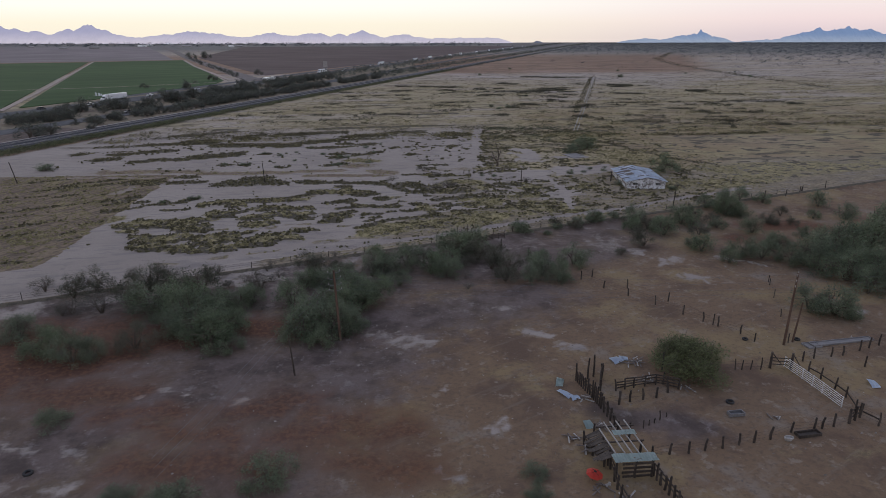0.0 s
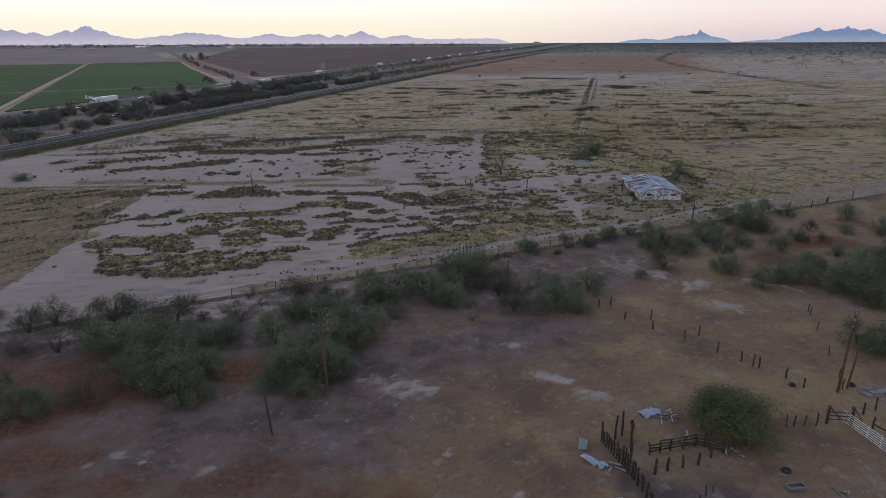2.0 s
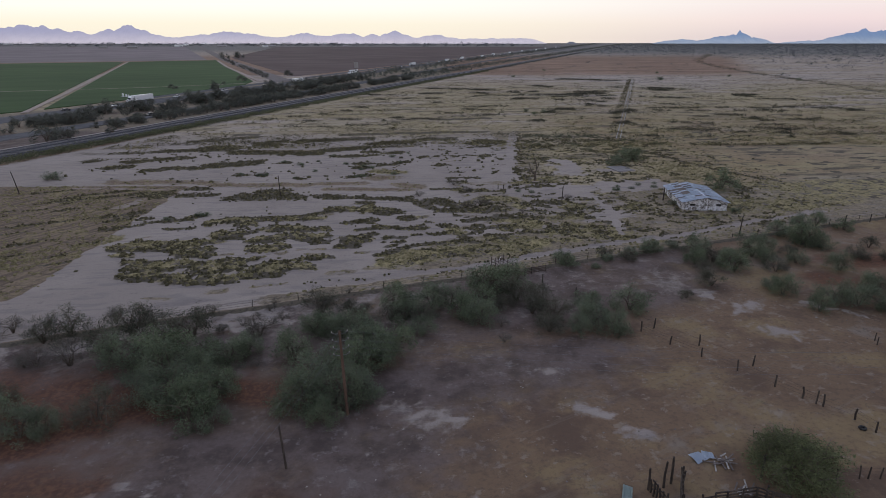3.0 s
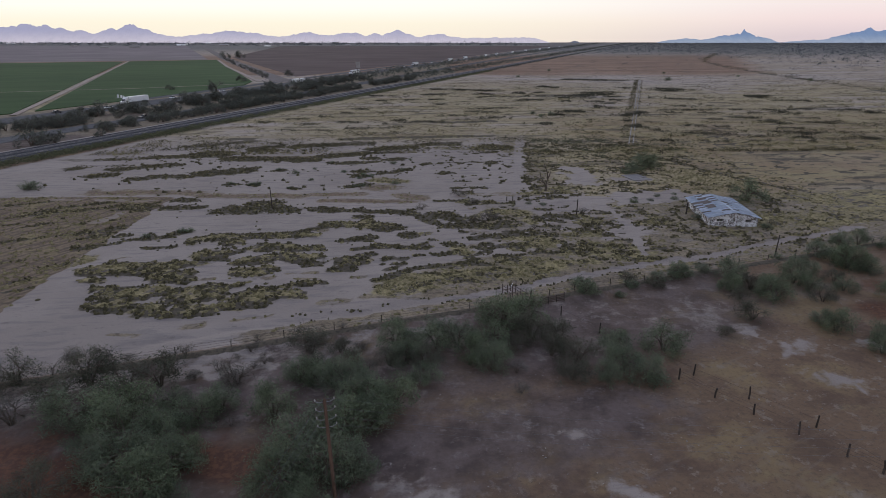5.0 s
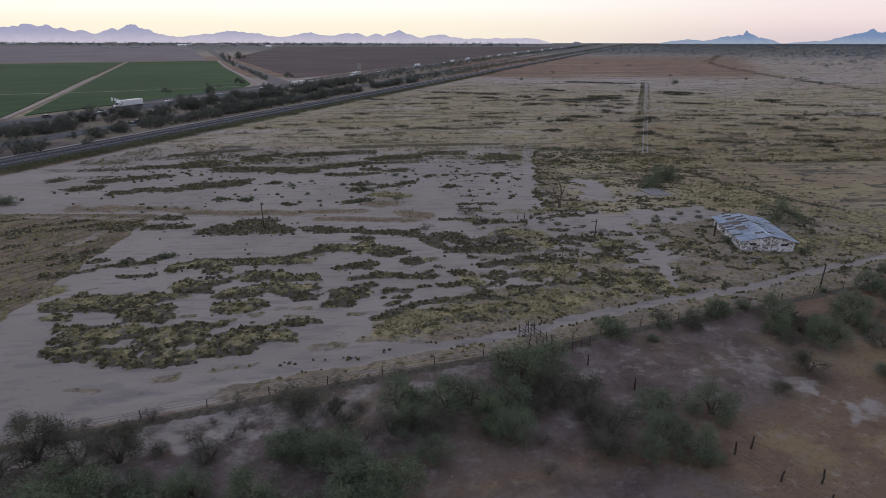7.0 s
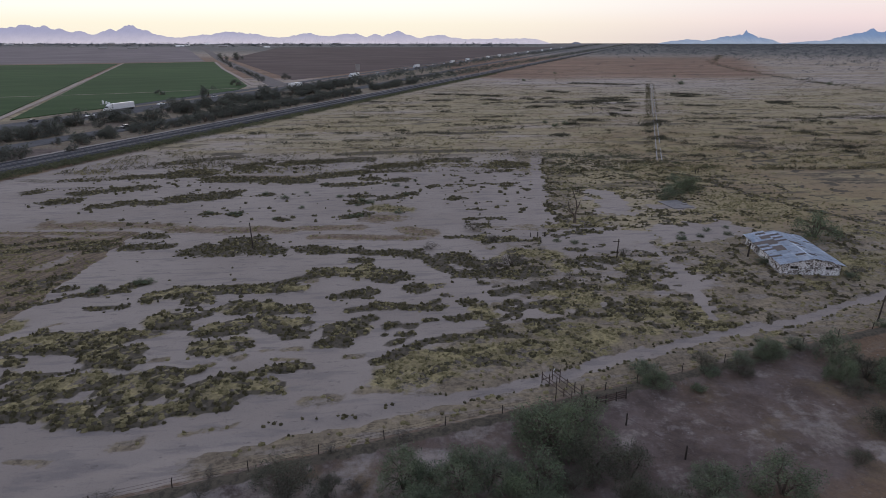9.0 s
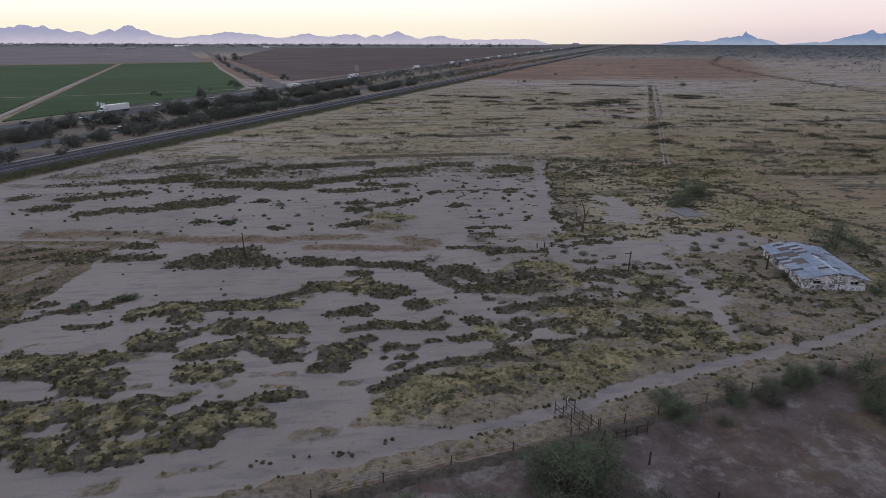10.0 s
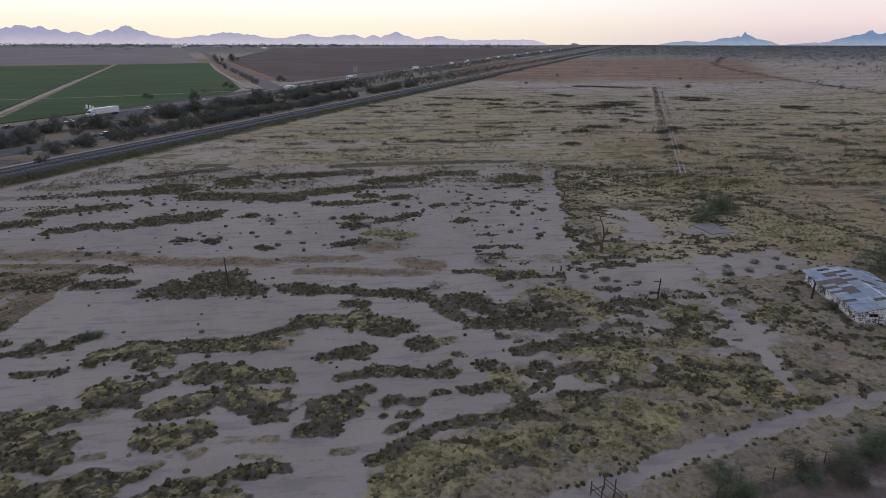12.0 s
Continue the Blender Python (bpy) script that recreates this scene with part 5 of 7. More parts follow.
THICKET_WASH = [
    (25.5, 113.9, 1.7), (41.6, 118.6, 1.7), (49.7, 117.9, 2.5), (47.7, 113.6, 1.9), (53.2, 113.4, 2.2), (52.5, 109.8, 2.6), (58.9, 116.4, 2.6),
    (59.6, 113.4, 1.8), (62.5, 120.3, 2.4), (69.7, 127.5, 2.3), (71.8, 122.7, 3), (77, 132.6, 1.9), (64.7, 113, 1.9), (54.9, 99.8, 2.3),
    (54.1, 101.7, 1.4)]
DARK_WASH = [
    (33, 117, 1.5), (36.9, 115.5, 1.8), (51.1, 114.2, 2.1), (65.7, 116.8, 1.7), (59.2, 109.2, 2.1), (45.9, 103.6, 2.4), (40.2, 99.2, 1.2),
    (47.7, 110.6, 1.5)]
THICKET_EAST = [
    (81.4, 134, 1.9), (85.2, 131.2, 2), (95.5, 126.7, 2.5), (88.2, 117.8, 1.4), (94.4, 116.3, 2.3), (73.9, 120.9, 2.4), (69.8, 109.2, 2.2),
    (60.1, 96.3, 2.4), (56.7, 93.7, 1.7), (63.3, 95.2, 2.9), (68.7, 99.8, 2.4), (77.8, 106, 1.5), (72.3, 124.7, 1.9)]
DENSE_EAST = [
    (66.6, 92.1, 2.2), (69.6, 91.3, 3.1), (76.1, 93.4, 3.6), (82.4, 95.1, 4.1), (75.2, 83.2, 3.3), (70.6, 84.6, 3), (68.6, 87.5, 2.5),
    (70.3, 79.4, 2.1), (58.1, 75.3, 2.2), (60.1, 72.7, 2.6), (61.6, 71.3, 1.2), (83.5, 89, 4.1), (75.9, 77.9, 3.7), (76, 88, 3.1),
    (76.7, 98.1, 2.6), (91.3, 100.8, 4.1)]
DARK_EAST = [
    (76.9, 115.6, 1.8), (82.7, 120.5, 1.7), (80.5, 113.6, 1.4), (77.1, 114, 1.4)]
THORNS = [
    (-51, 91.8, 2), (-39.2, 94.7, 1.8), (-39.1, 82.6, 3), (-43.1, 82.8, 2.1), (-19, 89.7, 2.4), (-44.2, 82.4, 1.4), (-17.5, 81.7, 1),
    (-24.2, 91, 0.9), (-26.7, 95.4, 1.4), (-17.1, 94, 1.1)]
THORNS_MID = [
    (-19.5, 89.1, 1.8), (-12, 96.2, 2), (-19.4, 96.8, 1), (-20.7, 95.3, 0.6), (-18.1, 92.9, 0.9), (-24.2, 91, 0.9), (12, 90.8, 1.4),
    (11.9, 86.6, 1.1), (-6.5, 97.3, 0.8), (-39.3, 94.8, 1.6), (-33.3, 95.2, 0.9), (-4.9, 92.3, 1.2)]
k = 0
for group, rows, dark in (("thicket by the red ground", THICKET_RED, 0), ("thicket by the utility pole", THICKET_POLE, 0), ("thicket before the fence", THICKET_FENCE, 0),
                          ("thicket before the fence", DARK_FENCE, 1), ("thicket by the red ground", DARK_RED, 1), ("thicket by the wash", THICKET_WASH, 0), ("thicket by the wash", DARK_WASH, 1),
                          ("thicket by the wash", THICKET_EAST, 0), ("dense thicket beyond the pens", DENSE_EAST, 0), ("thicket by the wash", DARK_EAST, 1)):
    full = 0.84 if "wash" in group else 0.93 if "red" in group else 1.0
    for x, y, r in rows:
        k += 1
        r *= full
        tall = 1.0 + 0.08 * (k % 4)
        if dark:
            plant("ironwood_tree", IRONWOOD[k % 3], spot(x, y, r * 1.25, k, tall), "dark grey-green thorny tree in a thicket", "tree", group)
        else:
            plant("mesquite_tree", MESQUITE[k % 6], spot(x, y, r * 1.32, k, tall * 1.05), "dusty green many-stemmed mesquite tree in a thicket", "tree", group)
for x, y, r in THORNS + THORNS_MID:
    k += 1
    plant("thorn_tree", THORN[k % 3], spot(x, y, r, k, 1.1), "half-bare grey thorn tree with thin twigs", "tree", "thorn trees before the fence")
plant("green_bush", tree_meshes(161, LEAF_OLIVE, 3.0, 3.3, 64, 330, 0.13, 0, 0.02), spot(33.2, 59.8, 4.3, 2, 0.92), "large rounded olive-green bush beside the pens", "bush")
for x, y, r, tall in [(-32.8, 56.0, 2.0, 0.9), (-10.3, 45.6, 2.7, 0.9), (-22.2, 44.0, 1.8, 0.8), (-17.6, 43.8, 2.4, 0.8), (12.3, 44.6, 1.4, 0.7), (11.9, 41.6, 1.4, 0.6),
                      (9.7, 94.6, 2.4, 0.9), (77.4, 166.8, 4.4, 1.25), (68.0, 206.2, 3.6, 1.3), (60.0, 198.6, 2.9, 1.1), (62.8, 202.0, 3.2, 1.2), (-96.4, 185.3, 2.8, 0.8)]:
    k += 1
    plant("green_bush", BUSH[k % 3], spot(x, y, r, k, tall), "rounded dusty green bush on bare ground", "bush")
for x, y, r in [(25.4, 116.4, 1.7), (25.9, 112.8, 1.9), (33.0, 115.1, 1.4), (37.9, 117.3, 1.6), (42.6, 118.9, 1.9), (46.5, 121.0, 1.6), (40.7, 118.1, 1.3), (62.0, 126.5, 1.2), (30.5, 112.0, 1.0), (70.3, 145.0, 1.4), (59.6, 152.8, 1.3)]:
    k += 1
    plant("green_bush", BUSH[k % 3], spot(x, y, r, k, 0.9), "small dusty green bush beside the wire fence", "bush", "bushes along the fence")
for x, y, r in [(10.6, 174.1, 2.0), (1.7, 162.2, 1.7), (13.7, 166.9, 1.6), (15.4, 153.6, 2.4), (12.2, 152.4, 2.0), (-9.0, 102.2, 1.0), (-2.4, 103.8, 1.0), (-19.4, 99.5, 1.1), (-6.0, 97.2, 1.2), (-11.0, 94.0, 1.2), (-22.0, 92.6, 1.4),
                (72.5, 147.5, 1.6), (4.4, 98.6, 1.1), (24.0, 146.6, 1.3), (36.6, 158.0, 1.5)]:
    k += 1
    plant("grey_shrub", THORN[k % 3], spot(x, y, r, k, 0.8), "low grey-brown twiggy shrub on pale ground", "shrub", "twiggy shrubs on the flat")


# lone dark bushes on the mud flat
for x, y, r in [(221, 588, 3.4), (343, 577, 3.0), (69.6, 219, 2.0), (96, 640, 2.2), (150, 760, 2.4), (260, 700, 2.2), (310, 640, 2.2), (60, 330, 1.8), (66, 336, 2.0), (58, 342, 1.6)]:
    k += 1
    plant("green_bush", BUSH[k % 3], spot(x, y, r, k, 0.95), "lone dark green bush on the far flat", "bush")
for x, y in [(-39.1, 206.5), (-33.5, 202.3), (-29.0, 207.9), (-27.7, 192.9), (-47.6, 188.8), (-42.1, 187.8), (-40.6, 187.5), (-31.8, 183.9), (-15.4, 184.7), (-13.6, 185.0), (-5.2, 187.5), (-6.7, 214.5), (-1.6, 221.0),
             (-25.4, 217.1), (-20.0, 203.0), (-14.2, 199.0), (-12.1, 197.4), (-14.9, 194.9), (-3.6, 205.3), (-50.9, 143.7), (-45.2, 146.8), (-43.9, 146.9), (52, 170), (55, 168), (58, 172), (61, 169), (50.5, 166.5), (63, 174), (26, 166), (29, 164.5)]:
    k += 1
    plant("dark_bush", BUSH[k % 3], spot(x, y, 0.8 + 0.12 * (k % 5), k, 0.75), "small dark rounded bush on pale mud", "bush", "lone bushes on the mud flat")


def dead_tree(x, y):
    ob = thing("dead_tree", pose(x, y, zg(x, y), 0, 0, 20), "bare dead tree with two forked limbs", "tree")
    bm = bmesh.new()
    tube(bm, [(0, 0, -0.2), (0.1, 0, 0.8), (0.1, 0.1, 1.5)], [0.42, 0.34, 0.3], 8)
    part("trunk", bm, BARK, ob)
    for pts in ([(0.1, 0.1, 1.4), (0.5, 0.1, 3.0), (0.35, 0.3, 4.6), (-0.3, 0.4, 6.2), (-0.7, 0.5, 7.2)], [(0.1, 0, 1.3), (-0.7, 0, 2.3), (-1.4, 0.2, 3.4), (-1.8, 0.2, 5.0)],
                [(0.5, 0.1, 3.0), (0.9, -0.1, 4.0), (1.0, -0.2, 4.9)], [(-0.7, 0, 2.3), (-1.7, -0.4, 2.7), (-2.4, -0.5, 3.4)]):
        bm = bmesh.new()
        n = len(pts)
        tube(bm, pts, [0.22 * (1 - 0.8 * i / (n - 1)) for i in range(n)], 6)
        part("limb", bm, BARK, ob)


dead_tree(32.5, 178.8)


# roadside trees beside the railway and the highway
def roadside():
    g = random.Random(5)
    for lo, hi, step, y1 in ((-27, -15, 2.3, 620), (-66, -43, 2.3, 620)):
        y = 262.0
        while y < y1:
            off = g.uniform(lo, hi)
            curve = bend(y) * (0.9 if lo == -66 else 0.0)
            gap = (lo == -66 and y < 345 and g.random() < 0.35) or noise.noise(Vector((y * 0.02, lo, 0))) < -0.28 or (lo == -27 and y < 285 and g.random() < 0.3)
            if not gap:
                x, r = rail_x(y) + (off + curve) / 0.935, g.uniform(3.4, 6.0) * (0.8 if lo == -27 else 1.0) * (0.8 if y < 345 else 1.0)
                plant("roadside_tree", ROADSIDE[g.randrange(4)], spot(x, y, r, g.random() * 9, g.uniform(0.85, 1.2)), "dark dusty tree beside the highway", "tree", "trees along the highway")
            y += step * g.uniform(0.5, 1.4) * (1 + max(0, y - 450) / 500)
    for x, y, r in [(-142, 640, 4), (-152, 668, 4), (-163, 700, 4.5), (-176, 735, 4), (-190, 770, 4), (-207, 815, 4.5), (-225, 865, 4), (-250, 930, 5), (-275, 1000, 5), (-300, 1070, 5), (-127, 668, 5.5), (-340, 1190, 11), (-328, 1245, 12), (-150, 585, 5), (-151, 299, 3.6), (-153, 316, 4.2), (-162, 330, 3.4), (-112, 516, 5.5), (-178, 498, 3.6), (-161, 292, 4.4), (-156, 296, 4.2), (-150, 301, 5.2), (-146, 311, 4.4),
                    (-134, 251.5, 5.0), (-129.7, 258.3, 4.6), (-119, 270.6, 2.8), (-126, 354, 6.4), (-129, 394, 6.6), (-142.5, 489, 6.4)]:
        plant("roadside_tree", ROADSIDE[g.randrange(4)], spot(x, y, r, g.random() * 9), "dark dusty tree beside a field road", "tree", "trees along the highway")


roadside()


def far_plants():
    g = np.random.default_rng(77)

    def band(n, y0, y1, o0, o1, r0, r1, h, per, leaf, mat, name, label, seed):
        y = y0 + (y1 - y0) * g.random(n) ** 1.4
        swing = np.array([bend(v) for v in y]) * (0.9 if o0 < -40 else 0.0)
        x = rail_x(y) + (o0 + (o1 - o0) * g.random(n) + swing) / 0.935
        c = np.stack([x, y, np.zeros(n)], -1)
        r = r0 + (r1 - r0) * g.random(n)
        soup(name, c, r, r * h, per, leaf * r, mat, label, "trees", seed)

    band(620, 620, 4300, -29, -14, 3.0, 5.5, 1.2, 22, 0.42, LEAF_FAR, "far_roadside_trees", "far dark trees along the railway", 51)
    band(560, 620, 4300, -66, -44, 3.0, 6.0, 1.2, 22, 0.42, LEAF_FAR, "far_roadside_trees", "far dark trees along the highway", 52)
    band(2800, 170, 760, 8.6, 14.5, 1.0, 2.4, 0.7, 20, 0.3, HEDGE, "railway_hedge", "low green weeds along the railway bank", 53)
    band(240, 760, 2600, 9.5, 14, 2.0, 3.5, 0.8, 10, 0.5, LEAF_FAR, "railway_hedge", "low dark weeds along the railway bank", 54)
    # scrub trees over the plain, thicker with distance and beyond the slanting line of brush
    n = 46000
    y = 620 + 3700 * g.random(n) ** 0.8
    x = -300 + 4200 * g.random(n)
    dense = smooth(x - (300 + 0.30 * (y - 500)), -10, 160) * smooth(y, 620, 1000) * 0.8 + smooth(y, 1250, 1900) * 0.9 + 0.02
    keep = (g.random(n) < dense) & (x > rail_x(y) + 25) & (np.abs(x) < 0.98 * y + 200)
    c = np.stack([x[keep], y[keep], np.zeros(keep.sum())], -1)
    r = 1.8 + 3.0 * g.random(len(c))
    soup("scrub_trees", c, r, r * 0.9, 9, 0.5 * r, LEAF_HAZE, "dark scrub trees dotted over the far plain", "trees", 55)
    n = 1500
    y = 2900 + 1600 * g.random(n)
    x = -3600 + 4200 * g.random(n)
    keep = x < rail_x(y) - 150
    c = np.stack([x[keep], y[keep], np.zeros(keep.sum())], -1)
    r = 4 + 8 * g.random(len(c))
    soup("far_trees", c, r, r * 0.9, 10, 0.6 * r, LEAF_HAZE, "dark trees far beyond the fields", "trees", 56)


HEDGE = leafy("green_weeds", (0.06, 0.07, 0.034), (0.16, 0.165, 0.085))
far_plants()

# ---- the ruined house ----
PEEL = Mat("peeling_white_paint", 0.8)
_n = PEEL.noise(3.2, 6, 0.75, (1, 1, 1.6))
_s = PEEL.noise(0.8, 4, 0.6)
PEEL = PEEL.done(PEEL.mix(PEEL.step(PEEL.math("ADD", PEEL.math("MULTIPLY", _n, 0.7), PEEL.math("MULTIPLY", _s, 0.3)), 0.49, 0.53), (0.68, 0.68, 0.70), (0.09, 0.07, 0.06)), _n, 0.5, 0.03)


def tin_material(name, a, b, rust):
    m = Mat(name, 0.5, 0.35, 0.5)
    n, s = m.noise(1.4, 5, 0.7), m.noise(0.5, 4, 0.65, (2.5, 0.5, 1))
    c = m.mix(m.step(s, 0.35, 0.65), a, b)
    c = m.mix(m.math("MULTIPLY", m.each(), 0.5), c, tuple(v * 0.62 for v in a))
    c = m.mix(m.step(n, 0.6, 0.68), c, rust)
    return m.done(c, m.noise(1.0, 1, 0.5, (26, 0.2, 1)), 0.5, 0.03)


TIN = tin_material("weathered_tin", (0.48, 0.56, 0.67), (0.70, 0.75, 0.82), (0.17, 0.12, 0.10))
TIN_GREEN = tin_material("weathered_green_tin", (0.34, 0.42, 0.40), (0.46, 0.54, 0.52), (0.2, 0.15, 0.12))
BOARDS = plain("bare_roof_boards", (0.10, 0.08, 0.07), (0.17, 0.14, 0.125), 3.0, stretch=(3, 0.4, 1))
# plaster coloured dark to paint in the unlit room behind the windows
DARK_ROOM = plain("dim_room_plaster", (0.06, 0.055, 0.05), (0.11, 0.10, 0.09), 2.0)
PIPE_WHITE = plain("white_pipe_paint", (0.46, 0.45, 0.44), (0.60, 0.59, 0.57), 5.0, 0.6)
BLEACHED = plain("bleached_timber", (0.26, 0.24, 0.22), (0.38, 0.355, 0.33), 4.0, 0.9)
PIPE_DARK = plain("rusty_pipe", (0.06, 0.045, 0.04), (0.12, 0.085, 0.07), 6.0, 0.8)
RED_PAINT = plain("faded_red_plastic", (0.52, 0.045, 0.03), (0.62, 0.075, 0.05), 4.0, 0.5)
RUBBER = plain("old_rubber", (0.02, 0.02, 0.021), (0.04, 0.038, 0.037), 9.0, 0.8)
SLAB = plain("dusty_concrete", (0.16, 0.15, 0.15), (0.215, 0.20, 0.195), 0.9, 0.95)
CONCRETE = plain("old_concrete", (0.24, 0.225, 0.215), (0.34, 0.32, 0.305), 1.5, 0.9)


def pierced(bm, length, height, thick, holes):
    """A wall along x from 0 to length with openings (x0, x1, z0, z1) through it."""
    xs = sorted({0.0, length, *[h[0] for h in holes], *[h[1] for h in holes]})
    zs = sorted({0.0, height, *[h[2] for h in holes], *[h[3] for h in holes]})
    for xa, xb in zip(xs, xs[1:]):
        for za, zb in zip(zs, zs[1:]):
            if not any(h[0] <= xa and xb <= h[1] and h[2] <= za and zb <= h[3] for h in holes):
                cuboid(bm, xa, 0, za, xb, thick, zb)
    bmesh.ops.remove_doubles(bm, verts=bm.verts, dist=0.001)
    return bm


def house(x0, y0, w, l, eave, apex):
    ob = thing("ruined_house", pose(x0, y0, 0.0, 0, 0, -7), "abandoned single-storey house with peeling white walls and torn tin roof", "house")
    g = random.Random(3)
    bm = bmesh.new()
    cuboid(bm, -0.15, -0.15, -0.3, w + 0.15, l + 0.15, 0.12, 0.03)
    part("foundation", bm, CONCRETE, ob)
    front = [(1.2, 2.5, 0.9, 1.5), (4.3, 4.9, 0.9, 1.5), (6.8, 8.0, 0.9, 1.5)]
    side = [(0.5, 1.0, 0.8, 1.5), (1.2, 1.7, 0.8, 1.5), (9.5, 10.6, 0.1, 1.7), (11.6, 12.3, 0.8, 1.5), (12.7, 13.5, 0.8, 1.5), (14.2, 15.0, 0.8, 1.5)]
    walls = []
    for holes, length, m in ((front, w, pose(0, 0, 0.1)), (front, w, pose(0, l - 0.2, 0.1)), (side, l, pose(0.2, 0, 0.1, 0, 0, 90)), (side, l, pose(w, 0, 0.1, 0, 0, 90))):
        bm = pierced(bmesh.new(), length, eave - 0.1, 0.2, holes)
        wall = part("wall", bm, PEEL, ob)
        wall.matrix_basis = m
        walls.append((wall, holes))
    for wall, holes in walls:
        for a, b, za, zb in holes:
            bm = bmesh.new()
            for u in ((a, za, a + 0.06, zb), (b - 0.06, za, b, zb), (a + 0.06, za, b - 0.06, za + 0.06), (a + 0.06, zb - 0.06, b - 0.06, zb), ((a + b) / 2 - 0.025, za + 0.06, (a + b) / 2 + 0.025, zb - 0.06)):
                cuboid(bm, u[0], 0.06, u[1], u[2], 0.14, u[3])
            part("window_frame", bm, PIPE_WHITE, wall, "peeling white window frame without glass")
    for yy in (0.0, l - 0.2):
        bm = bmesh.new()
        vs = [bm.verts.new(p) for p in ((0, yy, eave), (w, yy, eave), (w / 2, yy, apex), (0, yy + 0.2, eave), (w, yy + 0.2, eave), (w / 2, yy + 0.2, apex))]
        for f in ((0, 1, 2), (5, 4, 3), (0, 3, 4, 1), (1, 4, 5, 2), (2, 5, 3, 0)):
            bm.faces.new([vs[i] for i in f])
        part("gable", bm, PEEL, ob)
    bm = bmesh.new()
    cuboid(bm, 0.3, l * 0.45, 0.1, w - 0.3, l * 0.45 + 0.12, eave - 0.05)
    part("partition", bm, DARK_ROOM, ob)
    # roof: board decking, then tin sheets of which some are gone or askew
    over, half = 0.6, w / 2
    for sgn in (-1, 1):
        slope = (apex - eave) / half
        xe = half + over
        n = 12
        for i in range(n):
            bm = bmesh.new()
            a, b = i / n * xe, (i + 0.96) / n * xe
            za, zb = apex - a * slope + 0.03, apex - b * slope + 0.03
            hole = g.random() < 0.12
            ya, yb = -0.35 + (g.uniform(0, 3) if hole else 0), l + 0.3 - (g.uniform(0, 4) if g.random() < 0.3 else 0)
            vs = [bm.verts.new((half + sgn * q, yy, z)) for q, z, yy in ((a, za, ya), (b, zb, ya), (b, zb, yb), (a, za, yb))]
            lo = [bm.verts.new((v.co.x, v.co.y, v.co.z - 0.04)) for v in vs]
            bm.faces.new(vs)
            bm.faces.new(lo[::-1])
            for i4 in range(4):
                bm.faces.new((vs[i4 - 1], lo[i4 - 1], lo[i4], vs[i4]))
            bmesh.ops.recalc_face_normals(bm, faces=bm.faces)
            part("roof_board", bm, BOARDS, ob, "bare weathered roof board")
        cols, step = 3, xe / 3
        y = -0.45
        row = 0
        while y < l + 0.2:
            width = 0.86
            for c in range(cols):
                gone = 0.16
                if sgn < 0 and 0.3 < y / l < 0.95 and c > 0:
                    gone = 0.66
                if sgn < 0 and c == 0 and 0.5 < y / l < 0.85:
                    gone = 0.4
                if g.random() < gone:
                    continue
                a, b = c * step - 0.02, (c + 1) * step + 0.06
                lift = 0.05 + 0.012 * (cols - c) + 0.008 * (row % 2)
                bm = bmesh.new()
                m = 8
                top, low = [], []
                for i in range(m + 1):
                    yy = y + width * i / m
                    ripple = 0.02 * (i % 2)
                    for lst, q in ((top, a), (low, b)):
                        lst.append(bm.verts.new((half + sgn * q, yy, apex - q * slope + lift + ripple + g.uniform(-0.006, 0.02))))
                for i in range(m):
                    bm.faces.new((top[i], low[i], low[i + 1], top[i + 1]) if sgn > 0 else (top[i + 1], low[i + 1], low[i], top[i]))
                ext = bmesh.ops.solidify(bm, geom=bm.faces[:], thickness=0.012)
                sheet = part("tin_sheet", bm, TIN, ob)
                if g.random() < 0.25:
                    turn = radians(g.uniform(-5, 5))
                    cx, cy, cz = half + sgn * (a + b) / 2, y + 0.4, apex - (a + b) / 2 * slope
                    sheet.matrix_basis = Matrix.Translation((cx, cy, cz + 0.04)) @ Matrix.Rotation(turn, 4, "Z") @ Matrix.Translation((-cx, -cy, -cz))
            y += 0.84
            row += 1
    bm = bmesh.new()
    cuboid(bm, half - 0.18, 0.2, apex + 0.10, half + 0.18, l * 0.5, apex + 0.15, 0.02)
    part("ridge_cap", bm, TIN, ob)


house(59.6, 147.0, 9.2, 16.0, 1.95, 2.95)


# ---- poles and wires ----
def pole(name, x, y, h, r, lean, label, mat=None, category="pole"):
    """A leaning wooden pole; lean is the offset of its top."""
    ob = thing(name, pose(x, y, zg(x, y)), label, category)
    bm = bmesh.new()
    tube(bm, [(0, 0, -0.3), (lean[0] * 0.5, lean[1] * 0.5, h * 0.5), (lean[0], lean[1], h)], [r, r * 0.88, r * 0.72], 9)
    part("shaft", bm, mat or WOOD_POLE, ob)
    return ob


def insulators(ob, heights, lean, h, span, ang):
    """Curved steel brackets with insulators at several heights of a pole."""
    for z in heights:
        c = Vector((lean[0] * z / h, lean[1] * z / h, z))
        d = Vector((math.cos(ang), math.sin(ang), 0))
        bm = bmesh.new()
        tube(bm, [c - d * span + Vector((0, 0, 0.18)), c - d * span * 0.6, c, c + d * span * 0.6, c + d * span + Vector((0, 0, 0.18))], [0.035] * 5, 6)
        arm = part("bracket", bm, STEEL, ob, "curved steel bracket")
        for s in (-1, 1):
            bm = bmesh.new()
            q = c + d * span * s + Vector((0, 0, 0.18))
            tube(bm, [q, q + Vector((0, 0, 0.08)), q + Vector((0, 0, 0.18))], [0.05, 0.065, 0.035], 7)
            part("insulator", bm, BLEACHED, arm, "pale ceramic insulator")


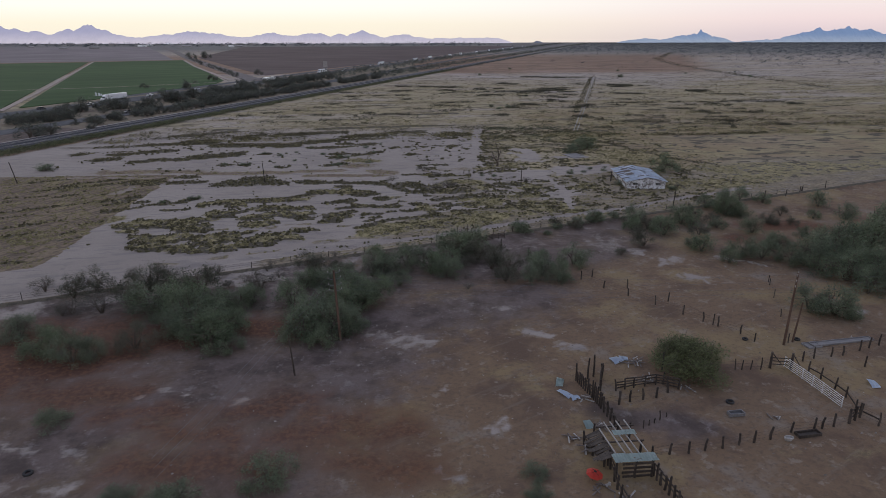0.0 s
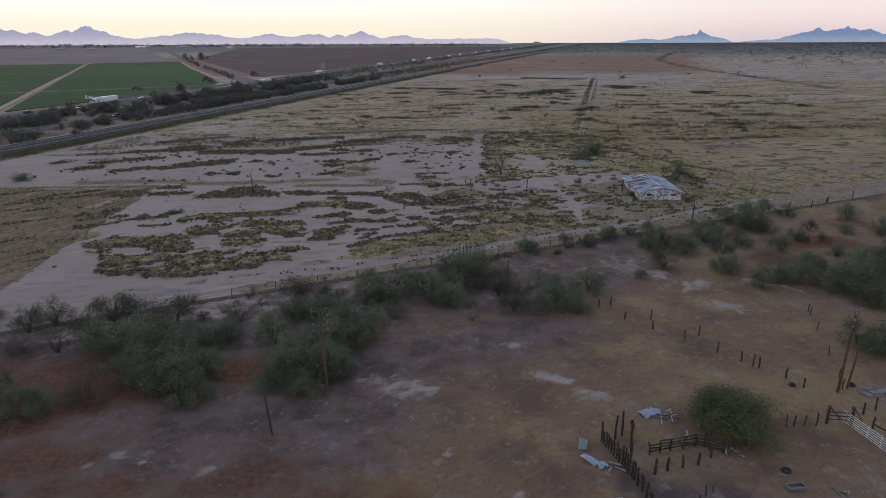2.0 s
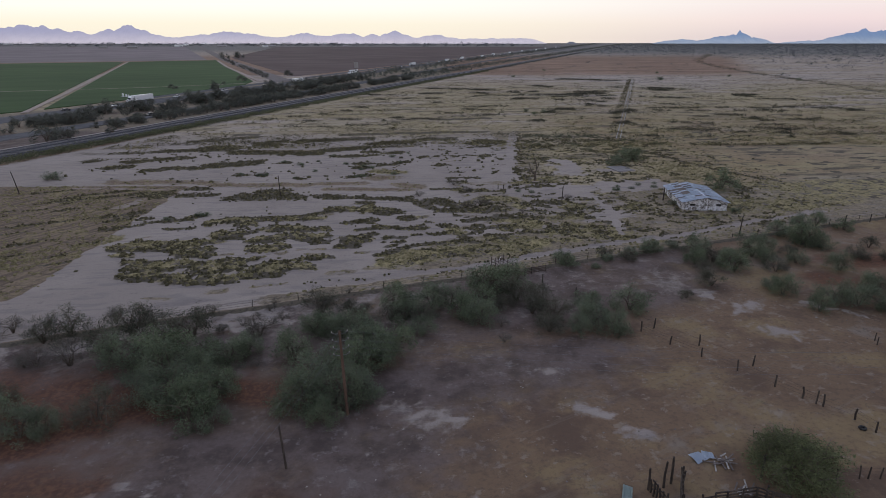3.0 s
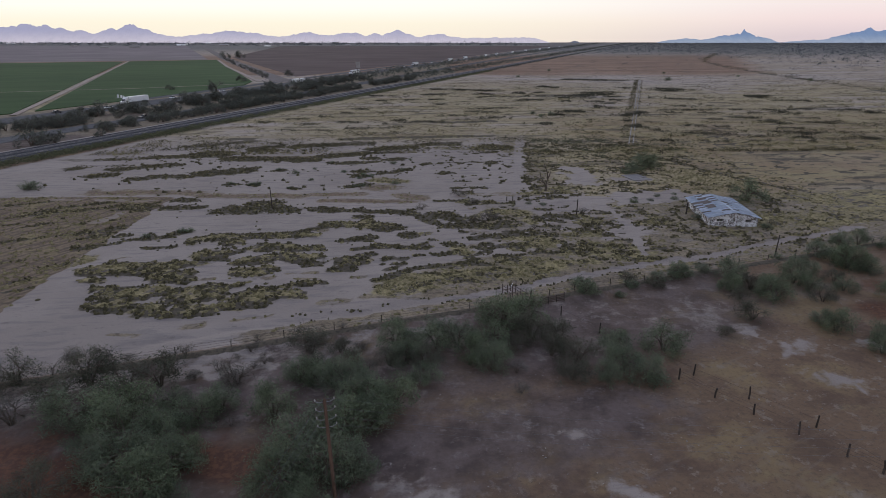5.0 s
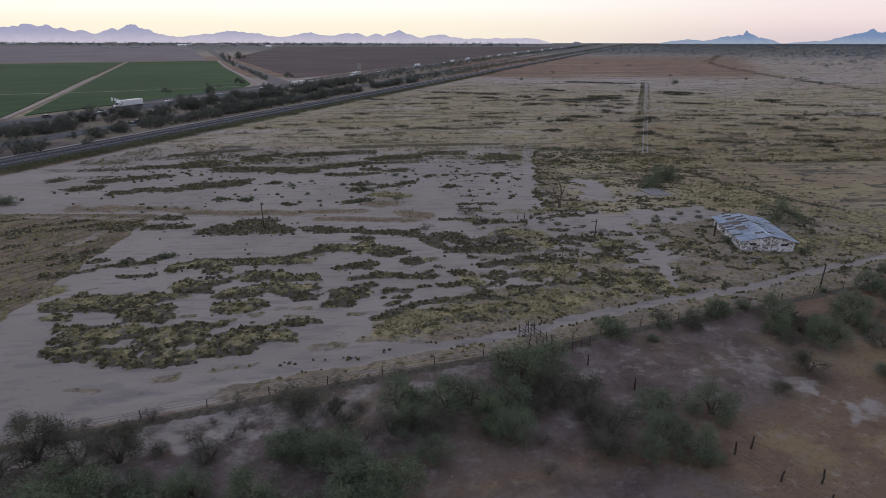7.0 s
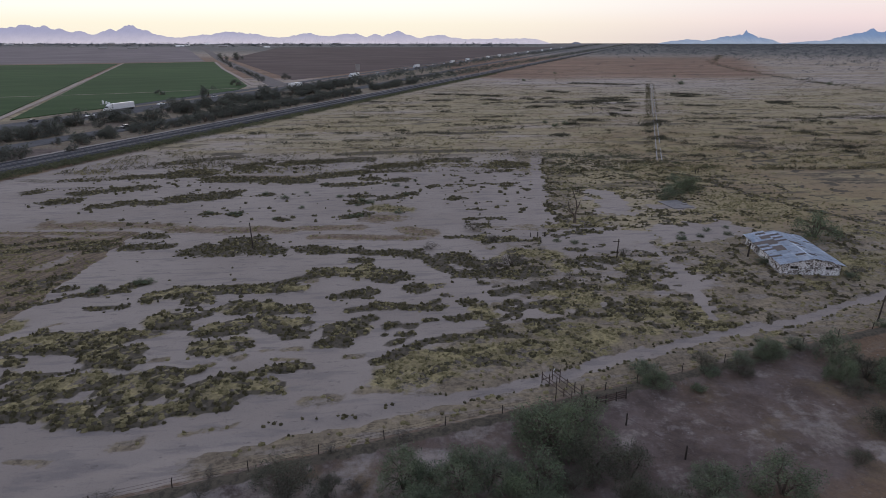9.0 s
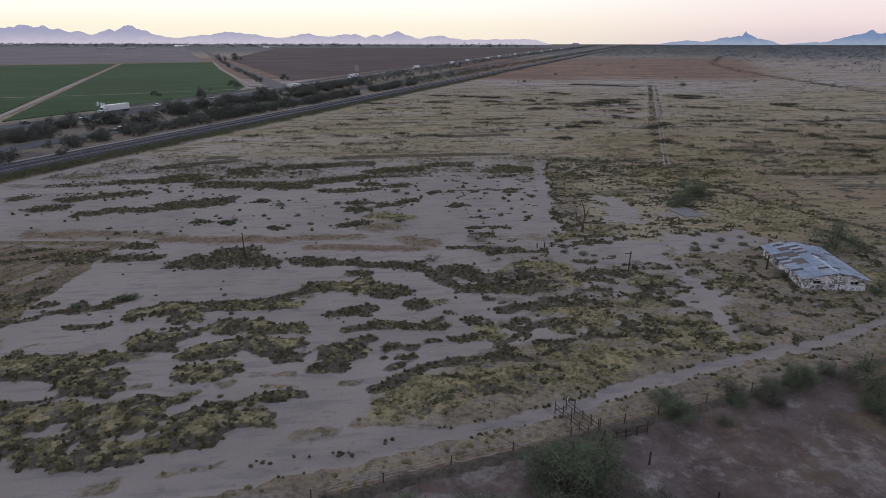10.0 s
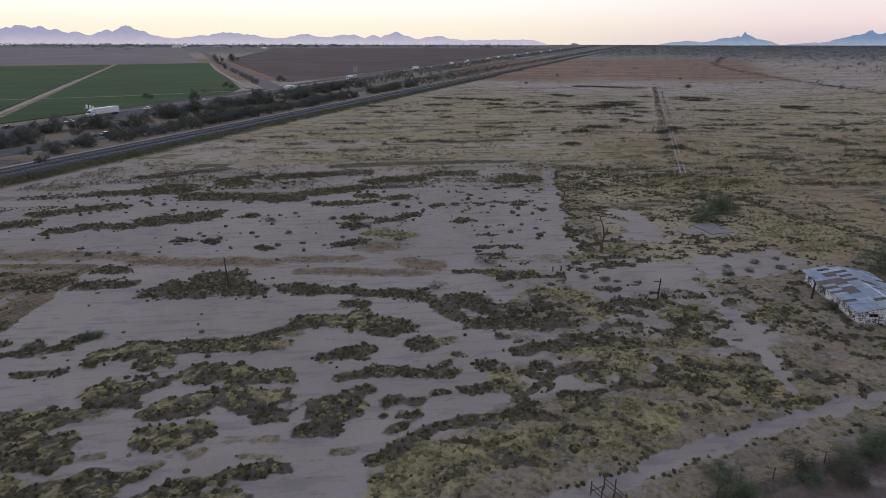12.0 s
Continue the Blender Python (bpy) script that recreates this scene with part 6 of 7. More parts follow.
def wire(a, b, sag, r=0.009, label="thin power line between two poles"):
    bm = bmesh.new()
    a, b = Vector(a), Vector(b)
    pts = []
    for i in range(13):
        t = i / 12
        p = a.lerp(b, t)
        p.z -= sag * 4 * t * (1 - t)
        pts.append(p)
    tube(bm, pts, [r] * 13, 4)
    ob = part("power_line", bm, WIRE)
    tagged(ob, label, "cable")


WIRE = plain("bare_wire", (0.1, 0.1, 0.105), (0.15, 0.15, 0.155), 2.0, 0.5, 0.5)
p1 = pole("utility_pole", -6.1, 71.4, 9.3, 0.17, (-0.35, 0.1), "brown wooden utility pole with four steel brackets", category="utility pole")
insulators(p1, (9.0, 8.2, 7.4, 6.7), (-0.35, 0.1), 9.3, 0.75, 0.25)
p2 = pole("utility_pole", 48.0, 65.1, 9.3, 0.16, (0.25, 0.2), "leaning brown wooden utility pole beside the pens", category="utility pole")
insulators(p2, (9.0, 8.3, 7.6), (0.25, 0.2), 9.3, 0.5, 0.9)
pole("leaning_pole", 49.5, 65.7, 5.2, 0.13, (0.45, 0.1), "leaning brown wooden pole without wires")
pole("leaning_post", -10.6, 63.2, 4.3, 0.11, (-0.35, 0.1), "dark bare wooden post on bare ground", WOOD_DARK)
pole("bare_pole", -31.5, 163.8, 5.0, 0.12, (-0.2, 0.0), "dark bare wooden pole among brush", WOOD_DARK)
p3 = pole("short_pole", 34.7, 156.1, 3.6, 0.12, (0.1, 0.0), "short dark wooden pole with a crossbar", WOOD_DARK)
bm = bmesh.new()
cuboid(bm, -0.9, -0.05, 3.1, 0.3, 0.05, 3.2, 0.01)
part("crossbar", bm, WOOD_DARK, p3)
pole("bare_pole", 62.9, 128.7, 3.9, 0.12, (0.25, 0.0), "dark bare wooden pole beside the wash", WOOD_DARK)
pole("bare_pole", 58.5, 156.0, 2.6, 0.18, (0.1, 0.0), "thick dark post beside the house wall", WOOD_DARK)
pole("bare_pole", -95.1, 168.4, 5.6, 0.13, (-1.0, 0.0), "dark leaning pole at the ploughed ground", WOOD_DARK)
for z in (9.1, 8.3, 7.5, 6.8):
    wire((-6.4, 71.5, z + 0.2), (48.2, 65.3, z + 0.1), 1.0)
for z in (9.1, 8.3, 7.5):
    wire((-6.5, 71.4, z + 0.2), (-15.8, 37.0, z + 0.2), 0.4)
for z in (9.4, 8.6, 7.8):
    wire((48.3, 65.3, z - 0.3), (112.0, 60.0, z + 1.0), 1.0)
    wire((48.4, 65.1, z - 0.5), (78.0, 44.0, z + 0.4), 0.5)


# ---- fences ----
def post_mesh(seed, h, r=0.09):
    g = random.Random(seed)
    bm = bmesh.new()
    tube(bm, [(0, 0, -0.25), (g.uniform(-0.03, 0.03), g.uniform(-0.03, 0.03), h * 0.5), (g.uniform(-0.06, 0.06), g.uniform(-0.06, 0.06), h)], [r, r * g.uniform(0.85, 1.05), r * g.uniform(0.7, 0.9)], 7)
    me = bpy.data.meshes.new("post")
    bm.to_mesh(me)
    bm.free()
    me.materials.append(WOOD_DARK)
    return me


POSTS = [post_mesh(k, 1.3) for k in range(5)]


def fence(name, pts, label, height=1.3, spacing=0.0, rails=(), wires=(), r=1.0, rail_mat=None, seed=1, jitter=0.12, category="fence"):
    """A fence along points: posts at the points (and between them at the spacing), with plank rails or wires at the given heights."""
    g = random.Random(seed)
    ob = thing(name, pose(pts[0][0], pts[0][1], 0), label, category)
    o = Vector((pts[0][0], pts[0][1], 0))
    spots = []
    for a, b in zip(pts, pts[1:]):
        d = math.dist(a, b)
        n = max(1, round(d / spacing)) if spacing else 1
        spots += [(a[0] + (b[0] - a[0]) * i / n, a[1] + (b[1] - a[1]) * i / n) for i in range(n)]
    spots.append(pts[-1])
    for i, (x, y) in enumerate(spots):
        hs = height * g.uniform(1 - jitter, 1 + jitter)
        m = Matrix.Translation((x - o.x, y - o.y, zg(x, y))) @ Matrix.Rotation(g.uniform(0, 6), 4, "Z") @ Matrix.Rotation(g.uniform(-0.07, 0.07), 4, "X") @ Matrix.Diagonal((r, r, hs / 1.3, 1))
        share("post", POSTS[g.randrange(5)], ob, m)
    for a, b in zip(spots, spots[1:]):
        for z in rails:
            if g.random() < 0.08:
                continue
            bm = bmesh.new()
            za, zb = zg(*a) + z + g.uniform(-0.06, 0.06), zg(*b) + z + g.uniform(-0.06, 0.06)
            d = Vector((b[0] - a[0], b[1] - a[1], zb - za))
            side = Vector((-d.y, d.x, 0)).normalized() * 0.10 * r
            p = Vector((a[0] - o.x, a[1] - o.y, za)) + side
            q = p + d
            t, w = Vector((0, 0, 0.075)), side.normalized() * 0.025
            vs = [bm.verts.new(c) for c in (p - w - t, p + w - t, p + w + t, p - w + t, q - w - t, q + w - t, q + w + t, q - w + t)]
            for f in ((3, 2, 1, 0), (4, 5, 6, 7), (0, 1, 5, 4), (1, 2, 6, 5), (2, 3, 7, 6), (3, 0, 4, 7)):
                bm.faces.new([vs[i] for i in f])
            part("rail", bm, rail_mat or WOOD_DARK, ob)
    for z in wires:
        bm = bmesh.new()
        tube(bm, [(x - o.x, y - o.y, zg(x, y) + z) for x, y in spots], [0.012] * len(spots), 3)
        part("wire", bm, PIPE_DARK, ob)
    return ob


fence("wire_fence", [(29.9, 88.8), (32.2, 84.9), (34.8, 81.8), (37.4, 78.3), (39.8, 74.8), (41.4, 72.4), (42.6, 70.8), (44.3, 68.3), (44.9, 66.2)], "dark wooden post and wire fence across bare ground", 1.25, 0, (), (0.4, 0.8, 1.1), 1.15, seed=2)
fence("wire_fence", [(20.4, 106.0), (24.2, 100.4), (31.9, 89.6), (35.7, 84.6), (39.7, 79.3), (42.2, 71.3)], "sparse dark fence posts across bare ground", 1.5, 0, (), (0.9,), 1.1, seed=3)
fence("wire_fence", [(58.1, 84.7), (57.6, 83.6), (55.4, 79.0), (52.5, 72.8), (50.3, 68.0), (48.9, 65.6)], "dark wooden post and wire fence beside a dirt track", 1.2, 0, (), (0.3, 0.6, 0.9), 0.8, seed=4)
fence("wire_fence", [(x, fence_line(x)) for x in range(-64, 16, 6)], "thin post and wire fence along a low bank", 1.15, 0, (), (0.35, 0.7, 1.0), 0.6, seed=5)
fence("wire_fence", [(x, fence_line(x)) for x in (17, 20, 24, 30, 36, 42, 48, 54, 60, 66, 72, 78, 84, 92, 100)], "thin post and wire fence along a low bank", 1.15, 0, (), (0.35, 0.7, 1.0), 0.6, seed=6)
fence("wire_fence", [(88, 135), (93.6, 135.6), (98.7, 138.0), (101.1, 140.6), (108, 142)], "leaning dark fence posts beside the wash", 1.6, 0, (), (0.4, 0.8), 1.2, seed=7)
fence("pen_fence", [(23.1, 45.7), (24.9, 46.0), (26.7, 46.0), (28.4, 46.3), (30.2, 46.5), (31.9, 46.8), (33.5, 47.0), (35.3, 47.3), (37.9, 48.2), (40.2, 48.2), (41.2, 48.4), (42.5, 48.6), (44.3, 48.9)],
      "dark wooden corral fence posts with wires", 1.3, 0, (), (0.35, 0.7, 1.0), 1.3, seed=8)
fence("pen_fence", [(46.7, 58.5), (47.1, 57.0), (47.2, 54.9), (47.2, 53.2), (46.4, 50.8), (46.0, 49.7)], "dark wooden corral posts and wires behind the white gate", 1.45, 0, (0.5,), (0.8, 1.2), 1.1, seed=9)
fence("pen_fence", [(46.0, 49.7), (46.8, 48.2), (47.6, 46.8), (48.6, 45.2), (49.6, 43.6), (50.8, 41.8)], "dark wooden corral fence with few plank rails", 1.5, 0, (0.7,), (0.4, 1.1), 1.1, seed=10)
fence("pen_fence", [(44.3, 48.9), (45.2, 49.3), (46.0, 49.7)], "dark wooden corral fence corner with rails", 1.6, 0, (0.4, 0.8, 1.2), (), 1.5, seed=11)
fence("pen_fence", [(46.0, 60.4), (47.7, 61.0), (49.4, 61.5), (51.7, 61.7), (53.2, 61.8), (56.0, 62.7), (57.6, 63.2), (59.4, 63.8), (61.5, 64.5)], "dark wooden corral fence beside a concrete trough", 1.35, 0, (), (0.4, 0.8, 1.1), 1.2, seed=12)
fence("pen_fence", [(36.6, 59.6), (38.8, 59.8), (39.6, 59.8), (40.6, 59.7), (41.7, 59.6), (43.0, 59.8)], "thin dark posts and wire beside a bush", 1.35, 0, (), (0.4, 0.8, 1.1), 0.8, seed=13)
fence("chute_fence", [(20.3, 58.9), (20.5, 57.6), (20.9, 55.8), (21.2, 53.9)], "dense dark stake wall of a cattle chute", 1.7, 0.42, (0.4, 0.8, 1.2), (), 1.1, seed=14, jitter=0.3)
fence("chute_fence", [(21.2, 53.9), (21.4, 51.6), (21.4, 49.6)], "dark wooden chute fence leading to the shed", 1.5, 0.8, (0.5, 1.0), (), 1.25, seed=15, jitter=0.2)
fence("chute_fence", [(22.2, 57.0), (22.7, 58.4), (23.6, 60.4)], "dark leaning plank fence of a cattle chute", 1.5, 0.5, (0.4, 0.8, 1.2), (), 1.1, seed=16, jitter=0.25)
fence("pen_fence", [(23.9, 57.0), (26.0, 57.3), (28.6, 57.7), (30.6, 56.5)], "dark plank fence of a small cattle pen", 1.35, 1.3, (0.25, 0.55, 0.85, 1.15), (), 1.1, seed=17)
fence("pen_fence", [(21.2, 53.9), (23.3, 54.4), (24.6, 54.7), (26.1, 55.0), (27.6, 55.2), (29.2, 56.0)], "dark wooden posts of a small cattle pen", 1.35, 0, (), (0.5, 1.0), 1.5, seed=18)
fence("broken_fence", [(24.2, 50.2), (24.9, 50.6), (25.6, 50.9), (26.3, 51.3), (27.2, 51.8)], "row of short broken fence stakes", 0.8, 0, (), (), 0.7, seed=19, jitter=0.4)
fence("alley_fence", [(18.9, 44.6), (18.7, 43.0), (18.5, 41.0), (18.6, 38.5)], "dark wooden rails of a cattle alley", 1.4, 1.1, (0.5, 1.0), (), 1.25, seed=20)
fence("alley_fence", [(22.3, 43.4), (22.4, 42.2), (22.6, 41.0), (22.8, 38.6)], "dark wooden rails of a cattle alley", 1.5, 0.8, (0.6, 1.1), (), 1.35, seed=21, jitter=0.25)
fence("board_fence", [(17.7, 48.2), (18.0, 46.6), (18.5, 45.0)], "weathered board fence leaning beside the shed", 1.3, 1.4, (0.3, 0.5, 0.7, 0.9), (), 1.3, seed=22)
for x, y, h in [(21.6, 59.4, 2.6), (22.4, 59.9, 2.7), (20.2, 59.2, 2.2), (30.4, 60.2, 2.4), (53.9, 59.1, 1.4), (19.0, 49.4, 1.4), (29.4, 57.6, 1.5)]:
    ob = thing("single_post", pose(x, y, zg(x, y)), "single dark weathered wooden post standing alone", "post")
    share("shaft", POSTS[int(h * 10) % 5], ob, Matrix.Diagonal((1.2, 1.2, h / 1.3, 1)))


def bar_gate(x0, y0, x1, y1):
    l = math.dist((x0, y0), (x1, y1))
    ob = thing("cattle_gate", pose(x0, y0, zg(x0, y0), 0, 0, math.degrees(math.atan2(y1 - y0, x1 - x0))), "long white tubular steel cattle gate standing open", "gate")
    for i in range(6):
        bm = bmesh.new()
        tube(bm, [(0, 0, 0.22 + 0.22 * i), (l * 0.5, 0.12, 0.2 + 0.22 * i), (l, 0, 0.22 + 0.22 * i)], [0.035] * 3, 6)
        part("bar", bm, PIPE_WHITE, ob)
    for q in (0.01, 0.33, 0.5, 0.67, 0.99):
        bm = bmesh.new()
        off = 0.12 * (1 - abs(2 * q - 1))
        tube(bm, [(l * q, off, 0.1), (l * q, off, 1.4)], [0.04] * 2, 6)
        part("upright", bm, PIPE_WHITE, ob)


bar_gate(44.7, 60.0, 45.4, 51.4)


def gate_frame(x, y):
    ob = thing("gate_frame", pose(x, y, zg(x, y), 0, 0, -14), "tall dark timber gate frame with diagonal braces", "gate")
    for px in (0.0, 2.2):
        bm = bmesh.new()
        tube(bm, [(px, 0, -0.3), (px, 0, 2.0)], [0.16, 0.13], 8)
        part("post", bm, WOOD_DARK, ob)
    for a, b in (((0, 0, 1.9), (1.2, 0, 0.5)), ((2.2, 0, 1.9), (3.2, 0.1, 0.4)), ((0, 0, 0.5), (2.2, 0, 0.5)), ((0, 0, 0.9), (2.2, 0, 0.9)), ((0, 0, 1.3), (2.2, 0, 1.3))):
        bm = bmesh.new()
        tube(bm, [a, b], [0.06, 0.05], 5)
        part("brace", bm, WOOD_DARK, ob)


gate_frame(43.0, 59.9)


def shed():
    """The half-roofed shed of the pens."""
    ob = thing("ruined_shed", pose(18.9, 43.3, 0), "ruined timber shed with open rafters and few tin sheets", "shed")
    w, l, h = 3.2, 5.2, 1.85
    for x, y, hh in ((0, 0, 1.7), (w, 0, 1.85), (w, l, 1.9), (0.1, 3.6, 1.8), (w, 2.7, 1.8), (0, 1.8, 1.7), (1.7, 0, 1.75)):
        share("post", POSTS[int(x + y) % 5], ob, Matrix.Translation((x, y, zg(18.9 + x, 43.3 + y))) @ Matrix.Diagonal((1.4, 1.4, hh / 1.3, 1)))
    for k, q in enumerate((0.0, 0.28, 0.5, 0.72, 1.0)):
        bm = bmesh.new()
        x = w * q
        cuboid(bm, x - 0.04, -0.3, h - 0.05, x + 0.04, l + 0.2 - 0.9 * (k == 0), h + 0.07)
        part("rafter", bm, BLEACHED, ob, "bleached timber rafter").matrix_basis = pose(0.25 - 0.1 * k, 0, 0, 0, 0, 4)
    for y in (0.0, 2.6, 4.9):
        bm = bmesh.new()
        cuboid(bm, -0.2, y - 0.05, h - 0.16, w + 0.2, y + 0.05, h - 0.05)
        part("beam", bm, WOOD_DARK, ob)
    for a, b, y0, y1, m in ((-0.3, w + 0.3, -0.45, 0.65, TIN_GREEN), (0.9, w - 0.2, 3.3, 4.0, TIN_GREEN), (-0.1, 0.9, 0.3, 0.75, TIN_GREEN)):
        bm = bmesh.new()
        n = int((b - a) * 8)
        rows = [[bm.verts.new((a + (b - a) * i / n, yy, h + 0.10 + 0.025 * (i % 2))) for i in range(n + 1)] for yy in (y0, y1)]
        for i in range(n):
            bm.faces.new((rows[0][i], rows[0][i + 1], rows[1][i + 1], rows[1][i]))
        bmesh.ops.solidify(bm, geom=bm.faces[:], thickness=0.012)
        part("tin_sheet", bm, m, ob, "pale green corrugated tin sheet")
    for i in range(4):
        bm = bmesh.new()
        z = 0.12 + 0.42 * i
        cuboid(bm, 0.55 - 0.1 * (i % 2), -0.14, z, w - 0.1 + 0.12 * (i % 2), -0.10, z + 0.22)
        part("wall_board", bm, WOOD_DARK, ob)
    for i in range(11):
        bm = bmesh.new()
        y = 0.9 + 0.40 * i
        cuboid(bm, -1.5 - 0.25 * (i % 3), 0, -0.02, 0.0, 0.30, 0.02)
        part("fallen_board", bm, WOOD_DARK, ob).matrix_basis = pose(0.35, y, 1.62 - 0.03 * i, 0, -16 - 2 * (i % 4), 3 + 4 * (i % 3))


shed()


def tin_scrap(x, y, w, l, rz, mat, label, tilt=6):
    bm = bmesh.new()
    n, m = int(w * 9), 4
    g = random.Random(int(x * 10))
    rows = [[bm.verts.new((-w / 2 + w * i / n, -l / 2 + l * j / m, 0.05 + 0.025 * (i % 2) + 0.16 * math.sin(2.2 * j / m + i / n) + g.uniform(0, 0.02))) for i in range(n + 1)] for j in range(m + 1)]
    for j in range(m):
        for i in range(n):
            bm.faces.new((rows[j][i], rows[j][i + 1], rows[j + 1][i + 1], rows[j + 1][i]))
    bmesh.ops.solidify(bm, geom=bm.faces[:], thickness=0.012)
    ob = part("tin_sheet", bm, mat)
    ob.matrix_basis = pose(x, y, zg(x, y) + 0.02, tilt, 0, rz)
    tagged(ob, label, "scrap metal")


tin_scrap(26.1, 63.0, 1.3, 1.2, 25, TIN, "bent blue-grey tin sheet lying by a scrap heap")
tin_scrap(27.1, 63.3, 1.0, 0.9, -10, TIN, "small bent blue-grey tin sheet on scrap")
tin_scrap(18.2, 56.6, 0.75, 1.6, 40, TIN, "long bent blue-grey tin sheet on bare ground")
tin_scrap(19.1, 55.8, 0.9, 0.8, 10, TIN, "small blue-grey tin sheet on bare ground")
tin_scrap(18.3, 58.8, 0.8, 1.5, -20, TIN_GREEN, "pale green tin sheet on bare ground")
tin_scrap(19.0, 51.0, 0.9, 1.1, 15, TIN_GREEN, "pale green tin sheet propped beside the chute", 25)
tin_scrap(51.9, 55.3, 0.8, 1.5, -12, TIN, "pale blue tin sheet lying in a pen")


def timber_heap(x, y, n, size, seed, label):
    ob = thing("timber_heap", pose(x, y, zg(x, y)), label, "scrap timber")
    g = random.Random(seed)
    for i in range(n):
        bm = bmesh.new()
        l = size * g.uniform(0.4, 1.0)
        cuboid(bm, -l / 2, -0.06, 0, l / 2, 0.06, 0.06)
        part("plank", bm, BOARDS if i % 3 else BLEACHED, ob).matrix_basis = pose(g.uniform(-size, size) * 0.5, g.uniform(-size, size) * 0.35, 0.04 + 0.05 * i * 0.4, g.uniform(-5, 5), g.uniform(-8, 8), g.uniform(0, 180))


timber_heap(28.0, 62.4, 14, 1.9, 1, "heap of broken grey timber and sticks")
timber_heap(19.9, 55.6, 9, 1.2, 2, "small heap of broken grey timber")
timber_heap(17.0, 49.2, 8, 1.4, 3, "scattered broken grey timber beside the shed")
timber_heap(28.4, 58.6, 10, 1.8, 4, "broken grey boards beside a plank fence")
timber_heap(17.3, 42.3, 8, 1.5, 5, "broken sticks and boards on bare ground")
timber_heap(31.4, 56.4, 5, 1.6, 6, "fallen grey fence rails on bare ground")
timber_heap(18.4, 47.6, 10, 1.8, 9, "broken dark boards beside the shed")
timber_heap(20.6, 50.6, 9, 1.5, 10, "loose sticks and boards behind the shed")
timber_heap(18.6, 40.6, 8, 1.5, 11, "broken sticks beside the cattle alley")
timber_heap(37.6, 50.6, 5, 1.0, 8, "low heap of weathered boards in the pen")


def parasol(x, y):
    ob = thing("red_parasol", pose(x, y, zg(x, y), 6, 8, 0), "faded red open parasol standing low on bare ground", "parasol")
    bm = bmesh.new()
    n = 8
    rim = [bm.verts.new((0.74 * math.cos(6.283 * i / n), 0.74 * math.sin(6.283 * i / n), 0.72)) for i in range(n)]
    mid = [bm.verts.new((0.42 * math.cos(6.283 * i / n), 0.42 * math.sin(6.283 * i / n), 0.92)) for i in range(n)]
    top = bm.verts.new((0, 0, 1.02))
    for i in range(n):
        j = (i + 1) % n
        bm.faces.new((rim[i], rim[j], mid[j], mid[i]))
        bm.faces.new((mid[i], mid[j], top))
    bmesh.ops.solidify(bm, geom=bm.faces[:], thickness=0.01)
    part("canopy", bm, RED_PAINT, ob)
    bm = bmesh.new()
    tube(bm, [(0, 0, 0), (0, 0, 1.1)], [0.03, 0.03], 6)
    part("pole", bm, PIPE_DARK, ob)
    bm = bmesh.new()
    tube(bm, [(0, 0, 1.0), (0, 0, 1.08)], [0.12, 0.05], 8)
    part("cap", bm, RUBBER, ob, "dark cap on top")
    for i in range(4):
        bm = bmesh.new()
        a = 6.283 * i / 4 + 0.4
        tube(bm, [(0.05 * math.cos(a), 0.05 * math.sin(a), 1.035), (0.42 * math.cos(a), 0.42 * math.sin(a), 0.94)], [0.022, 0.015], 5)
        part("rib", bm, RUBBER, ob)


parasol(16.9, 43.3)


def torus(bm, R, r, z, n=16, m=7):
    vs = [[bm.verts.new(((R + r * math.cos(6.283 * j / m)) * math.cos(6.283 * i / n), (R + r * math.cos(6.283 * j / m)) * math.sin(6.283 * i / n), z + r * math.sin(6.283 * j / m))) for j in range(m)] for i in range(n)]
    for i in range(n):
        for j in range(m):
            bm.faces.new((vs[i][j], vs[(i + 1) % n][j], vs[(i + 1) % n][(j + 1) % m], vs[i][(j + 1) % m]))
    return bm


for x, y, R in [(34.8, 53.6, 0.32), (44.0, 66.8, 0.26), (50.4, 66.2, 0.3), (-31.4, 48.6, 0.32)]:
    ob = part("old_tyre", torus(bmesh.new(), R, 0.12, 0.1), RUBBER)
    ob.matrix_basis = pose(x, y, zg(x, y))
    tagged(ob, "old black tyre lying on bare ground", "tyre")


def trough(name, x, y, l, w, h, rz, mat, label):
    ob = thing(name, pose(x, y, zg(x, y), 0, 0, rz), label, "trough")
    for a in ((-l / 2, -w / 2, 0, l / 2, -w / 2 + 0.09, h), (-l / 2, w / 2 - 0.09, 0, l / 2, w / 2, h), (-l / 2, -w / 2 + 0.09, 0, -l / 2 + 0.09, w / 2 - 0.09, h), (l / 2 - 0.09, -w / 2 + 0.09, 0, l / 2, w / 2 - 0.09, h)):
        part("side", cuboid(bmesh.new(), *a, 0.012), mat, ob)
    part("bottom", cuboid(bmesh.new(), -l / 2 + 0.1, -w / 2 + 0.1, 0, l / 2 - 0.1, w / 2 - 0.1, 0.08), mat, ob)


trough("water_trough", 34.2, 51.4, 1.6, 0.7, 0.35, 4, STEEL, "grey metal trough lying in the pen")
trough("concrete_trough", 55.4, 65.0, 8.6, 1.0, 0.2, 6, SLAB, "long dusty concrete cattle trough")
trough("concrete_trough", 51.2, 64.5, 1.9, 1.4, 0.2, 8, SLAB, "small square pale concrete basin")
trough("feed_trough", 39.2, 47.6, 2.4, 0.8, 0.3, 5, WOOD_DARK, "dark timber feed trough against the fence")
ob = part("bath_tub", torus(bmesh.new(), 0.36, 0.07, 0.3), BLEACHED)
ob.matrix_basis = pose(36.9, 47.0, zg(36.9, 47.0)) @ Matrix.Diagonal((1.1, 0.7, 1, 1))
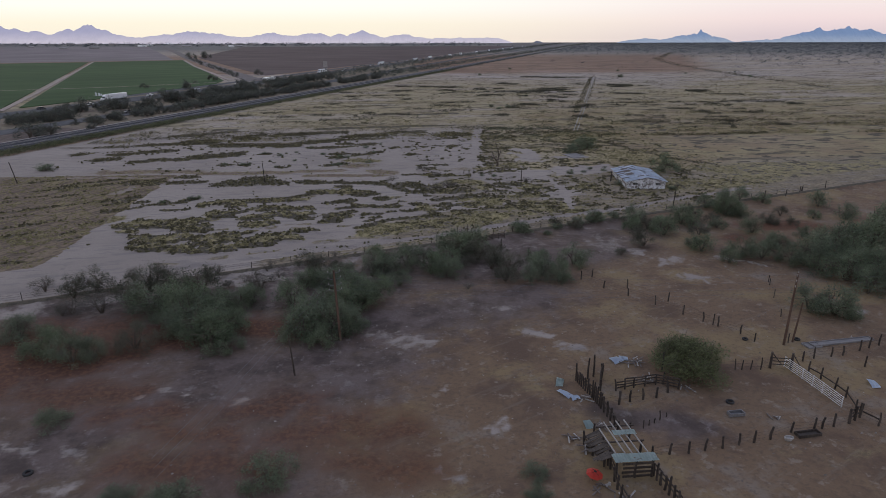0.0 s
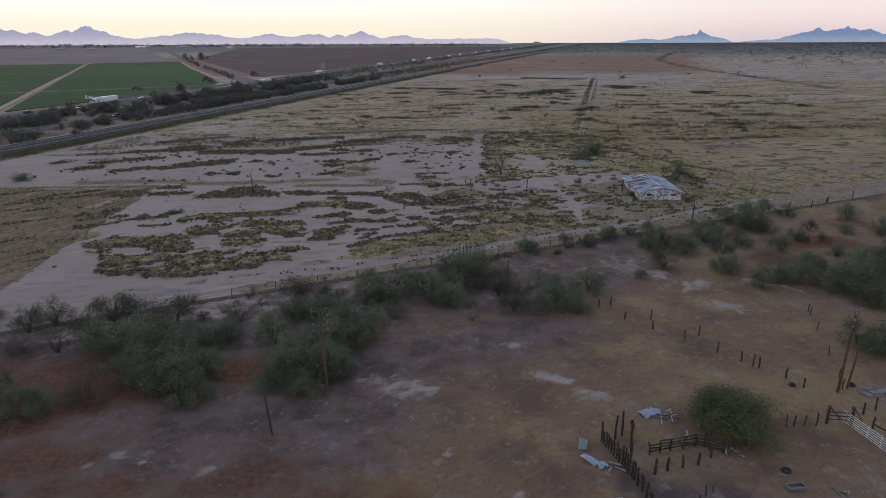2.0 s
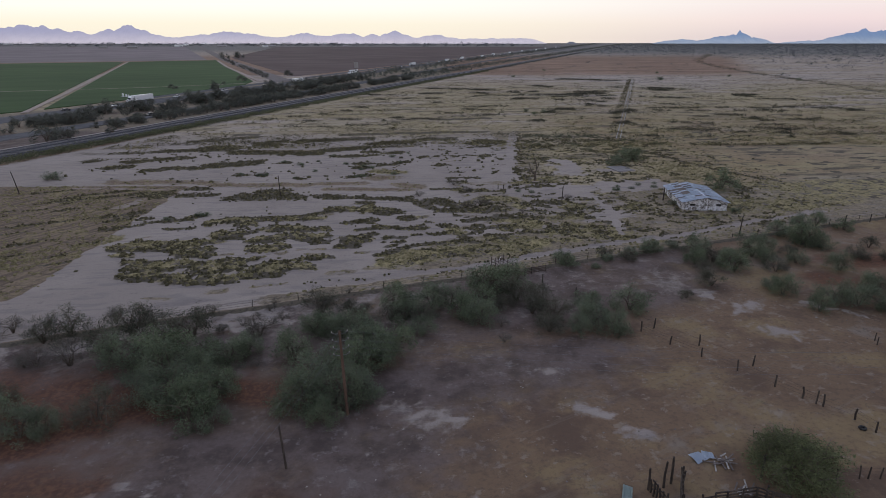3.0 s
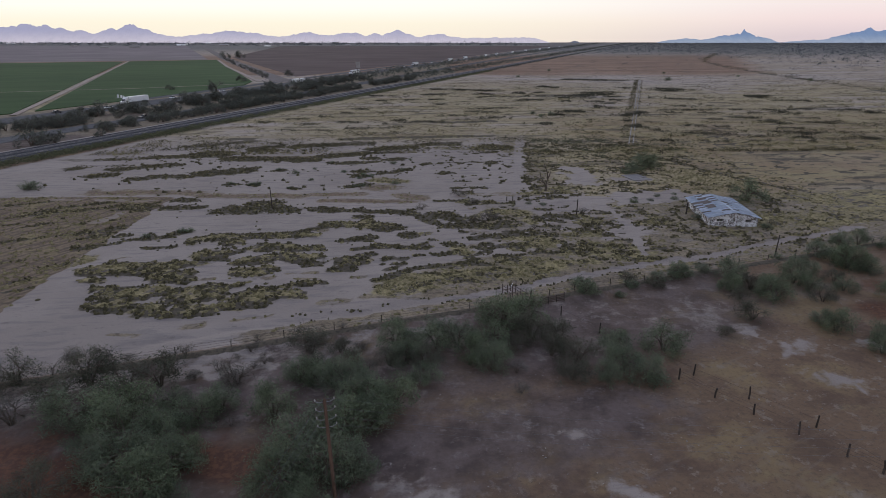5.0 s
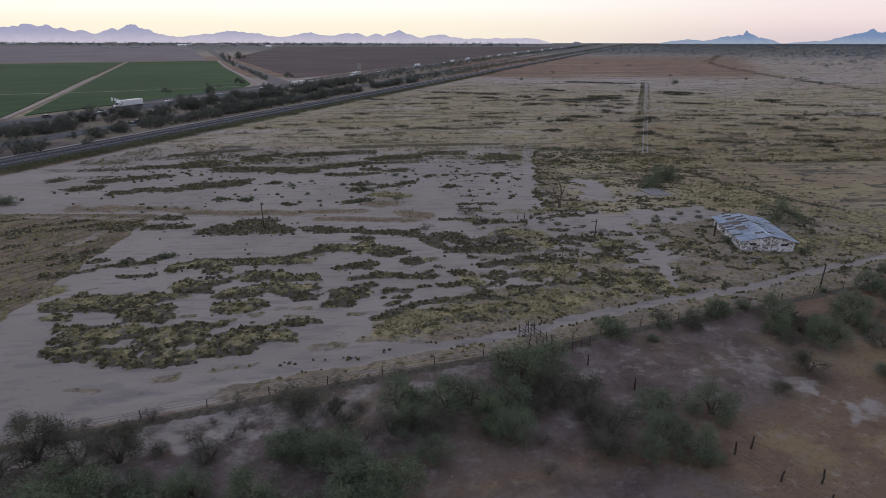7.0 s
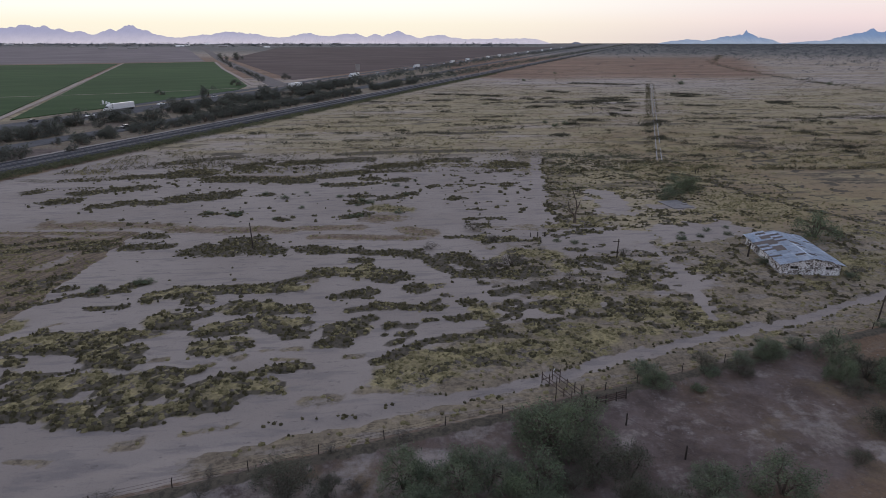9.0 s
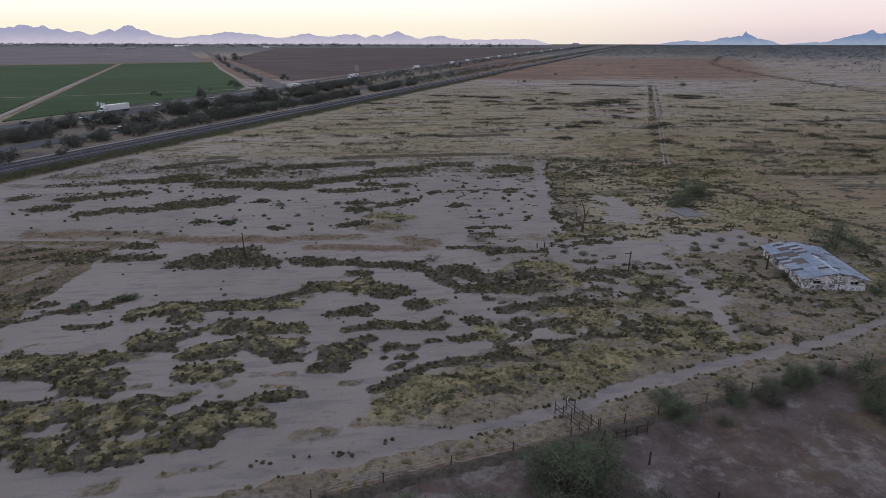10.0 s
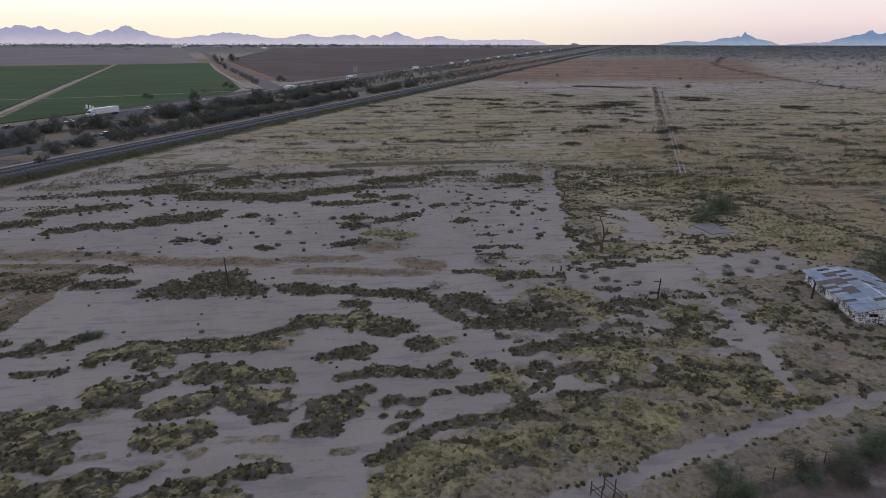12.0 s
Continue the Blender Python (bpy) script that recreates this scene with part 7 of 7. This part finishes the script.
bm = bmesh.new()
tube(bm, [(0, 0, -0.05), (0, 0, 0.25)], [0.28, 0.36], 14)
part("basin", bm, BLEACHED, ob)
tagged(ob, "round off-white tub beside the feed trough", "tub")


def stock_race():
    """The pipe frame beside the wash."""
    ob = thing("pipe_race", pose(15.3, 112.9, 0, 0, 0, -64), "narrow rusty pipe cattle race beside the wash", "cattle race")
    for s in (-0.75, 0.75):
        for i in range(5):
            bm = bmesh.new()
            x = -2.6 + 1.3 * i
            tube(bm, [(x, s, -0.3), (x, s, 1.15 + 0.3 * ((i * 7 + int(s > 0)) % 3))], [0.06, 0.055], 7)
            part("post", bm, PIPE_DARK, ob)
        for z in (0.4, 0.85):
            bm = bmesh.new()
            tube(bm, [(-2.7, s, z), (2.7, s, z)], [0.045, 0.045], 6)
            part("rail", bm, PIPE_DARK, ob)
    for x in (-2.6, 2.6):
        bm = bmesh.new()
        tube(bm, [(x, -0.75, 0.1), (x, 0.75, 0.1)], [0.05, 0.05], 6)
        part("crossbar", bm, PIPE_DARK, ob)
    bm = bmesh.new()
    tube(bm, [(-2.7, 0.8, 0.1), (-3.4, 1.6, 0.5)], [0.06, 0.06], 6)
    part("loose_pipe", bm, PIPE_WHITE, ob, "pale loose pipe")


stock_race()



def slab():
    """The bare floor of a vanished hut."""
    ob = thing("concrete_slab", pose(60.2, 192.6, 0, 0, 0, 12), "bare grey concrete floor slab of a vanished hut", "slab")
    part("floor", cuboid(bmesh.new(), -2.9, -3.4, -0.2, 2.3, 3.6, 0.22, 0.03), SLAB, ob)
    part("upstand", cuboid(bmesh.new(), 1.0, -1.0, 0.225, 2.2, -0.2, 0.4, 0.02), SLAB, ob)


slab()
for x, y, h in ((21.5, 169.2, 0.9), (22.9, 169.3, 1.0), (24.3, 169.4, 0.9), (79.4, 227.3, 1.6), (80.4, 227.9, 1.5), (38.6, 247.0, 1.2), (35.4, 222.0, 1.1)):
    ob = thing("single_post", pose(x, y, zg(x, y)), "single dark weathered wooden post standing alone", "post")
    share("shaft", POSTS[int(h * 10) % 5], ob, Matrix.Diagonal((1.3, 1.3, h / 1.3, 1)))
fence("slat_gate", [(17.2, 109.0), (19.4, 109.8), (21.9, 110.7)], "rusty low slatted gate panel at the fence", 1.25, 1.2, (0.2, 0.45, 0.7, 0.95), (), 0.8, PIPE_DARK, 31, category="gate")
fence("pen_fence", [(16.6, 108.4), (17.0, 109.2), (18.2, 109.2)], "thick dark gate posts in the bank", 1.5, 0, (), (), 1.4, seed=32)


# ---- irrigation ditch across the far flat ----
def ditch():
    ob = thing("irrigation_ditch", pose(0, 0, 0), "long pale concrete irrigation ditch across the flat", "ditch")
    a, b = Vector((76.6, 248)), Vector((196.6, 590))
    d = (b - a).normalized()
    n = Vector((d.y, -d.x))
    for s in (-0.7, 0.7):
        for i in range(30):
            p, q = a.lerp(b, i / 30) + n * s, a.lerp(b, (i + 0.97) / 30) + n * s
            if (i * 5 + int(s * 2)) % 11 == 0:
                continue
            bm = bmesh.new()
            w = n * 0.16
            vs = [bm.verts.new((*c, z)) for z in (-0.2, 0.3) for c in (p - w, p + w, q + w, q - w)]
            for f in ((4, 5, 6, 7), (0, 1, 5, 4), (1, 2, 6, 5), (2, 3, 7, 6), (3, 0, 4, 7)):
                bm.faces.new([vs[k] for k in f])
            part("kerb", bm, CONCRETE, ob)


ditch()


# ---- traffic and far works ----
PAINT_WHITE = plain("white_vehicle_paint", (0.62, 0.62, 0.63), (0.70, 0.70, 0.70), 0.5, 0.35, spec=0.5)
PAINT_DARK = plain("dark_vehicle_paint", (0.05, 0.05, 0.055), (0.08, 0.08, 0.085), 0.5, 0.35, spec=0.5)
GLASS_DARK = plain("dark_car_glass", (0.02, 0.022, 0.025), (0.03, 0.03, 0.034), 0.5, 0.1, spec=0.5)


def wheel_mesh(r=0.34, w=0.22):
    bm = bmesh.new()
    tube(bm, [(0, -w / 2, r), (0, w / 2, r)], [r, r], 12)
    me = bpy.data.meshes.new("wheel")
    bm.to_mesh(me)
    bm.free()
    me.materials.append(RUBBER)
    return me


WHEEL, BIG_WHEEL = wheel_mesh(), wheel_mesh(0.5, 0.5)


def prism(bm, profile, half):
    """A side profile (x, z) drawn out across y."""
    a = [bm.verts.new((x, -half, z)) for x, z in profile]
    b = [bm.verts.new((x, half, z)) for x, z in profile]
    bm.faces.new(a)
    bm.faces.new(b[::-1])
    for k in range(len(profile)):
        bm.faces.new((a[k - 1], b[k - 1], b[k], a[k]))
    bmesh.ops.recalc_face_normals(bm, faces=bm.faces)
    return bm


ROAD_TURN = math.degrees(math.atan2(1, 0.378))


def car(x, y, paint, flip, label):
    ob = thing("car", pose(x, y, 0.27, 0, 0, ROAD_TURN + 180 * flip), label, "car", "traffic on the highway")
    part("body", prism(bmesh.new(), [(-2.2, 0.35), (2.2, 0.35), (2.25, 0.75), (1.3, 0.9), (-2.2, 0.95)], 0.9), paint, ob)
    part("cabin", prism(bmesh.new(), [(-1.7, 0.95), (1.0, 0.92), (0.4, 1.42), (-1.3, 1.45)], 0.78), GLASS_DARK, ob, "dark glass cabin")
    for wx in (-1.4, 1.4):
        for wy in (-0.82, 0.82):
            share("wheel", WHEEL, ob, pose(wx, wy, 0))


def semi(x, y, flip, label):
    ob = thing("lorry", pose(x, y, 0.27, 0, 0, ROAD_TURN + 180 * flip), label, "lorry", "traffic on the highway")
    part("trailer", cuboid(bmesh.new(), -9.5, -1.3, 1.15, 5.2, 1.3, 4.05, 0.05), PAINT_WHITE, ob)
    part("cab", prism(bmesh.new(), [(5.8, 0.6), (9.6, 0.6), (9.7, 1.8), (8.4, 2.0), (7.9, 3.0), (6.6, 3.9), (5.8, 3.9)], 1.2), PAINT_WHITE, ob)
    part("windscreen", prism(bmesh.new(), [(8.42, 2.05), (8.46, 2.05), (7.96, 2.95), (7.92, 2.95)], 1.05), GLASS_DARK, ob, "dark windscreen")
    part("chassis", cuboid(bmesh.new(), -9.0, -0.5, 0.8, 6.0, 0.5, 1.14), PAINT_DARK, ob)
    for wx in (-8.2, -6.9, 5.0, 6.3, 8.9):
        for wy in (-1.02, 1.02):
            share("wheel", BIG_WHEEL, ob, pose(wx, wy, 0))


def lane(off, y):
    return rail_x(y) + (off + bend(y)) / 0.935, y


semi(*lane(-90, 400), 1, "white articulated lorry with a long trailer on the highway")
semi(*lane(-90, 700), 1, "white articulated lorry far off on the highway")
semi(*lane(-80, 560), 0, "white articulated lorry passing trees on the highway")
for y in (905, 1060, 1175, 1300, 1430, 1610, 1790, 2000, 2250, 2550):
    semi(*lane(-90 if y % 20 else -84, y), 1, "white articulated lorry far off on the highway")
for i, (off, y) in enumerate([(-90, 352), (-82, 372), (-94, 480), (-88, 520), (-84, 640), (-92, 770), (-86, 840), (-90, 985), (-90, 1090), (-88, 1200), (-92, 1330), (-86, 1480), (-90, 1650), (-90, 1840), (-88, 2050), (-34, 330), (-32, 640), (-91, 430), (-84, 590), (-82, 735), (-91, 860), (-83, 930), (-90, 1040), (-84, 1140), (-92, 1260), (-83, 1400), (-90, 1560), (-84, 1740), (-90, 1940), (-86, 2180), (-90, 2320), (-84, 2480), (-90, 2650), (-88, 2850)]):
    car(*lane(off, y), PAINT_WHITE if i % 3 else PAINT_DARK, i % 2, ("white car driving on the highway" if i % 3 else "dark car driving on the highway") + (" far off" if y > 900 else ""))


def hoarding(x, y):
    ob = thing("roadside_sign", pose(x, y, 0, 0, 0, 20), "pale blank roadside sign board beside the highway", "sign")
    part("board", cuboid(bmesh.new(), -2.6, -0.1, 1.5, 2.6, 0.1, 8.5, 0.02), CONCRETE, ob)
    for px in (-1.5, 1.5):
        part("post", tube(bmesh.new(), [(px, 0.25, -0.3), (px, 0.25, 8.0)], [0.15, 0.15], 7), PIPE_DARK, ob)


hoarding(-70.8, 806)


def pump(x, y):
    ob = thing("pump_station", pose(x, y, 0.3, 0, 0, 15), "small white pump station standing in the green crop", "pump")
    for k, (dx, h) in enumerate(((-1.4, 1.9), (0.4, 1.4), (1.7, 1.0))):
        part("tank", tube(bmesh.new(), [(dx, 0, 0), (dx, 0, h), (dx, 0, h + 0.25)], [0.55, 0.55, 0.2], 12), PAINT_WHITE, ob)
    part("pad", cuboid(bmesh.new(), -3, -1.4, -0.1, 3.4, 1.4, 0.06), CONCRETE, ob)


pump(-185, 435)


def far_house(x, y, w, l, h, rz, mat, label):
    ob = thing("far_building", pose(x, y, 0, 0, 0, rz), label, "building", "far buildings beyond the fields")
    part("wall", cuboid(bmesh.new(), -w / 2, -l / 2, -0.3, w / 2, l / 2, h), mat, ob)
    bm = bmesh.new()
    a = [bm.verts.new(p) for p in ((-w / 2 - 1, -l / 2 - 1, h), (w / 2 + 1, -l / 2 - 1, h), (0 + w / 2 + 1, 0, h * 1.45), (-w / 2 - 1, 0, h * 1.45), (-w / 2 - 1, l / 2 + 1, h), (w / 2 + 1, l / 2 + 1, h))]
    for f in ((0, 1, 2, 3), (3, 2, 5, 4), (1, 5, 2), (0, 3, 4), (4, 5, 1, 0)):
        bm.faces.new([a[i] for i in f])
    part("roof", bm, mat, ob)


g = random.Random(9)
for i in range(34):
    y = g.uniform(2700, 4300)
    x = -y * g.uniform(0.1, 0.75)
    far_house(x, y, g.uniform(18, 45), g.uniform(14, 24), g.uniform(4, 8), g.uniform(0, 90), PAINT_WHITE if i % 3 == 0 else CONCRETE, "pale low building far beyond the fields")
far_house(-1030, 2450, 34, 14, 5, 10, CONCRETE, "long pale farm shed beyond the fields")
far_house(-1150, 2480, 28, 14, 4, 10, CONCRETE, "long pale farm shed beyond the fields")
